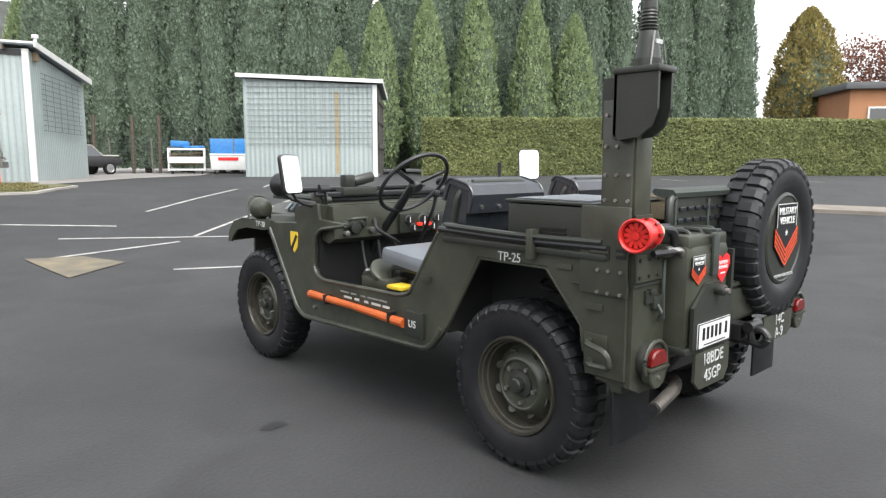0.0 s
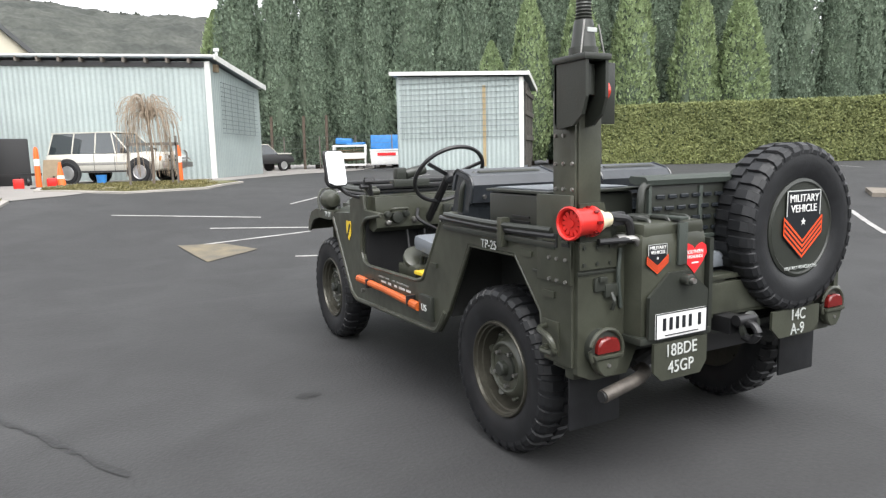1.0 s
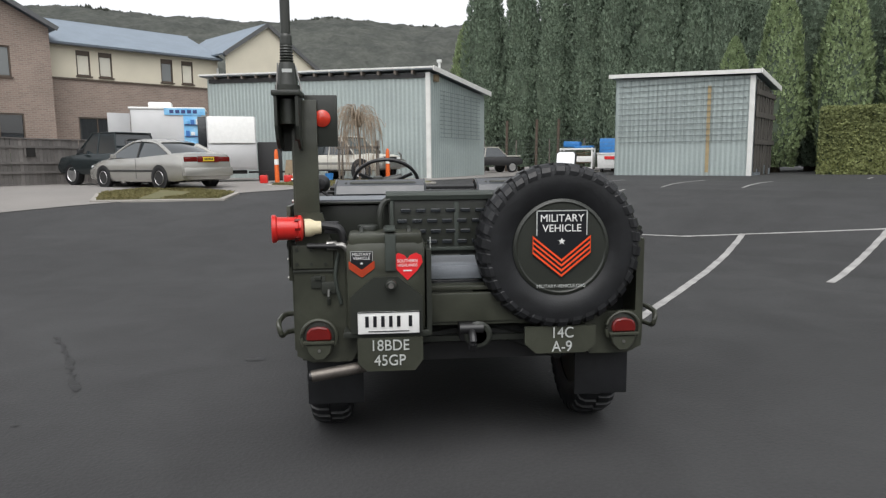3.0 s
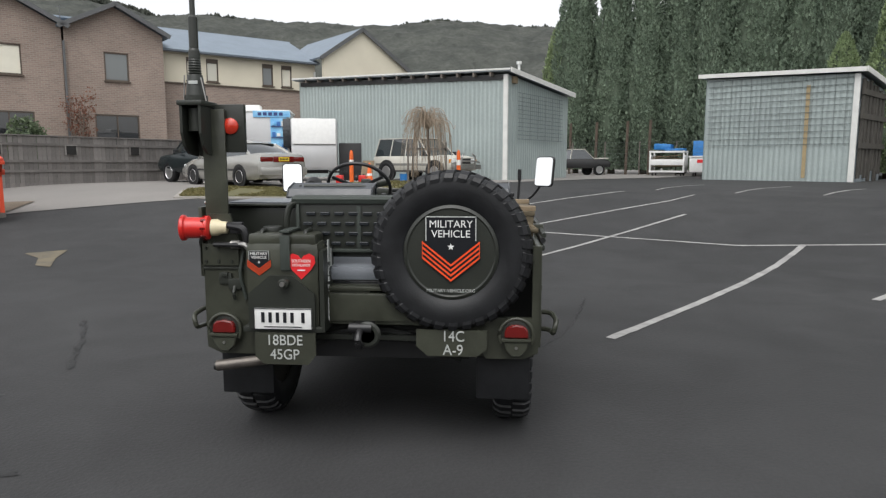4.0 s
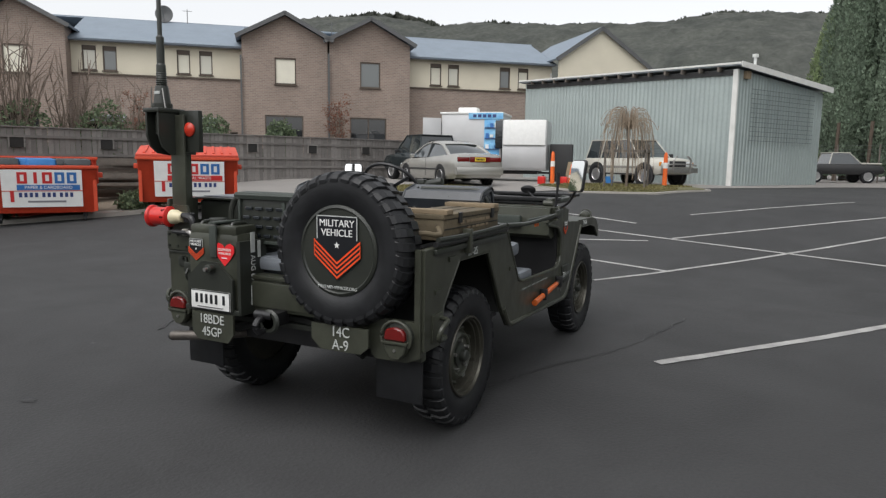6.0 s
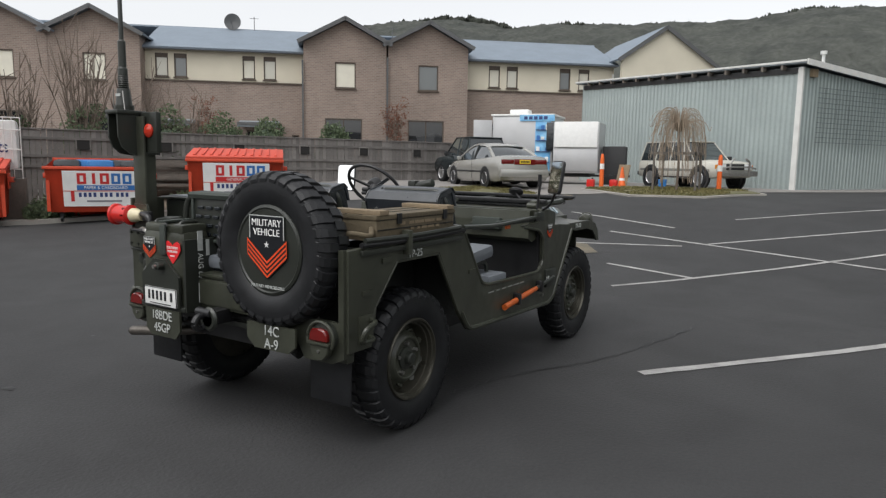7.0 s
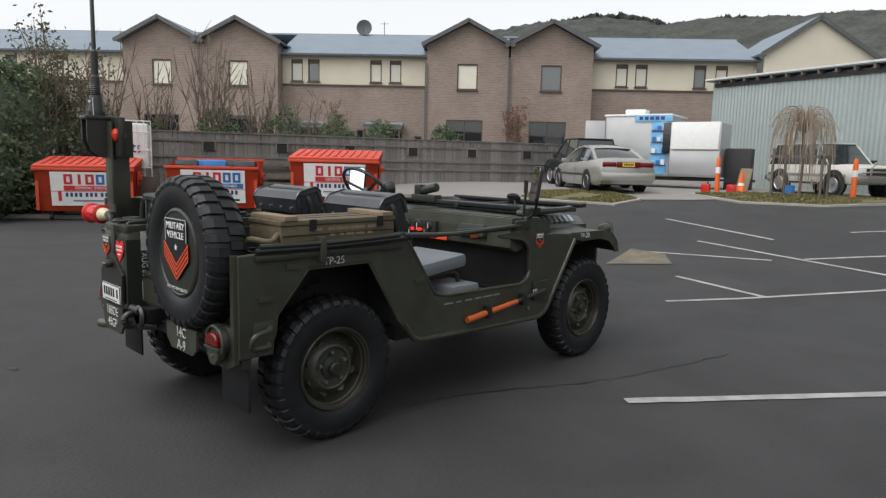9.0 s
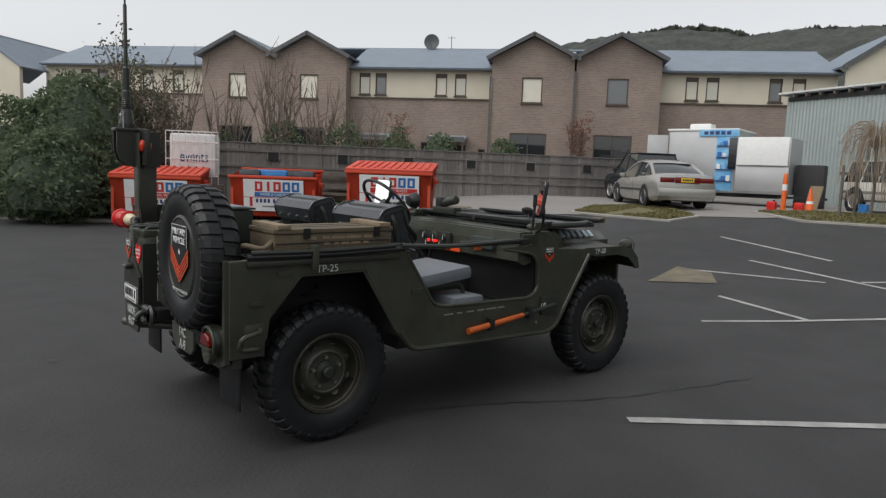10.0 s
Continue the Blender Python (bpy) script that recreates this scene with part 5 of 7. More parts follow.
part("aerial_foot", join(box(.115, .175, .022, (-.76, -.575, 1.610), .006), cyl(.038, .10, (-.76, -.585, 1.54), "Z", 18), cyl(.050, .03, (-.76, -.585, 1.63), "Z", 20)), OLIVE_DK, bracket)
aer = part("aerial", join(lathe([(.046, 1.63), (.041, 1.66), (.034, 1.72), (.031, 1.735), (.02, 1.737)], 20, (-.76, -.585, 0)),
                          lathe([(.024, 1.735)] + [(.030 - .00035 * k if k % 2 else .024, 1.737 + k * .0055) for k in range(20)] + [(.018, 1.85)], 18, (-.76, -.585, 0)),
                          lathe([(.020, 1.85), (.020, 1.98), (.012, 1.99), (.011, 2.35), (.006, 2.36), (.005, 3.3)], 12, (-.76, -.585, 0))), OLIVE_DK, bracket, "tall whip aerial on a ribbed rubber base")
part("aerial_label", box(.04, .004, .014, (-.755, -.621, 1.70)), STENCIL, bracket, smooth=0)
part("guy_wire", tube([(-.70, -.62, 1.62), (-.722, -.615, 1.72)], .003, 6), STEEL, bracket)
part("guy_wire", tube([(-.80, -.62, 1.62), (-.79, -.625, 1.73)], .003, 6), STEEL, bracket)
flag = part("signal_box", join(box(.135, .03, .215, (-.635, -.515, 1.505), .004)), OLIVE_DK, J, "dark square plate with a round red lamp")
part("lens", lathe([(.036, 0), (.036, .012), (.022, .022), (.005, .025)], 24, (-.63, -.505, 1.515), "Y"), REDLENS_BR, flag, "round red lamp")
part("lens", moved(lathe([(.036, 0), (.036, .012), (.022, .022), (.005, .025)], 24, (0, 0, 0), "Y"), Matrix.Translation((-.63, -.526, 1.515)) @ Matrix.Rotation(radians(180), 4, "Z")), REDLENS_BR, flag, "round red lamp")

# siren on the left rear corner, its red horn to the side
sm = Matrix.Translation((-.775, -.60, 1.060)) @ Matrix.Rotation(radians(8), 4, "Z") @ Matrix.Scale(.80, 4)
siren = part("siren", moved(lathe([(.012, -.046), (.056, -.046), (.060, -.080), (.068, -.087), (.074, -.082), (.072, -.066), (.061, -.058), (.058, .045), (.068, .050), (.068, .064), (.05, .074), (.02, .075)], 32, (0, 0, 0), "X"), sm), RED, J, "bright red siren with a cream back")
part("siren_face", moved(cyl(.058, .012, (-.048, 0, 0), "X", 28), sm), REDLENS, siren)
for k in range(12):
    a = k * math.pi / 6
    part("siren_vane", moved(box(.012, .017, .036, (-.060, 0, .036)), sm @ Matrix.Rotation(a, 4, "X")), RED, siren, smooth=0)
part("siren_hub", moved(cyl(.018, .02, (-.060, 0, 0), "X", 16), sm), RED, siren)
for k in range(8):
    a = k * math.pi / 4
    part("siren_slot", moved(box(.03, .012, .02, (.045, 0, .058)), sm @ Matrix.Rotation(a, 4, "X")), REDLENS, siren, smooth=0)
part("siren_motor", moved(lathe([(.048, .08), (.048, .11), (.036, .135), (.034, .165), (.01, .168)], 24, (0, 0, 0), "X"), sm), CREAM, siren, "cream motor housing")
part("siren_bracket", join(box(.06, .03, .05, (-.60, -.58, 1.06), .006), tube([(-.64, -.585, 1.07), (-.56, -.60, 1.06), (-.55, -.60, 1.0)], .016), tube([(-.70, -.60, .985), (-.55, -.62, .985)], .012)), BLACKMETAL, siren)
part("shackle", join(tube([(-.62, -.60, .985), (-.55, -.625, .99), (-.53, -.62, .96)], .012), cyl(.02, .04, (-.60, -.60, .985), "X", 12)), STEEL, J, "small steel shackle")

# hood, grille, lamps
bm = bmesh.new()
sect = [(-.44, .0), (-.43, .02), (-.36, .095), (-.15, .110), (.15, .110), (.36, .095), (.43, .02), (.44, .0)]
prev = None
for y, k, zb in ((1.60, 1.2, .95), (2.0, 1.2, .94), (2.45, 1.18, .925), (2.60, 1.16, .905), (2.66, 1.12, .86)):
    ring = [bm.verts.new((u * k, y, zb + v * (1 if y < 2.63 else .4))) for u, v in sect]
    if prev:
        for i in range(len(sect) - 1):
            bm.faces.new((prev[i], prev[i + 1], ring[i + 1], ring[i]))
    prev = ring
bmesh.ops.recalc_face_normals(bm, faces=bm.faces)
bmesh.ops.solidify(bm, geom=list(bm.faces), thickness=.012)
part("hood", bm, OLIVE, J, "sloping olive hood")
for s in (-1, 1):
    part("hood_side", box(.02, .95, .16, (s * .50, 2.10, .87)), OLIVE, J, smooth=0)
for s, first, count in ((1, 1.93, 8), (-1, 2.1, 4)):
    for k in range(count):
        part("stencil_bar", moved(box(.062, .034, .012), Matrix.Translation((s * .478, first + k * .066, 1.003 - .02 * (first + k * .066 - 2))) @ Matrix.Rotation(radians(s * 42), 4, "Y")), BLUEWHITE, J, "pale blue-white stencilled bar", smooth=0)
part("grille", join(box(1.16, .03, .34, (0, 2.63, .72), .01)), OLIVE, J)
part("front_bumper", box(1.0, .06, .12, (0, 2.66, .52), .015), OLIVE, J)
for s, at, k in ((-1, (-.72, 2.24, 1.0), .80), (1, (.655, 2.61, .915), .56)):
    m = Matrix.Translation(at) @ Matrix.Scale(k, 4)
    hl = part("headlamp", moved(lathe([(.02, -.09), (.06, -.075), (.085, -.03), (.092, .02), (.085, .035), (.02, .038)], 24, (0, 0, 0), "Y"), m), OLIVE, J, "small olive blackout lamp")
    part("lamp_guard", moved(tube([(-.09, .02, -.09), (-.10, .06, 0), (-.06, .07, .10), (.06, .07, .10), (.10, .06, 0), (.09, .02, -.09)], .010), m), OLIVE, hl)
    part("lamp_foot", tube([(at[0], at[1], at[2] - .05), (at[0] * .97, at[1], .925)], .014), OLIVE, hl)
for s in (-1, 1):
    part("hood_latch", join(box(.03, .08, .03, (s * .47, 1.72, 1.0), .006), box(.02, .03, .05, (s * .46, 2.2, .96))), OLIVE_DK, J)

# cowl and dash
part("cowl", prism([(1.42, 1.06), (1.60, 1.06), (1.74, 1.03), (1.74, .93), (1.62, .93), (1.44, .95)], 1.52, side_m(0)), OLIVE, J, smooth=0)
dash = part("dash_panel", prism([(1.375, 1.055), (1.365, .98), (1.36, .87), (1.42, .84), (1.50, .86), (1.50, 1.055)], 1.46, side_m(0)), OLIVE, J, smooth=0)
cluster = part("gauge_panel", box(.36, .02, .12, (-.10, 1.342, .935), .006), OLIVE_DK, dash)
for x, z, r in ((-.10, .945, .044), (-.215, .955, .028), (-.18, .905, .026), (.015, .955, .028), (-.02, .905, .026)):
    g = part("gauge", cyl(r, .02, (x, 1.330, z), "Y", 20, bevel=.004), OLIVE, cluster)
    part("gauge_face", cyl(r * .8, .004, (x, 1.3185, z), "Y", 20), DECAL_BK, g)
    part("gauge_needle", box(.005, .003, r * 1.2, (x + r * .1, 1.3155, z)), WHITE, g, smooth=0)
for x, z, r in ((-.60, .93, .035), (-.66, .95, .02), (-.54, .95, .02), (.3, .94, .02), (-.66, .90, .016), (-.48, .91, .018)):
    part("switch", cyl(r, .04, (x, 1.348, z), "Y", 16, bevel=.004), STEEL if r < .02 else OLIVE_DK, dash)
for x in (-.135, -.065):
    part("dash_lamp", cyl(.010, .03, (x, 1.318, .925), "Y", 12), DASHRED, dash, "glowing red warning lamp")
part("dash_box", box(.22, .05, .08, (.42, 1.345, .96), .012), OLIVE_GN, dash)
part("dash_hose", tube([(-.45, 1.36, .97), (-.50, 1.28, .92), (-.40, 1.26, .86), (-.30, 1.32, .82)], .011, 8), BLACKMETAL, dash)
part("grab_handle", tube([(-.64, 1.35, .97), (-.64, 1.31, .985), (-.54, 1.31, .985), (-.54, 1.35, .97)], .008), OLIVE, dash)
part("dash_tag", box(.16, .006, .035, (.10, 1.345, .885)), DECAL_OR, dash, "orange tape on the dash", smooth=0)

# steering wheel
sw = Matrix.Translation((-.37, 1.09, 1.185)) @ Matrix.Rotation(radians(-48), 4, "X")
ring = bmesh.new()
segs = 48
rr = [[ring.verts.new(((.215 + .012 * math.cos(b * math.pi / 4)) * math.cos(a * 2 * math.pi / segs), (.215 + .012 * math.cos(b * math.pi / 4)) * math.sin(a * 2 * math.pi / segs), .012 * math.sin(b * math.pi / 4))) for b in range(8)] for a in range(segs)]
for a0 in range(segs):
    for b0 in range(8):
        ring.faces.new((rr[a0][b0], rr[(a0 + 1) % segs][b0], rr[(a0 + 1) % segs][(b0 + 1) % 8], rr[a0][(b0 + 1) % 8]))
steer = part("steering_wheel", moved(ring, sw), BLACKMETAL, J, "thin black three-spoke steering wheel")
part("steering_hub", moved(cyl(.036, .05, (0, 0, -.02), "Z", 18, bevel=.008), sw), BLACKMETAL, steer)
for a0 in (90, 210, 330):
    part("spoke", moved(box(.18, .024, .010, (.11, 0, -.01), .003), sw @ Matrix.Rotation(radians(a0), 4, "Z")), BLACKMETAL, steer)
part("steering_column", tube([(-.37, 1.09, 1.185), (-.37, 1.42, .86), (-.37, 1.6, .66)], .024), BLACKMETAL, J)
part("gear_lever", join(tube([(-.05, 1.05, .56), (-.05, 1.10, .78), (-.08, 1.04, .92)], .010), cyl(.022, .035, (-.08, 1.035, .93), "Z", 12, bevel=.008)), BLACKMETAL, J)
part("hand_lever", join(tube([(-.18, 1.28, .80), (-.20, 1.12, 1.03), (-.20, 1.10, 1.10)], .010), cyl(.02, .04, (-.20, 1.09, 1.12), "Z", 12, bevel=.008)), BLACKMETAL, J)
for x in (-.50, -.38, -.25):
    pedal = part("pedal", tube([(x, 1.37, .66), (x, 1.40, .74), (x, 1.43, .88)], .008), BLACKMETAL, J)
    part("pedal_pad", moved(box(.075, .016, .065, (0, 0, 0), .004), Matrix.Translation((x, 1.355, .655)) @ Matrix.Rotation(radians(40), 4, "X")), STEEL, pedal, "worn steel pedal pad")
part("roof_tunnel", box(.28, 1.0, .16, (0, 1.0, .62), .04), OLIVE_DK, J)
part("floor_box", join(box(.15, .24, .10, (-.60, 1.07, .63), .015), moved(cyl(.088, .03, (0, 0, 0), "Z", 24, bevel=.006), Matrix.Translation((-.60, 1.07, .705)) @ Matrix.Rotation(radians(42), 4, "X"))), OLIVE, J, "olive floor box with a round lid")
part("floor_tape", box(.10, .12, .02, (-.64, .88, .655), .004), YELLOW, J, "yellow tape on the floor box")
part("floor_case", box(.26, .24, .11, (.58, .98, .62), .02), CUSHION, J, "pale grey case on the floor")


# seats
def seat(x):
    part("seat_cushion", moved(box(.46, .48, .085, (0, 0, 0), .03), Matrix.Translation((x, .83, .785)) @ Matrix.Rotation(radians(6), 4, "X")), CUSHION, J, "grey vinyl seat cushion")
    for u in (x - .2, x + .2):
        part("seat_frame", tube([(u, .62, .57), (u, .62, .73), (u, 1.02, .75), (u, 1.02, .57)], .014), OLIVE_DK, J)
    lean = Matrix.Translation((x, .53, .80)) @ Matrix.Rotation(radians(14), 4, "X")
    part("backrest", moved(box(.47, .09, .42, (0, 0, .19), .03), lean), BLACK, J, "black vinyl backrest")
    part("backrest_cover", moved(prism([(-.095, .30), (-.10, .39), (-.06, .425), (.07, .425), (.095, .39), (.10, .31), (.085, .31), (.07, .40), (-.065, .40), (-.08, .30)], .50, side_m(0)), lean), VINYL, J, "glossy dark vinyl flap over the backrest, greyed for sky sheen")
    part("backrest_pad", moved(prism([(-.078, .20), (-.064, .399), (.069, .399), (.083, .20)], .488, side_m(0)), lean), BLACK, J)
    part("flap_piping", moved(tube([(-.25, -.095, .30), (-.25, -.10, .39), (-.25, -.06, .427), (-.25, .07, .427), (-.25, .095, .39)], .006, 6), lean), BLACK, J)
    part("flap_piping", moved(tube([(.25, -.095, .30), (.25, -.10, .39), (.25, -.06, .427), (.25, .07, .427), (.25, .095, .39)], .006, 6), lean), BLACK, J)
    for u in (-.18, -.06, .06, .18):
        part("snap", moved(cyl(.010, .012, (u, -.10, .33), "Y", 10), lean), STEEL, J)
    part("backrest_tube", moved(tube([(-.24, 0, -.1), (-.25, 0, .36), (-.2, 0, .42), (.2, 0, .42), (.25, 0, .36), (.24, 0, -.1)], .015), lean), OLIVE_DK, J)


seat(-.40)
seat(.40)
# rear bench folded against the left, wire basket and stowage
bench = part("rear_backrest", box(.60, .035, .23, (.07, -.02, 1.06), .012), OLIVE_DK, J, "dark green canvas-backed rear bench backrest")
part("bench_roll", moved(prism([(-.052, .090), (-.058, .110), (-.045, .122), (.035, .126), (.045, .112), (.035, .098), (.0, .09)], .62, side_m(0)), Matrix.Translation((.07, .0, 1.08))), OLIVE_GN, bench, "rolled dark green canvas edge")
part("bench_frame", tube([(-.26, -.03, .80), (-.27, -.05, 1.10), (-.25, -.04, 1.17), (-.17, -.04, 1.185)], .015), OLIVE_DK, bench)
part("bench_seam", box(.02, .008, .20, (.07, -.041, 1.06), .002), OLIVE_GN, bench)
part("bench_rim", join(box(.60, .02, .016, (.07, -.04, .952), .004), box(.016, .02, .22, (-.215, -.04, 1.06), .004)), OLIVE_GN, bench)
for r0 in range(4):
    for c0 in range(8):
        part("web_loop", box(.044, .010, .016, (-.17 + c0 * .066 + (.016 if r0 % 2 else 0), -.042, .985 + r0 * .046), .003), BLACK, bench, smooth=0)
part("bench_rail", box(.58, .04, .035, (.02, -.44, .935), .006), OLIVE_DK, J)
part("rear_cushion", box(.56, .32, .07, (.02, -.36, .845), .025), CUSHION, J, "grey vinyl rear cushion")
part("cushion_base", box(.58, .30, .12, (.02, -.34, .75), .01), BLACK, J)
bench.location = (-.13, -.44, -.005)
radio = part("radio_box", join(box(.44, .40, .20, (-.53, -.16, 1.04), .012), box(.46, .44, .012, (-.53, -.17, 1.150), .004)), OLIVE_DK, J, "olive steel radio box with a flat lid")
for z in (1.02, 1.04, 1.06, 1.08):
    part("louvre", box(.01, .12, .008, (-.752, -.20, z - .03)), BLACKMETAL, radio, smooth=0)
# a pale panel on the olive lid stands in for reflected sky
part("lid_sheen_panel", box(.40, .36, .004, (-.53, -.17, 1.160)), CUSHION, radio, smooth=0)
crate = part("crate", box(.28, .68, .10, (.61, .02, 1.05), .004), CRATE, J, "brown wooden ammunition crate with pale battens")
part("lid", box(.29, .69, .022, (.61, .02, 1.111), .003), CRATE, crate)
part("plank_joint", box(.004, .66, .005, (.751, .02, 1.052)), RECESS_BLACK, crate, smooth=0)
part("plank_joint", box(.004, .66, .004, (.751, .02, 1.099)), RECESS_BLACK, crate, smooth=0)
for x in (.56, .65):
    part("plank_joint", box(.004, .68, .003, (x, .02, 1.1225)), RECESS_BLACK, crate, smooth=0)
for y in (-.24, .34):
    part("batten", box(.30, .07, .022, (.61, y - .03, 1.133), .003), CRATE_LT, crate)
for k, (y, wd) in enumerate(((-.12, .05), (-.04, .04), (.03, .08), (.12, .09), (.21, .05))):
    part("stencil_bar", box(.003, wd, .014, (.7515, y, 1.075)), CRATE_LT, crate, smooth=0)
    part("stencil_bar", box(.003, wd * .6, .012, (.7515, y * .7 + .05, 1.045)), CRATE_LT, crate, smooth=0)
for y in (-.15, .26):
    part("hasp", box(.008, .035, .05, (.757, y, 1.10)), BLACKMETAL, crate, smooth=0)
part("rope", tube([(.72, -.32, 1.06), (.77, -.38, 1.03), (.70, -.45, 1.05), (.62, -.47, 1.02)], .013), CRATE, J, "frayed brown rope")
part("shovel", join(tube([(.79, 1.38, 1.02), (.79, .75, 1.00), (.79, .40, 1.02)], .013, 8), box(.02, .14, .06, (.79, 1.40, 1.02), .008)), OLIVE_DK, J)
part("strap_band", box(.02, .52, .035, (.76, 1.10, 1.005), .006), OLIVE_GN, J)
part("strap_tag", box(.012, .06, .035, (.772, .97, .985), .003), WOOD_AXE, J, "orange tag")

# windscreen folded on the hood
ws = part("windscreen_frame", join(tube([(-.66, 1.62, 1.085), (-.66, 2.28, 1.09), (.66, 2.28, 1.09), (.66, 1.62, 1.085)], .022, 8), tube([(-.66, 1.75, 1.10), (.66, 1.75, 1.10)], .016), tube([(0, 1.62, 1.09), (0, 2.28, 1.09)], .014)), OLIVE_DK, J, "folded windscreen frame lying on the hood")
part("windscreen_cover", join(box(1.26, .30, .035, (0, 1.84, 1.075), .015), box(1.26, .26, .03, (0, 2.12, 1.075), .012)), BLACK, ws, "dark cover on the windscreen glass")
part("frame_bar", box(1.40, .05, .03, (.02, 1.66, 1.105), .008), BLACKMETAL, ws)
part("frame_bar", box(1.30, .04, .025, (.05, 2.24, 1.115), .008), BLACKMETAL, ws)
for s in (-1, 1):
    part("hinge", join(box(.05, .12, .06, (s * .66, 1.62, 1.085), .01), cyl(.02, .07, (s * .66, 1.56, 1.08), "X", 12)), OLIVE, ws)
part("frame_block", box(.06, .10, .04, (.62, 2.30, 1.11), .01), CRATE, ws)
wiper = part("wiper_motor", join(box(.26, .08, .05, (-.36, 1.66, 1.125), .008), box(.07, .07, .08, (-.43, 1.66, 1.185), .012), moved(cyl(.034, .15, (0, 0, 0), "X", 16, bevel=.006), Matrix.Translation((-.32, 1.66, 1.195)) @ Matrix.Rotation(radians(-12), 4, "Y"))), OLIVE_DK, J, "wiper motor on the folded frame")
spot = part("spot_lamp", lathe([(.01, -.055), (.04, -.05), (.065, -.01), (.070, .02), (.01, .026)], 22, (-.86, 1.70, 1.17), "Y"), BLACKMETAL, J, "small round black spot lamp")
part("lamp_post", tube([(-.70, 1.60, 1.06), (-.80, 1.68, 1.08), (-.86, 1.69, 1.12)], .012), BLACKMETAL, spot)
kn = part("hood_mirror", moved(lathe([(.005, -.012), (.035, -.010), (.048, 0), (.044, .012), (.01, .014)], 20, (0, 0, 0)), Matrix.Translation((.44, 1.74, 1.165)) @ Matrix.Rotation(radians(-55), 4, "X") @ Matrix.Diagonal((1.25, .8, 1, 1))), BLACKMETAL, J, "small oval black mirror on a stalk")
part("stalk", tube([(.44, 1.745, 1.155), (.50, 1.70, 1.11), (.56, 1.66, 1.09)], .007, 8), BLACKMETAL, kn)


# mirrors
def mirror(name_m, arm, label):
    def rounded(w, h, r):
        return [(sx * (w - r) + r * math.cos(a), sz * (h - r) + r * math.sin(a)) for sx, sz, a0 in ((1, 1, 0), (-1, 1, 90), (-1, -1, 180), (1, -1, 270)) for a in [radians(a0 + 18 * k) for k in range(6)]]
    mr = part("wing_mirror", prism(rounded(.075, .108, .026), .022, name_m @ facing(0, 0, 0, 0), bevel=.003), BLACKMETAL, J, label)
    part("mirror_glass", prism(rounded(.068, .101, .022), .004, name_m @ facing(0, -.012, 0, 0)), MIRROR, mr, "mirror glass", smooth=0)
    part("mirror_arm", tube(arm, .009, 8), BLACKMETAL, mr)
    return mr


mirror(Matrix.Translation((-.95, 1.45, 1.235)) @ Matrix.Rotation(radians(20), 4, "Z") @ Matrix.Rotation(radians(-9), 4, "X"), [(-.70, 1.52, 1.03), (-.88, 1.52, 1.08), (-.95, 1.475, 1.20)], "black wing mirror on a bent arm")
mirror(Matrix.Translation((.925, 1.35, 1.285)) @ Matrix.Rotation(radians(-37), 4, "Z") @ Matrix.Rotation(radians(-8), 4, "X"), [(.70, 1.52, 1.03), (.84, 1.46, 1.09), (.92, 1.375, 1.22)], "black wing mirror on a bent arm")
for k, (y, z) in enumerate(((1.46, 1.12), (1.44, 1.15), (1.48, 1.16))):
    part("clamp", join(cyl(.016, .06, (-.76 + .02 * k, y, z), "X", 10), tube([(-.70, 1.48, 1.04), (-.76 + .02 * k, y, z)], .009)), BLACKMETAL, J)
part("wing_stay", join(tube([(.74, 1.47, 1.05), (.75, 1.475, 1.22)], .009), cyl(.014, .08, (.75, 1.475, 1.26), "Z", 10)), BLACKMETAL, J)

# ---- paling fence ----
PALING = mat("grey_paling", (0.215, 0.200, 0.188), 0.88, scale=2.5, vary=0.35, bump=0.4, bscale=28, per_piece=0.22)
HOLE = mat("fence_vent_dark", (0.018, 0.017, 0.016), 0.8, scale=9, vary=0.2)
FX, FY0, FA = -11.6, 9.5, 66.0
F = thing("fence", "long weathered grey timber paling fence with square vents", "fence", pose(FX, FY0, .85, 0, 0, FA) @ Matrix.Diagonal((.78, .7, .64, 1)))
PW = 0.145
pale = mesh_of("paling", box(PW - .012, .02, 2.96, (0, 0, .28), .002), PALING, 0)
for i in range(150):
    u = -9.2 + i * PW
    ob = new("paling", pale)
    ob.parent = F
    ob.matrix_basis = pose(u, random.uniform(-.006, .006), random.uniform(-.02, .015), 0, random.uniform(-.4, .4), 0)
for z in (.45, .82, 1.45):
    part("fence_rail", box(21.8, .05, .09, (1.6, -.04, z)), PALING, F, smooth=0)
part("capping", box(21.8, .12, .04, (1.6, 0, 1.78)), PALING, F, smooth=0)
for i in range(9):
    part("fence_post", box(.11, .11, 3.0, (-9 + i * 2.6, .08, .3)), PALING, F, smooth=0)
for u in (-7.0, -4.7, -2.35, 0.0, 2.35, 4.7, 7.05, 9.3):
    vent = part("vent", box(.34, .04, .34, (u, -.06, 1.24)), HOLE, F, "square dark vent in the fence", smooth=0)
    part("vent_trim", join(box(.42, .05, .035, (u, -.07, 1.43)), box(.035, .05, .36, (u - .19, -.07, 1.24)), box(.035, .05, .36, (u + .19, -.07, 1.24))), PALING, vent, smooth=0)
part("fence_wing", box(3.2, .05, 2.8, (-10.7, .55, .3)), PALING, F, smooth=0)

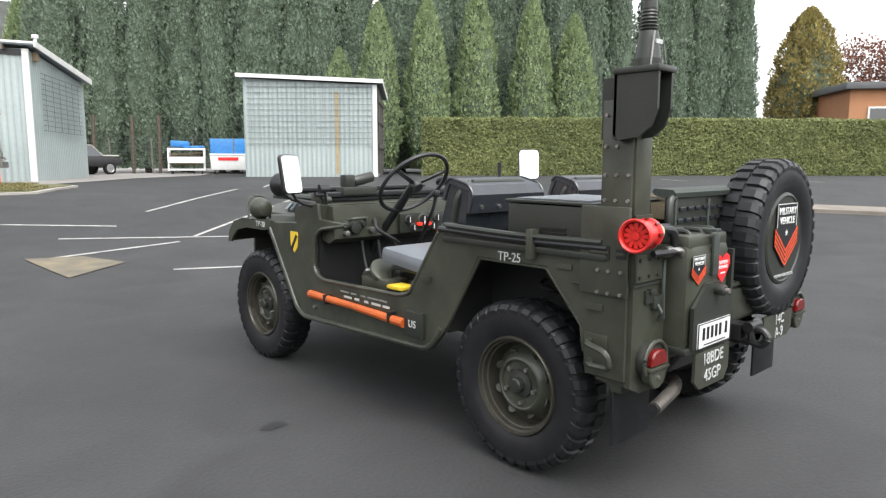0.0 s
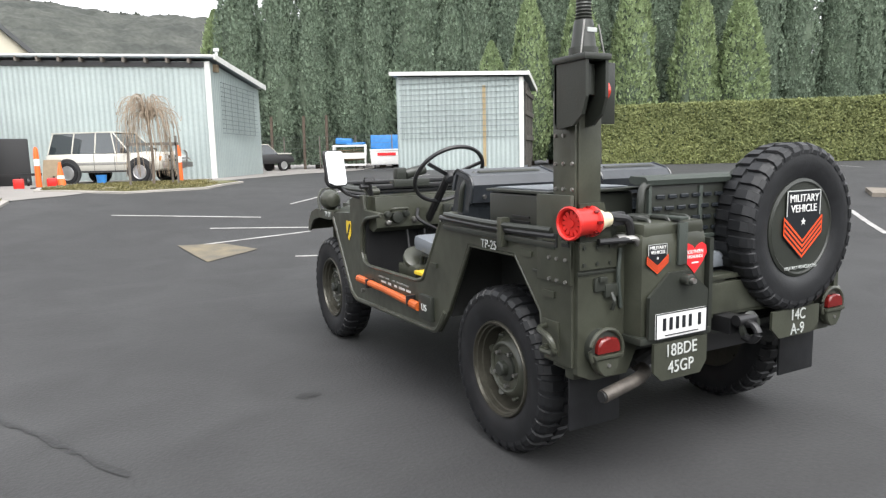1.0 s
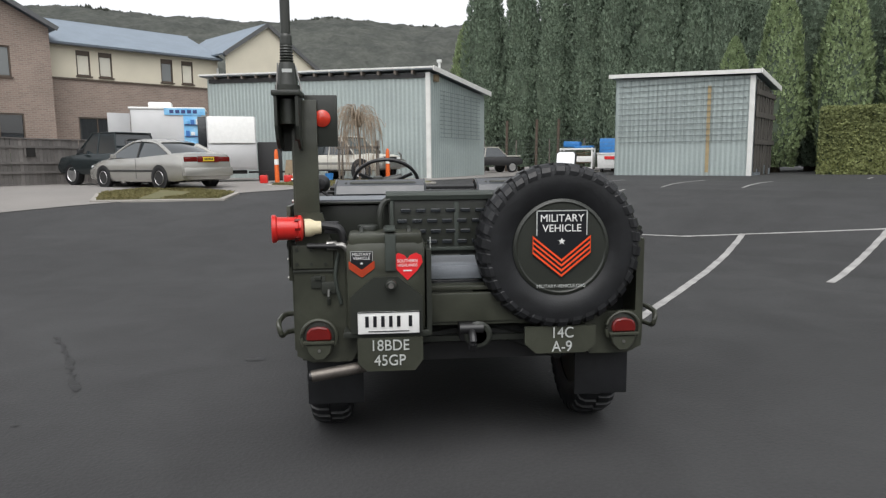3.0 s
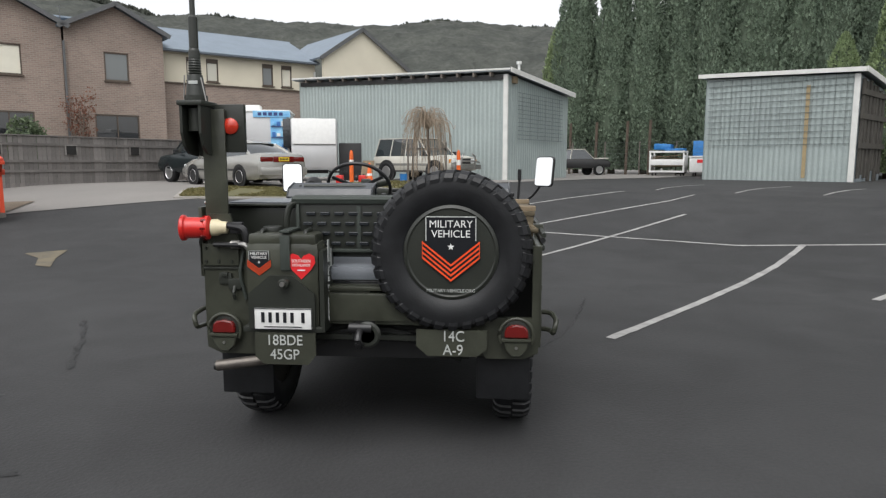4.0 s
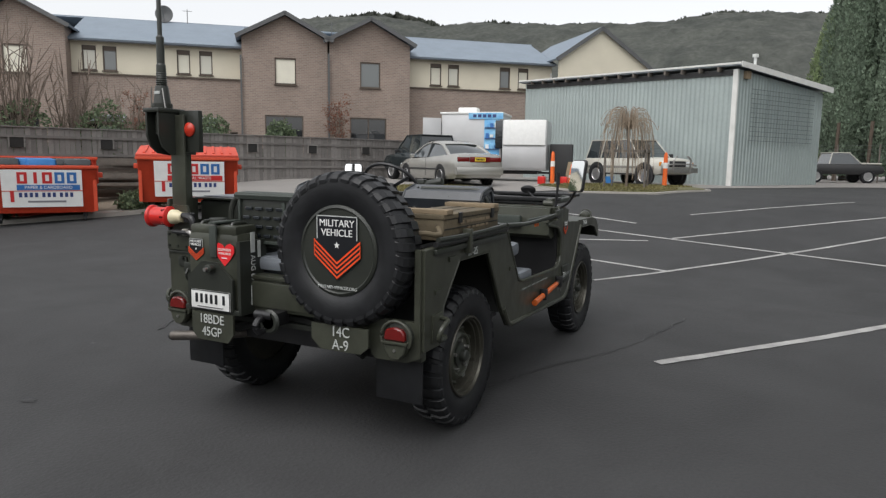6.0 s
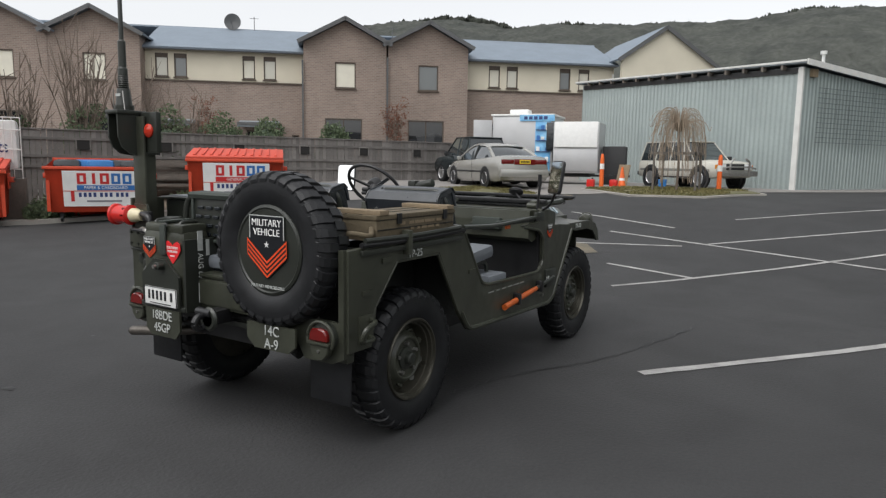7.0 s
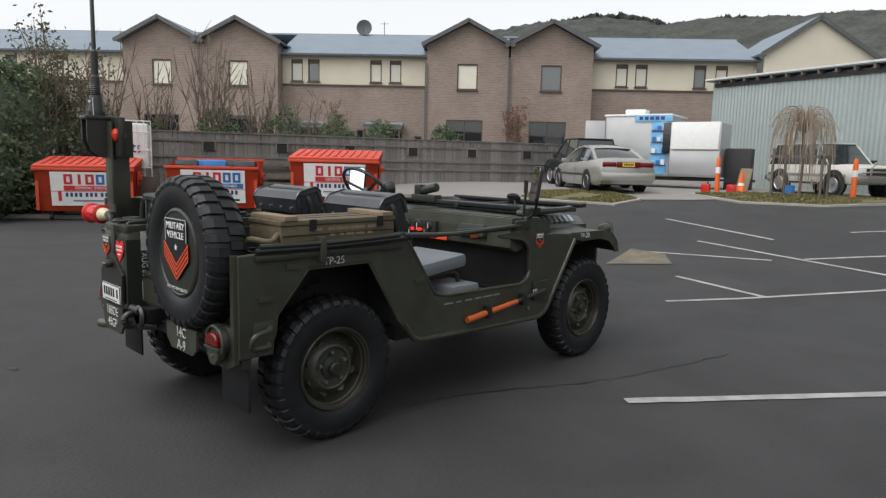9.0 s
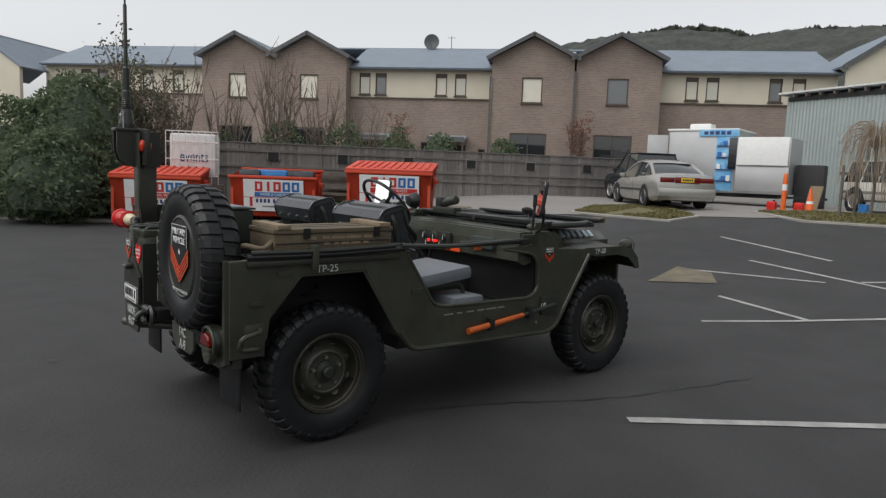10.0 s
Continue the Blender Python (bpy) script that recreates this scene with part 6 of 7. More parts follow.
# ---- skip bins ----
BINRED = mat("bin_red", (0.62, 0.068, 0.024), 0.45, scale=2.5, vary=0.2, bump=0.08, bscale=30)
BINLID = mat("bin_lid_red", (0.58, 0.072, 0.040), 0.65, scale=3, vary=0.15)
SIGNBLUE = mat("sign_blue", (0.035, 0.15, 0.42), 0.45, scale=20, vary=0.1)
SIGNNAVY = mat("sign_navy", (0.03, 0.05, 0.17), 0.45, scale=20, vary=0.1)
SIGNRED = mat("sign_red", (0.55, 0.03, 0.03), 0.45, scale=20, vary=0.1)
SIGNGREY = mat("sign_grey", (0.22, 0.22, 0.24), 0.5, scale=20, vary=0.1)
BLUEBAG = mat("blue_plastic", (0.03, 0.20, 0.52), 0.4, scale=5, vary=0.3)


def skip_bin(m, band, words, open_lid, label):
    t = thing("skip_bin", label, "bin", m, group="skip bins")
    w, d = 1.86, 1.25
    bm = bmesh.new()
    lo = [bm.verts.new(q) for q in ((-w * .46, -d * .40, .20), (w * .46, -d * .40, .20), (w * .46, d * .45, .20), (-w * .46, d * .45, .20))]
    hi = [bm.verts.new(q) for q in ((-w / 2, -d / 2, 1.06), (w / 2, -d / 2, 1.06), (w / 2, d / 2, 1.22), (-w / 2, d / 2, 1.22))]
    bm.faces.new(lo[::-1])
    for i in range(4):
        bm.faces.new((lo[i], lo[(i + 1) % 4], hi[(i + 1) % 4], hi[i]))
    bmesh.ops.solidify(bm, geom=list(bm.faces), thickness=.03)
    bmesh.ops.recalc_face_normals(bm, faces=bm.faces)
    body = part("body", bm, BINRED, t, smooth=0)
    part("rim", join(box(w + .06, .06, .06, (0, -d / 2, 1.06), .01), box(w + .06, .06, .06, (0, d / 2, 1.22), .01)), BINRED, t)
    if open_lid:
        part("lid", moved(box(w, .04, 1.0, (0, 0, .5), .01), Matrix.Translation((0, d / 2 + .03, 1.0)) @ Matrix.Rotation(radians(-170), 4, "X")), BINLID, t)
        for k in range(5):
            bag = box(.5, .45, .28, (-.6 + k * .3, .0 + .1 * (k % 2), 1.08), .10)
            part("rubbish", bag, BLUEBAG if k in (1, 2) else BLACK, t, "blue and black rubbish bags")
    else:
        lid = part("lid", moved(box(w + .04, d + .06, .06, (0, 0, 0), .02), Matrix.Translation((0, 0, 1.20)) @ Matrix.Rotation(radians(8), 4, "X")), BINLID, t, "ribbed red plastic lid")
        for k in range(11):
            part("lid_rib", moved(box(.05, d * .85, .03, (-.8 + k * .16, 0, .04), .008), Matrix.Translation((0, 0, 1.20)) @ Matrix.Rotation(radians(8), 4, "X")), BINLID, lid)
    for s in (-1, 1):
        part("lift_pocket", join(box(.10, .30, .10, (s * (w / 2 + .05), 0, .90), .01), box(.03, .34, .30, (s * (w / 2 + .01), 0, .88), .01)), BINRED, t)
        part("pocket_void", box(.102, .2, .05, (s * (w / 2 + .055), 0, .90)), BLACKMETAL, t, smooth=0)
        part("corner_rib", box(.06, .05, .82, (s * w * .475, -d * .452, .63), m=None), BINRED, t)
        for y in (-.35, .4):
            part("castor", join(cyl(.07, .05, (s * .7, y, .07), "X", 16), box(.08, .1, .1, (s * .7, y, .16))), BLACKMETAL, t)
    tilt = math.degrees(math.atan2(d * .1, .86))
    fm = Matrix.Translation((.02, -d * .455 - .03, .66)) @ Matrix.Rotation(radians(90 - 0), 4, "X") @ Matrix.Rotation(radians(tilt), 4, "X")
    sign = part("sign_board", box(1.30, .70, .012, (0, .0, 0), m=fm), WHITE, t, "white sign with a coloured band", smooth=0)
    part("sign_band", box(1.02, .10, .004, (.10, .02, .009), m=fm), band, sign, smooth=0)
    for k in range(5):
        u, tone = -.32 + k * .20, SIGNRED if k < 3 else SIGNBLUE
        if k == 1:
            part("logo_block", box(.055, .21, .004, (u + .01, .20, .009), m=fm), tone, sign, smooth=0)
            continue
        part("logo_block", join(*[box(.05, .21, .004, (u + e * .055, .20, .009), m=fm) for e in (-1, 1)], *[box(.11, .045, .005, (u, .20 + e * .0825, .009), m=fm) for e in (-1, 1)]), tone, sign, smooth=0)
    for k in range(10):
        part("dark_bar", box(.05, .085, .004, (-.36 + k * .085 + (.03 if k > 3 else 0) + (.03 if k > 6 else 0), -.12, .009), m=fm), SIGNNAVY, sign, smooth=0)
    part("dark_bar", box(.62, .035, .004, (.06, -.245, .009), m=fm), SIGNGREY, sign, smooth=0)
    part("sign_figure", box(.06, .2, .004, (-.49, -.15, .009), m=fm), SIGNRED, sign, smooth=0)
    part("sign_gap", box(1.30, .012, .004, (0, -.045, .009), m=fm), BINRED, sign, smooth=0)
    text_mesh(words, .085, fm @ Matrix.Translation((.10, .02, .013)), WHITE, sign, squeeze=.9)
    return t


skip_bin(stand(-8.75, 7.0, 46), SIGNRED, "GENERAL WASTE", False, "red steel skip bin with a closed ribbed lid")
skip_bin(stand(-10.6, 5.1, 54), SIGNBLUE, "PAPER & CARDBOARD", True, "red steel skip bin, open and heaped with rubbish")
skip_bin(stand(-12.1, 3.0, 60), SIGNRED, "GENERAL WASTE", False, "faded red steel skip bin with a scorched lid")

# ---- cars ----
SILVER = mat("silver_beige_paint", (0.455, 0.448, 0.418), 0.26, 0.6, scale=2, vary=0.08)
CARWHITE = mat("off_white_paint", (0.50, 0.485, 0.43), 0.35, 0.0, scale=2, vary=0.12)
CARDARK = mat("dark_green_paint", (0.022, 0.030, 0.032), 0.25, 0.3, scale=2, vary=0.15)
CARGLASS = glassmat("car_glass", (0.025, 0.032, 0.035))
ALLOY = mat("alloy", (0.50, 0.50, 0.50), 0.35, 0.8, scale=9, vary=0.15)
PLASTIC = mat("black_plastic", (0.025, 0.025, 0.026), 0.6, scale=9, vary=0.2)
AMBER = mat("amber_lens", (0.60, 0.22, 0.02), 0.2, scale=9, vary=0.1)
CLEARLENS = mat("clear_lens", (0.70, 0.72, 0.72), 0.15, scale=9, vary=0.1)


def car_wheel(parent, x, y, r, w=.2):
    wh = part("wheel", lathe([(r * .60, -w * .28), (r * .66, -w / 2), (r * .94, -w / 2), (r, -w * .32), (r, w * .32), (r * .94, w / 2), (r * .66, w / 2), (r * .60, w * .28)], 28, (x, y, r), "X"), RUBBER, parent)
    s = 1 if x > 0 else -1
    part("rim", lathe([(r * .66, s * w * .44), (r * .62, s * w * .52), (r * .54, s * w * .36), (r * .18, s * w * .44), (.01, s * w * .44)], 24, (x, y, r), "X"), ALLOY, wh, "silver wheel rim")
    for k in range(7):
        a0 = k * 2 * math.pi / 7
        part("rim_gap", box(.012, r * .10, r * .26, (x + s * w * .40, y + r * .38 * math.sin(a0), r + r * .38 * math.cos(a0)), .0, m=None), BLACKMETAL, wh, smooth=0)
    return wh


def car_body(name, sections, parent, material, label=""):
    """Loft along y: each section (y, half width low, half width high, z low, z belt, crown)."""
    bm, prev = bmesh.new(), None
    for y, w0, w1, z0, z1, crown in sections:
        pts = [(-w0 * .93, z0), (-w0, z0 + .12), (-w0 * 1.005, z0 + (z1 - z0) * .55), (-w1, z1 - .05), (-w1 * .92, z1), (-w1 * .45, z1 + crown), (w1 * .45, z1 + crown), (w1 * .92, z1), (w1, z1 - .05), (w0 * 1.005, z0 + (z1 - z0) * .55), (w0, z0 + .12), (w0 * .93, z0)]
        ring = [bm.verts.new((u, y, v)) for u, v in pts]
        if prev:
            for i in range(len(pts)):
                j = (i + 1) % len(pts)
                bm.faces.new((prev[i], prev[j], ring[j], ring[i]))
        else:
            bm.faces.new(ring)
        prev = ring
    bm.faces.new(prev[::-1])
    bmesh.ops.recalc_face_normals(bm, faces=bm.faces)
    return part(name, bm, material, parent, label, smooth=50)


def cabin(parent, pts, w_low, w_high, material, pillars, z0):
    """A glasshouse: glass body with a painted roof and pillars. pts: (y, z) along base-rear, roof-rear, roof-front, base-front."""
    (y0, b0), (y1, t1), (y2, t2), (y3, b3) = pts
    bm = bmesh.new()
    q = [bm.verts.new(c) for c in ((-w_low, y0, b0), (w_low, y0, b0), (w_high, y1, t1), (-w_high, y1, t1), (-w_high, y2, t2), (w_high, y2, t2), (w_low, y3, b3), (-w_low, y3, b3))]
    for f in ((0, 1, 2, 3), (3, 2, 5, 4), (4, 5, 6, 7), (0, 3, 4, 7), (1, 6, 5, 2), (0, 7, 6, 1)):
        bm.faces.new([q[k] for k in f])
    bmesh.ops.recalc_face_normals(bm, faces=bm.faces)
    g = part("window_glass", bm, CARGLASS, parent, "dark tinted glass", smooth=0)
    part("roof", moved(box(2 * w_high + .03, abs(y2 - y1) + .10, .05, (0, (y1 + y2) / 2, (t1 + t2) / 2 + .02), .02), Matrix()), material, parent)
    for s in (-1, 1):
        for (ya, za, yb, zb) in pillars:
            part("pillar", tube([(s * (w_low + .005), ya, za), (s * (w_high + .005), yb, zb)], .025, 8, 0), material, parent)
    return g


def rounded_cabin(parent, profile, w_belt, z_belt, material, first, last):
    """A curved glasshouse: glass loft, painted roof over its middle, rails and door posts. profile: (y, z, half width)."""
    bm, prev = bmesh.new(), None
    for y, z, w in profile:
        k = min(1, (z - z_belt) / .5)
        ring = [bm.verts.new(c) for c in ((-w_belt, y, min(z_belt, z - .02)), (-w - .04 * (1 - k), y, z - .05), (-w * .85, y, z - .008), (0, y, z + .01), (w * .85, y, z - .008), (w + .04 * (1 - k), y, z - .05), (w_belt, y, min(z_belt, z - .02)))]
        if prev:
            for i in range(6):
                bm.faces.new((prev[i], prev[i + 1], ring[i + 1], ring[i]))
        prev = ring
    bmesh.ops.recalc_face_normals(bm, faces=bm.faces)
    part("window_glass", bm, CARGLASS, parent, "dark tinted glass", smooth=40)
    bm, prev = bmesh.new(), None
    for y, z, w in profile[first:last + 1]:
        ring = [bm.verts.new(c) for c in ((-w - .02, y, z - .06), (-w * .86, y, z + .006), (0, y, z + .024), (w * .86, y, z + .006), (w + .02, y, z - .06))]
        if prev:
            for i in range(4):
                bm.faces.new((prev[i], ring[i], ring[i + 1], prev[i + 1]))
        prev = ring
    bmesh.ops.recalc_face_normals(bm, faces=bm.faces)
    bmesh.ops.solidify(bm, geom=list(bm.faces), thickness=-.012)
    part("roof", bm, material, parent, smooth=50)
    for s in (-1, 1):
        part("rear_pillar", tube([(s * (w + .005), y, z - .035) for y, z, w in profile[:first + 1]], .055, 8), material, parent)
        part("front_pillar", tube([(s * (w + .005), y, z - .035) for y, z, w in profile[last:]], .032, 8), material, parent)
        part("door_post", tube([(s * (w_belt + .01), -.28, z_belt), (s * .62, -.22, 1.40)], .026, 8, 0), PLASTIC, parent)


def sedan(m):
    t = thing("sedan_car", "silver-beige four-door sedan parked on the concrete", "car", m)
    car_body("body", [(-2.40, .74, .70, .38, .86, .0), (-2.34, .86, .80, .26, .98, .02), (-2.1, .90, .84, .22, 1.02, .03), (-1.3, .91, .85, .20, .98, .02), (0, .91, .86, .19, .92, .0), (1.0, .91, .85, .20, .90, .03), (1.7, .90, .80, .22, .84, .06), (2.25, .84, .72, .26, .72, .05), (2.42, .70, .60, .34, .62, .02)], t, SILVER)
    rounded_cabin(t, ((-1.82, .98, .78), (-1.50, 1.15, .72), (-1.10, 1.33, .64), (-.70, 1.41, .60), (-.20, 1.44, .60), (.15, 1.42, .61), (.50, 1.30, .66), (.85, 1.11, .74), (1.20, .91, .80)), .83, .90, SILVER, 2, 5)
    for s in (-1, 1):
        for y in (-1.38, 1.40):
            car_wheel(t, s * .83, y, .315)
            part("wheel_arch", lathe([(.335, 0), (.365, .0), (.365, .02), (.335, .02)], 28, (s * .915 - .01, y, .33), "X"), PLASTIC, t)
        part("tail_lamp", box(.42, .10, .15, (s * .58, -2.36, .84), .03), REDLENS, t, "red tail lamp")
        part("headlamp", box(.40, .12, .14, (s * .52, 2.30, .62), .03), CLEARLENS, t)
        part("side_mirror", box(.16, .10, .12, (s * .96, .75, .96), .03), SILVER, t)
        part("door_seam", box(.006, .012, .62, (s * .915, -.28, .60)), PLASTIC, t, smooth=0)
        part("side_strip", box(.012, 3.2, .05, (s * .918, 0, .52), .004), PLASTIC, t)
    part("bumper", box(1.70, .14, .26, (0, -2.40, .48), .05), SILVER, t)
    part("plate_panel", box(.74, .02, .17, (0, -2.415, .84), .01), REDLENS, t)
    pl = part("number_plate", box(.38, .012, .12, (0, -2.43, .845)), YELLOW, t, "yellow number plate with dark bars", smooth=0)
    for k in range(6):
        part("dark_bar", box(.035, .004, .06, (-.13 + k * .052, -2.438, .845)), DECAL_BK, pl, smooth=0)
    return t


sedan(stand(-5.61, 12.58, 53, 0.74))


def wagon(m):
    t = thing("off_road_wagon", "dusty off-white four-wheel-drive wagon with a bull bar", "car", m)
    car_body("body", [(-2.30, .86, .84, .50, 1.06, .0), (-2.22, .92, .88, .42, 1.10, .0), (-1.2, .93, .89, .40, 1.10, .0), (.9, .93, .89, .40, 1.08, .0), (1.3, .92, .87, .42, 1.08, .04), (2.05, .90, .82, .46, 1.04, .04), (2.20, .86, .78, .50, .98, .02)], t, CARWHITE)
    cabin(t, [(-2.22, 1.08), (-2.05, 1.80), (.30, 1.82), (1.0, 1.08)], .86, .70, CARWHITE, ((-2.2, 1.08, -2.05, 1.8), (-1.25, 1.08, -1.2, 1.8), (-.35, 1.08, -.35, 1.8), (.45, 1.08, .25, 1.81), (1.0, 1.08, .32, 1.81)), 1.1)
    for s in (-1, 1):
        for y in (-1.40, 1.40):
            car_wheel(t, s * .86, y, .40, .26)
            part("wheel_flare", lathe([(.42, 0), (.50, .02), (.50, .06), (.42, .06)], 24, (s * .90, y, .42), "X"), PLASTIC, t)
        part("side_strip", box(.012, 4.0, .10, (s * .935, -.1, .72), .004), SILVER, t)
        part("headlamp", box(.34, .06, .20, (s * .62, 2.20, .86), .02), CLEARLENS, t)
        part("indicator", box(.10, .06, .16, (s * .84, 2.15, .86), .02), AMBER, t)
        part("side_mirror", box(.20, .10, .18, (s * 1.02, .85, 1.18), .03), PLASTIC, t)
        part("side_step", box(.12, 2.0, .06, (s * .92, 0, .44), .02), PLASTIC, t)
        for y in (-.35, .45):
            part("door_seam", box(.006, .015, .64, (s * .940, y, .78)), PLASTIC, t, smooth=0)
    part("grille", box(.84, .05, .22, (0, 2.21, .86), .01), PLASTIC, t)
    part("bumper", box(1.80, .18, .20, (0, 2.34, .62), .03), STEEL, t)
    for s in (-.45, .45):
        part("bull_bar", tube([(s, 2.42, .55), (s, 2.45, 1.05), (s * .6, 2.42, 1.16)], .035), STEEL, t)
    part("bull_bar", tube([(-.85, 2.36, .80), (-.5, 2.46, .86), (.5, 2.46, .86), (.85, 2.36, .80)], .03), STEEL, t)
    part("bumper", box(1.7, .14, .16, (0, -2.34, .56), .03), PLASTIC, t)
    return t


wagon(stand(-1.45, 16.2, -126, .67))


def ute(m):
    t = thing("utility_truck", "dark pickup truck with a covered tray parked nose to the fence", "car", m)
    car_body("body", [(-2.5, .86, .84, .45, 1.05, .0), (-2.4, .90, .88, .40, 1.08, .0), (.9, .91, .88, .38, 1.06, .0), (1.4, .90, .86, .40, 1.04, .05), (2.2, .86, .78, .42, .96, .05), (2.45, .74, .66, .48, .80, .02)], t, CARDARK)
    cabin(t, [(-.75, 1.05), (-.55, 1.70), (.55, 1.72), (1.25, 1.04)], .82, .68, CARDARK, ((-.75, 1.05, -.55, 1.7), (.2, 1.05, .2, 1.71), (1.25, 1.04, .55, 1.72)), 1.05)
    part("tray_cover", box(1.6, 1.6, .05, (0, -1.6, 1.10), .02), PLASTIC, t)
    part("sports_bar", tube([(-.8, -1.5, 1.08), (-.72, -1.0, 1.5), (.72, -1.0, 1.5), (.8, -1.5, 1.08)], .04), PLASTIC, t)
    for s in (-1, 1):
        for y in (-1.45, 1.5):
            car_wheel(t, s * .78, y, .37, .24)
        part("tail_lamp", box(.12, .06, .32, (s * .80, -2.48, .88), .02), REDLENS, t)
        part("side_mirror", box(.18, .10, .14, (s * .98, .85, 1.14), .03), PLASTIC, t)
    return t


ute(stand(-6.95, 14.2, 58, .74))
JE = thing("pickup", "old dark pickup with a white bonnet behind the shed", "car", stand(3.9, 24.8, -70, .72))
car_body("body", [(-1.9, .78, .76, .45, .92, .0), (.6, .80, .76, .42, .95, .0), (1.7, .78, .70, .45, .90, .03), (1.95, .70, .64, .5, .8, .0)], JE, PLASTIC)
part("bonnet", box(1.36, 1.15, .07, (0, 1.25, .965), .03), CARWHITE, JE, "faded white bonnet")
cabin(JE, [(-.6, .93), (-.45, 1.45), (.35, 1.46), (.9, .94)], .72, .6, CARWHITE, ((-.6, .93, -.45, 1.45), (.9, .94, .35, 1.46)), .9)
for s in (-1, 1):
    for y in (-1.2, 1.2):
        car_wheel(JE, s * .7, y, .33)
part("grille", box(1.2, .05, .2, (0, 1.94, .68)), PLASTIC, JE)

# ---- food trailer ----
ALUSHEET = mat("brushed_aluminium", (0.52, 0.52, 0.52), 0.42, 0.55, scale=1.5, vary=0.14, bump=0.04)
ICEBLUE = mat("ice_blue_print", (0.05, 0.30, 0.62), 0.35, scale=3, vary=0.5, col2=(0.35, 0.62, 0.80))
TR = thing("food_trailer", "white and silver food trailer with an open hatch and blue print", "trailer", stand(-4.35, 16.0, 12, .74))
part("body", join(box(2.5, 2.2, 2.25, (-2.6, .9, 1.55), .05)), ALUSHEET, TR)
part("roof_rim", box(2.6, 2.3, .08, (-2.6, .9, 2.70), .03), WHITE, TR)
part("roof_vent", join(box(.8, .6, .22, (-2.9, .7, 2.86), .06)), WHITE, TR)
part("blue_doorway", box(.62, .03, 2.0, (-1.75, -.22, 1.5), .01), ICEBLUE, TR, "doorway covered in ice-blue print")
for k in range(4):
    part("shelf", box(.56, .06, .03, (-1.75, -.255, .85 + k * .42)), SIGNNAVY, TR, smooth=0)
    for q in range(3):
        part("display_box", box(.13, .05, .12 + .05 * ((k + q) % 3), (-1.93 + q * .18, -.26, .95 + k * .42), .01), (ICEBLUE, SIGNBLUE, WHITE)[(k * 2 + q) % 3], TR, smooth=0)
part("door", moved(box(.75, .05, 1.9, (-.38, 0, 0), .01), Matrix.Translation((-3.85, -.22, 1.55)) @ Matrix.Rotation(radians(25), 4, "Z")), ALUSHEET, TR, "open grey door")
part("header_sign", box(1.4, .04, .24, (-2.0, -.24, 2.58)), ICEBLUE, TR, smooth=0)
for k in range(5):
    part("pale_bar", box(.14, .01, .12, (-2.45 + k * .2, -.265, 2.58)), SIGNNAVY, TR, smooth=0)
annex = part("annex", box(1.75, 1.9, 1.95, (-.40, .45, 1.42), .04), ALUSHEET, TR, "square aluminium annex")
part("awning_panel", moved(box(1.66, .06, .98, (0, 0, 0), .03), Matrix.Translation((-.40, -.55, 1.92)) @ Matrix.Rotation(radians(-4), 4, "X")), WHITE, annex, "bulged white hatch panel")
part("dark_hatch", box(.5, .04, 1.1, (-1.33, -.36, 1.85), .01), BLACK, annex)
part("lower_panel", box(1.7, .04, .85, (-.40, -.515, .95), .01), ALUSHEET, annex)
part("grey_cover", box(.9, .6, 1.5, (.98, .5, .75), .05), PLASTIC, TR, "dark grey covered unit")
part("chassis", join(box(4.2, 1.6, .12, (-2.0, .7, .36), .02), box(1.5, .08, .08, (.9, -.2, .36))), BLACKMETAL, TR)
for x in (-2.9, -2.2):
    car_wheel(TR, x, -.15, .3, .2)
part("jockey_wheel", cyl(.13, .06, (1.2, -.5, .13), "X", 14), BLACKMETAL, TR)

# ---- cones and bollards ----
ORANGE = mat("safety_orange", (0.80, 0.14, 0.02), 0.5, scale=8, vary=0.15)


def cone(m, h, label):
    t = thing("traffic_cone", label, "cone", m, group="traffic cones")
    part("base", box(.34, .34, .04, (0, 0, .02), .01), PLASTIC, t)
    part("cone", lathe([(.14, .04), (.13, .06), (.03, h), (.01, h)], 20), ORANGE, t)
    part("stripe", lathe([(.102, h * .36), (.074, h * .58), (.01, h * .58)], 20), WHITE, t)


def bollard(m, label):
    t = thing("bollard", label, "bollard", m, group="safety bollards")
    part("foot", box(.40, .40, .05, (0, 0, .025), .02), PLASTIC, t)
    part("post", lathe([(.075, .05), (.065, .9), (.055, 1.05), (.03, 1.12), (.01, 1.12)], 18), ORANGE, t)
    part("stripe", lathe([(.073, .62), (.071, .80), (.01, .80)], 18), WHITE, t)


cone(stand(-2.69, 14.05, 0, .74), .72, "orange traffic cone with a white band")
bollard(stand(-3.08, 13.64, 0, .76), "tall orange bollard with a white band")
bollard(stand(-0.33, 13.8, 0, .76), "tall orange bollard with a white band")
for x, y in ((-3.45, 13.9), (-2.85, 13.9)):
    b = thing("fuel_can", "small red plastic can on the concrete", "can", stand(x, y, 0, .76))
    part("body", box(.26, .18, .28, (0, 0, .14), .04), RED, b)
    part("cap", cyl(.03, .05, (.05, 0, .30), "Z", 10), BLACKMETAL, b)
bd = thing("plywood_board", "brown plywood board leaning by the trailer", "board", stand(-2.9, 14.6, -25, .76))
part("board", moved(box(.5, .02, .8, (0, 0, .4)), Matrix.Rotation(radians(-14), 4, "X")), CRATE_LT, bd)
bk = thing("bucket", "blue plastic bucket under the wagon's side", "bucket", stand(-1.9, 14.9, 0, .76))
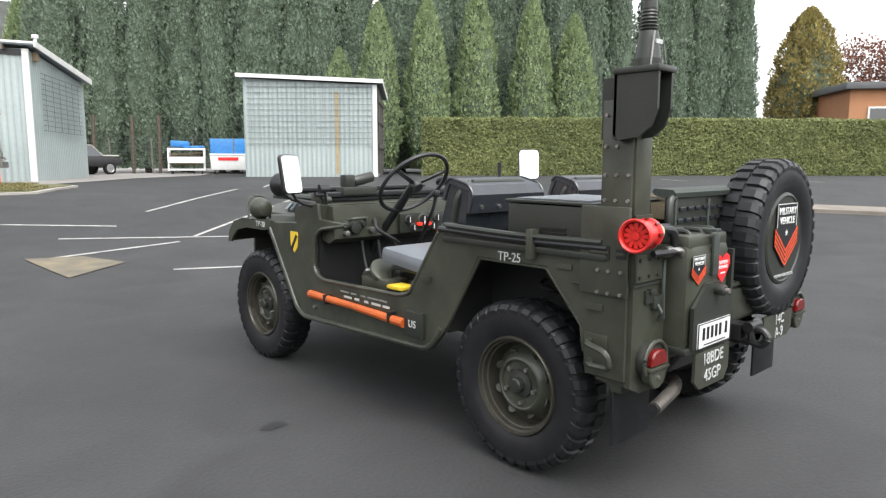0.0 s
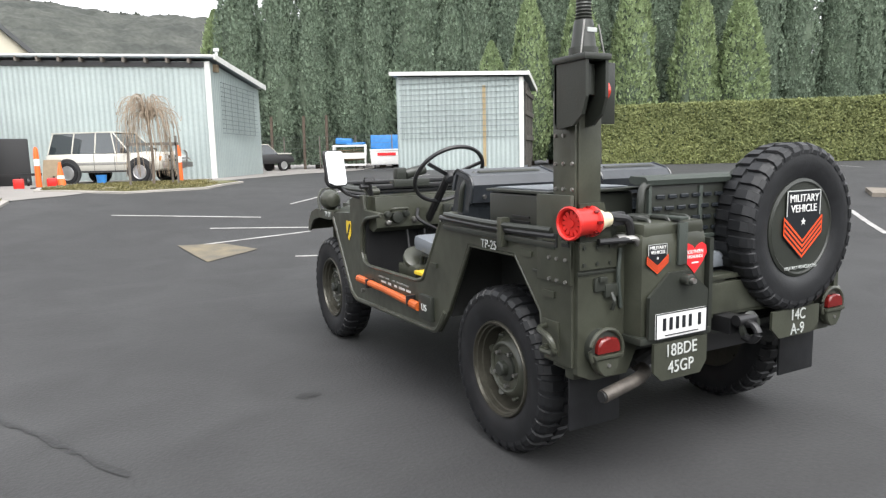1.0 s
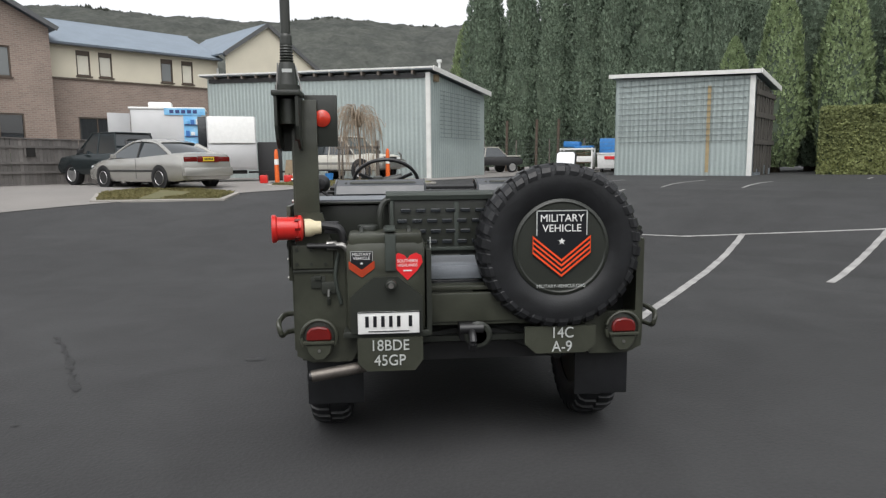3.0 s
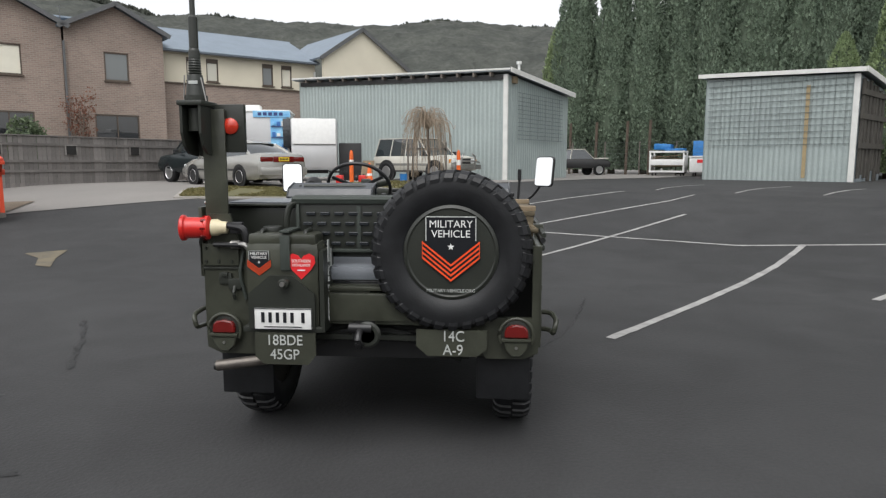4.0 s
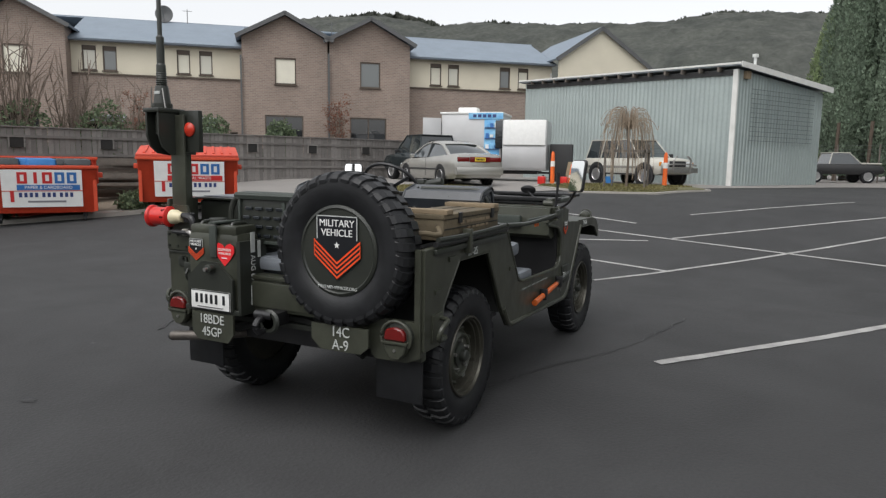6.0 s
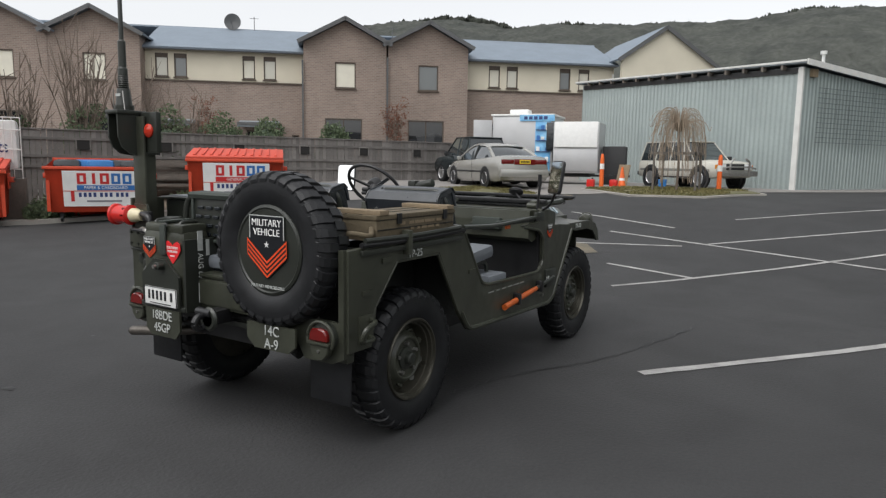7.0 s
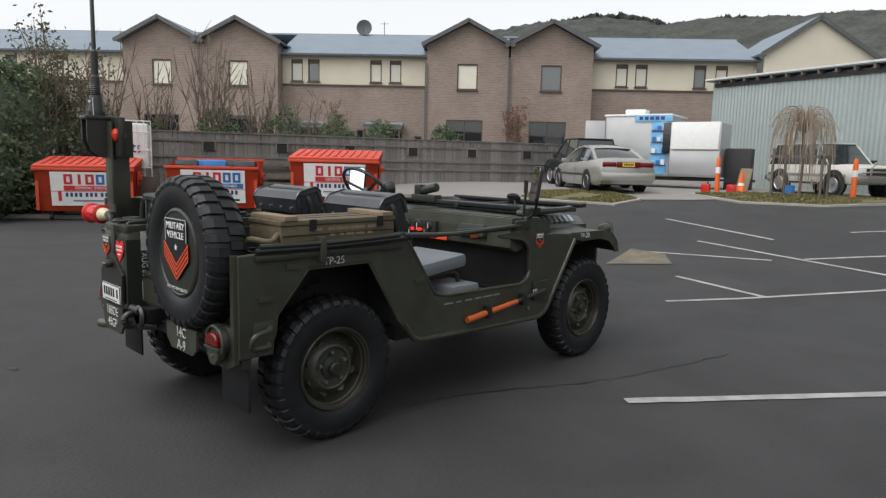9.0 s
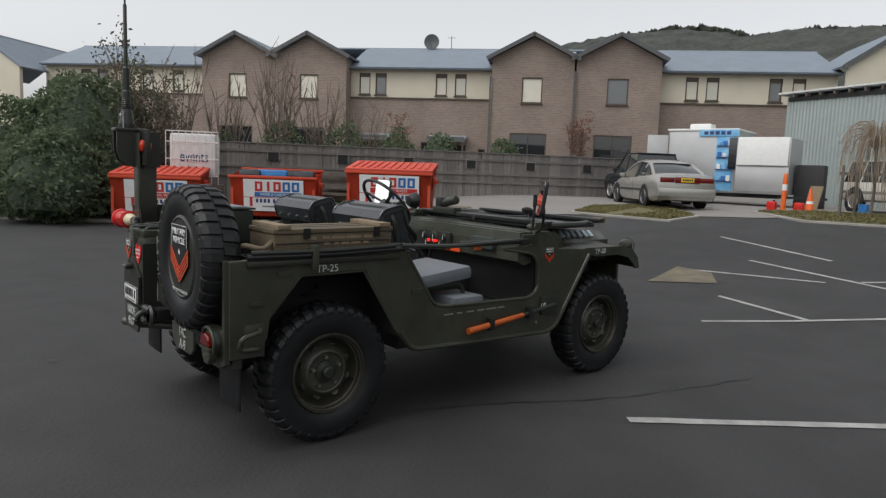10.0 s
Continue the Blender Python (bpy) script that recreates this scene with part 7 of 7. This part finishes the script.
part("pail", lathe([(.12, 0), (.15, .3), (.14, .3), (.11, .02), (.01, .02)], 16), BLUEBAG, bk)

# ---- weeping tree with stakes ----
PALETWIG = mat("pale_twig", (0.33, 0.26, 0.19), 0.9, scale=8, vary=0.3)
TWIG = mat("dry_twig", (0.19, 0.15, 0.12), 0.9, scale=8, vary=0.3)
WT = thing("weeping_tree", "small bare weeping tree held by timber stakes on the island", "tree", stand(-1.0, 12.6, 0, .82))
part("trunk", tube([(0, 0, 0), (.03, .02, .8), (-.02, 0, 1.7)], .035, 8), TWIG, WT)
rnd = random.Random(31)
verts, faces = [], []
bms = []
for k in range(210):
    a0, rr0, top = rnd.uniform(0, 6.28), rnd.uniform(.25, .78), rnd.uniform(1.75, 2.3)
    drop = rnd.uniform(.25, 1.9) if k % 3 else rnd.uniform(.1, .5)
    p0 = Vector((0, 0, 1.6))
    path = [p0, p0 + Vector((rr0 * .4 * math.cos(a0), rr0 * .4 * math.sin(a0), top - 1.6)), Vector((rr0 * .85 * math.cos(a0), rr0 * .85 * math.sin(a0), top - .08)), Vector((rr0 * math.cos(a0), rr0 * math.sin(a0), top - .3 - drop * .3)), Vector((rr0 * 1.04 * math.cos(a0 + .1), rr0 * 1.04 * math.sin(a0 + .1), max(.25, top - drop)))]
    bms.append(tube(path, .004 if k % 4 else .008, 4, 2))
part("crown", join(*bms), PALETWIG, WT, "drooping bare twigs")
for x, y in ((-.55, -.3), (.55, -.3), (.5, .45), (-.5, .45)):
    part("stake", box(.05, .05, 1.25, (x, y, .62)), TIMBER, WT, smooth=0)
part("stake_rail", box(1.2, .04, .07, (0, -.33, 1.05)), TIMBER, WT, smooth=0)
part("stake_rail", box(.04, .8, .07, (.53, .05, 1.05)), TIMBER, WT, smooth=0)


# ---- bare shrubs, red trees and bushes by the fence ----
def branches(t, h, spread, count, seed, material, thick=.03):
    rnd = random.Random(seed)
    bms, tips = [], []
    for k in range(count):
        a0 = rnd.uniform(0, 6.28)
        sp = spread * rnd.uniform(.3, 1)
        hh = h * rnd.uniform(.6, 1)
        b = Vector((.15 * math.cos(a0), .15 * math.sin(a0), 0))
        mid = Vector((sp * .4 * math.cos(a0), sp * .4 * math.sin(a0), hh * .5))
        tip = Vector((sp * math.cos(a0 + .3), sp * math.sin(a0 + .3), hh))
        bms.append(tube([b, mid, tip], lambda q, tk=thick: tk * (1 - q) + .008, 5, 2))
        tips.append(tip)
        for _ in range(7):
            f = rnd.uniform(.3, .95)
            s = b.lerp(mid, f * 2) if f < .5 else mid.lerp(tip, f * 2 - 1)
            e2 = s + Vector((rnd.uniform(-.35, .35), rnd.uniform(-.35, .35), rnd.uniform(.2, .7))) * h * .25
            bms.append(tube([s, e2], lambda q: .013 * (1 - q) + .005, 4, 0))
            tips.append(e2)
    part("bare_crown", join(*bms), material, t)
    return tips


def leaves_at(t, tips, per, spread, size, material, seed, name="leaves"):
    rnd = random.Random(seed)
    verts, faces = [], []
    for q in tips:
        for _ in range(per):
            c = q + Vector((rnd.gauss(0, spread), rnd.gauss(0, spread), rnd.gauss(0, spread)))
            u = Vector((rnd.gauss(0, 1), rnd.gauss(0, 1), rnd.gauss(0, 1))).normalized() * size * rnd.uniform(.6, 1.3)
            w = u.cross(Vector((rnd.gauss(0, 1), rnd.gauss(0, 1), rnd.gauss(0, 1)))).normalized() * size * .55
            i = len(verts)
            verts += [c - u, c + w, c + u, c - w]
            faces.append((i, i + 1, i + 2, i + 3))
    me = bpy.data.meshes.new(name)
    me.from_pydata(verts, [], faces)
    me.materials.append(material)
    ob = new(name, me)
    ob.parent = t
    return ob


def shrub(x, y, h, spread, count, seed, label, leaf=None, per=0, size=.06, grown=.76):
    t = thing("shrub" if h < 4 else "tree", label, "shrub" if h < 4 else "tree", stand(x, y, 0, grown))
    tips = branches(t, h, spread, count, seed, TWIG)
    if leaf is not None:
        leaves_at(t, tips, per, spread * .13, size, leaf, seed + 50)
    return t


def bush(x, y, rx, rz, seed, label, leaf, n=2600, size=.07, grown=.76):
    t = thing("bush", label, "bush", stand(x, y, 0, grown))
    branches(t, rz * 1.1, rx * .6, 10, seed, BARK, .03)
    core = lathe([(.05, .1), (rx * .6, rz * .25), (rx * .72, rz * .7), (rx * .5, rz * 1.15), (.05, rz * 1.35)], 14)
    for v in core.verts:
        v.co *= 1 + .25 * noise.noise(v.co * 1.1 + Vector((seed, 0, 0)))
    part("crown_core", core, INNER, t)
    rnd = random.Random(seed)
    tips = []
    for _ in range(n):
        d = Vector((rnd.gauss(0, 1), rnd.gauss(0, 1), rnd.gauss(0, 1))).normalized()
        k = 1 + .30 * noise.noise(d * 1.6 + Vector((seed, 0, 0))) + .12 * noise.noise(d * 5 + Vector((seed, 3, 0)))
        tips.append(Vector((d.x * rx * k * .86, d.y * rx * k * .86, rz * .78 + d.z * rz * .78 * k)))
    leaves_at(t, [q for q in tips if q.z > 0], 2, .06, size, leaf, seed + 9)
    return t


BUSHLEAF = leafmat("bush_leaf", (0.150, 0.190, 0.110), (0.100, 0.130, 0.078))
BUSHGREY = leafmat("grey_green_leaf", (0.135, 0.135, 0.085), (0.085, 0.092, 0.060))
bush(-14.43, 1.94, 2.1, 2.9, 41, "large dense dark green bush behind the skip bins", BUSHLEAF, 5200, .08)
bush(-15.12, 0.88, 2.1, 2.3, 46, "large dense dark green bush behind the skip bins", BUSHLEAF, 3600, .09)
bush(-13.08, 1, 1.7, 1.6, 47, "dense dark green bush behind the skip bins", BUSHLEAF, 3000, .08)
shrub(-14.52, 3.64, 5.4, 1.5, 12, 42, "thin tree with sparse yellow-brown leaves", BUSHGREY, 14, .07)
shrub(-13.71, 2.81, 5.6, 1.1, 12, 48, "thin tree with sparse brown-green leaves", BUSHGREY, 12, .065)


def by_house(u, off):
    return tuple((H.matrix_basis @ Vector((u, -off, 0)))[:2])


def by_fence(u, off):
    return tuple((F.matrix_basis @ Vector((u, off, 0)))[:2])


for u, off, h, sp, n, s in ((-8.0, 1.2, 5.4, 1.3, 26, 51), (-6.3, 1.4, 4.8, 1.4, 26, 52), (-4.6, 1.2, 5.8, 1.2, 28, 53), (-9.6, 1.6, 4.4, 1.3, 24, 54), (-3.0, 1.5, 4.6, 1.1, 22, 55), (-11.2, 1.5, 4.6, 1.2, 24, 56), (-1.4, 1.4, 3.8, 1.0, 20, 57)):
    x, y = by_fence(u, off)
    shrub(x, y, h, sp, n, s, "tall bare grey-brown shrub behind the fence")
for u, off, rx, rz, s in ((-6.5, 1.2, .9, 1.75, 61), (-4.4, 1.3, 1.1, 1.9, 62), (-2.2, 1.1, 1.0, 1.75, 63), (-.3, 1.2, .9, 1.55, 64), (1.6, 2.0, .8, 1.45, 65), (-8.6, 1.3, 1.0, 1.7, 66), (4.2, 1.6, .7, 1.35, 67)):
    x, y = by_fence(u, off)
    bush(x, y, rx, rz, s, "rounded dark green garden bush behind the fence", BUSHLEAF, 1100, .07)
for u, off, h in ((2.55, 2.0, 3.8), (-7.0, 2.0, 3.9)):
    x, y = by_house(u, off)
    shrub(x, y, h, .75, 12, int(70 + u), "slim young tree with dull red autumn leaves", DRYLEAF, 12, .06)
for u in (-5.8, -3.6, 4.6, -1.2):
    x, y = by_house(u, 1.7)
    bush(x, y, .55, .75, int(90 + u * 3), "small clipped garden bush by the house", BUSHLEAF, 500, .06)

# ---- caged load, timber pile, greenery by the bins ----
CG = thing("pallet_cage", "white wire cage loaded with wrapped goods behind the bins", "cage", stand(-12.54, 3.89, 62) @ Matrix.Diagonal((.68, .7, .98, 1)))
part("load", box(1.5, 1.1, 1.0, (0, .1, 1.6), .08), WHITE, CG, "white wrapped goods")
text_mesh("events", .36, facing(.05, -.462, 1.55, 0), SIGNNAVY, CG, label="dark blue print")
for k in range(9):
    part("cage_bar", tube([(-.85 + k * .2125, -.55, .9), (-.85 + k * .2125, -.55, 2.15)], .014, 6), TRIM, CG)
for z in (1.1, 1.5, 1.9, 2.15):
    part("cage_bar", tube([(-.85, -.55, z), (.85, -.55, z)], .014, 6), TRIM, CG)
part("deck", box(1.8, 1.3, .9, (0, .1, .45), .02), TIMBER, CG)
TP = thing("timber_pile", "stack of dark grey timber lengths behind the bins", "timber", stand(-11.6, 7.6, 54, .8))
rnd = random.Random(5)
for k in range(16):
    part("plank", moved(box(2.6, .12, .08), Matrix.Translation((rnd.uniform(-.2, .2), rnd.uniform(-.4, .4), .12 + .07 * k)) @ Matrix.Rotation(rnd.uniform(-.12, .12), 4, "Z")), TIMBER, TP, smooth=0)
for x, y, s in ((-9.5, 6.3, 3), (-11.2, 4.2, 4), (-9.7, 7.4, 5)):
    bush(x - .25, y + .25, .55, .32, 120 + s, "low green weeds between the skip bins", BUSHLEAF, 700, .06)

# ---- cage trolleys by the conifers ----
cage = thing("cage_trolley", "white cage trolley of timber offcuts under blue sheets", "trolley", stand(7.55, 24.1, -25, .68), group="cage trolleys")
part("tray", box(1.9, 1.1, .08, (0, 0, .22), .01), TIMBER, cage)
for u in (-.94, .94):
    for v in (-.56, .56):
        part("post", box(.09, .07, 1.26, (u, v, .83), .008), WHITE, cage)
        part("castor", cyl(.09, .06, (u * .85, v * .8, .09), "X", 12), BLACKMETAL, cage)
for z, h in ((.26, .10), (.80, .34), (1.40, .10)):
    part("rail", box(1.97, .05, h, (0, -.60, z), .008), WHITE, cage)
    part("rail", box(1.97, .05, h, (0, .60, z), .008), WHITE, cage)
for u in (-.96, .96):
    part("end_panel", box(.04, 1.1, .9, (u, 0, .75), .008), WHITE, cage)
rnd = random.Random(52)
for k in range(9):
    part("timber_offcut", moved(box(rnd.uniform(1.0, 1.7), .10, .05, (0, 0, 0), .004), Matrix.Translation((rnd.uniform(-.08, .08), -.45 + .11 * k, .45 + .75 * rnd.random())) @ Matrix.Rotation(rnd.uniform(-.12, .12), 4, "Y")), CRATE_LT if k % 3 else CRATE, cage)
part("blue_sheet", moved(box(1.0, .9, .38, (-.42, .15, 1.66), .10), Matrix.Rotation(radians(3), 4, "Y")), BLUEBAG, cage, "folded blue sheet")
part("blue_sheet", moved(box(1.1, .9, .14, (.45, -.08, 1.50), .05), Matrix.Rotation(radians(-2), 4, "Y")), BLUEBAG, cage, "creased blue sheet")
binbox = thing("cage_trolley", "white waste bin with a raised blue lid and a red sign", "trolley", stand(8.92, 23.45, -25, .68), group="cage trolleys")
part("body", box(1.9, 1.15, .86, (0, 0, .66), .05, taper=1.04), WHITE, binbox, "scuffed white bin body")
part("rim", box(2.04, 1.26, .09, (0, 0, 1.11), .02), WHITE, binbox)
part("raised_lid", moved(box(1.98, .10, .92, (0, .48, 1.62), .04), Matrix.Rotation(radians(-4), 4, "X")), BLUEBAG, binbox, "raised dark blue lid")
part("sign", box(1.1, .02, .18, (0, -.605, .86), .004), DECAL_RED, binbox, "faded red sign", smooth=0)
for u in (-.75, .75):
    for v in (-.4, .4):
        part("castor", cyl(.11, .07, (u, v, .11), "X", 12), BLACKMETAL, binbox)
for x, y in ((6.31, 26.41), (5.12, 27.25), (4.07, 28.09), (7.15, 25.85)):
    p = thing("timber_post", "rough grey timber post under the conifers", "post", stand(x, y, 0, .72))
    part("post", tube([(0, 0, 0), (.03, 0, 2.0 + .5 * (x % 1.0)), (.05, 0, 3.2)], .09, 7), BARK, p)
WF = thing("wire_fence", "dark wire mesh fence in front of the conifers", "fence", stand(2.8, 27.8, -34, .7))
for k in range(6):
    part("post", box(.06, .06, 2.0, (k * 2.2, 0, 1.0)), TIMBER, WF, smooth=0)
for k in range(9):
    part("wire", box(11, .012, .012, (5.5, 0, .2 + k * .22)), MESH_WIRE, WF, smooth=0)

# ---- orange brick building and golden trees beyond the hedge ----
ORBRICK = mat("orange_brick", (0.42, 0.20, 0.10), 0.85, scale=2, vary=0.15, bump=0.2, bscale=20)
OB = thing("brick_hall", "low orange brick building with a flat dark roof", "house", stand(34.8, 9.5, -52, 1.12))
part("wall", box(14, 8, 3.6, (7, 4, 1.8)), ORBRICK, OB, smooth=0)
part("roof", box(14.6, 8.6, .3, (7, 4, 3.75), .03), GUTTER, OB)
for u in (1.2, 2.6, 3.9):
    w = part("window", box(.9, .12, .9, (u, -.01, 2.4)), TRIM, OB, "white window frame", smooth=0)
    part("pane", box(.74, .04, .74, (u, -.07, 2.4)), GLASS_DK, w, smooth=0)
GOLD = conifer("golden_tree", 8.2, 1.9, 7, ORANGE_LEAF, "broad golden-green tree beyond the hedge")
GOLD.matrix_basis = scaled(stand(39.57, 13.28), 1.2, 1.08)
del GOLD["group"]
shrub(43.45, 10.95, 7.5, 2.6, 22, 88, "tree with thin orange autumn leaves", DRYLEAF, 30, .12, grown=1.0)
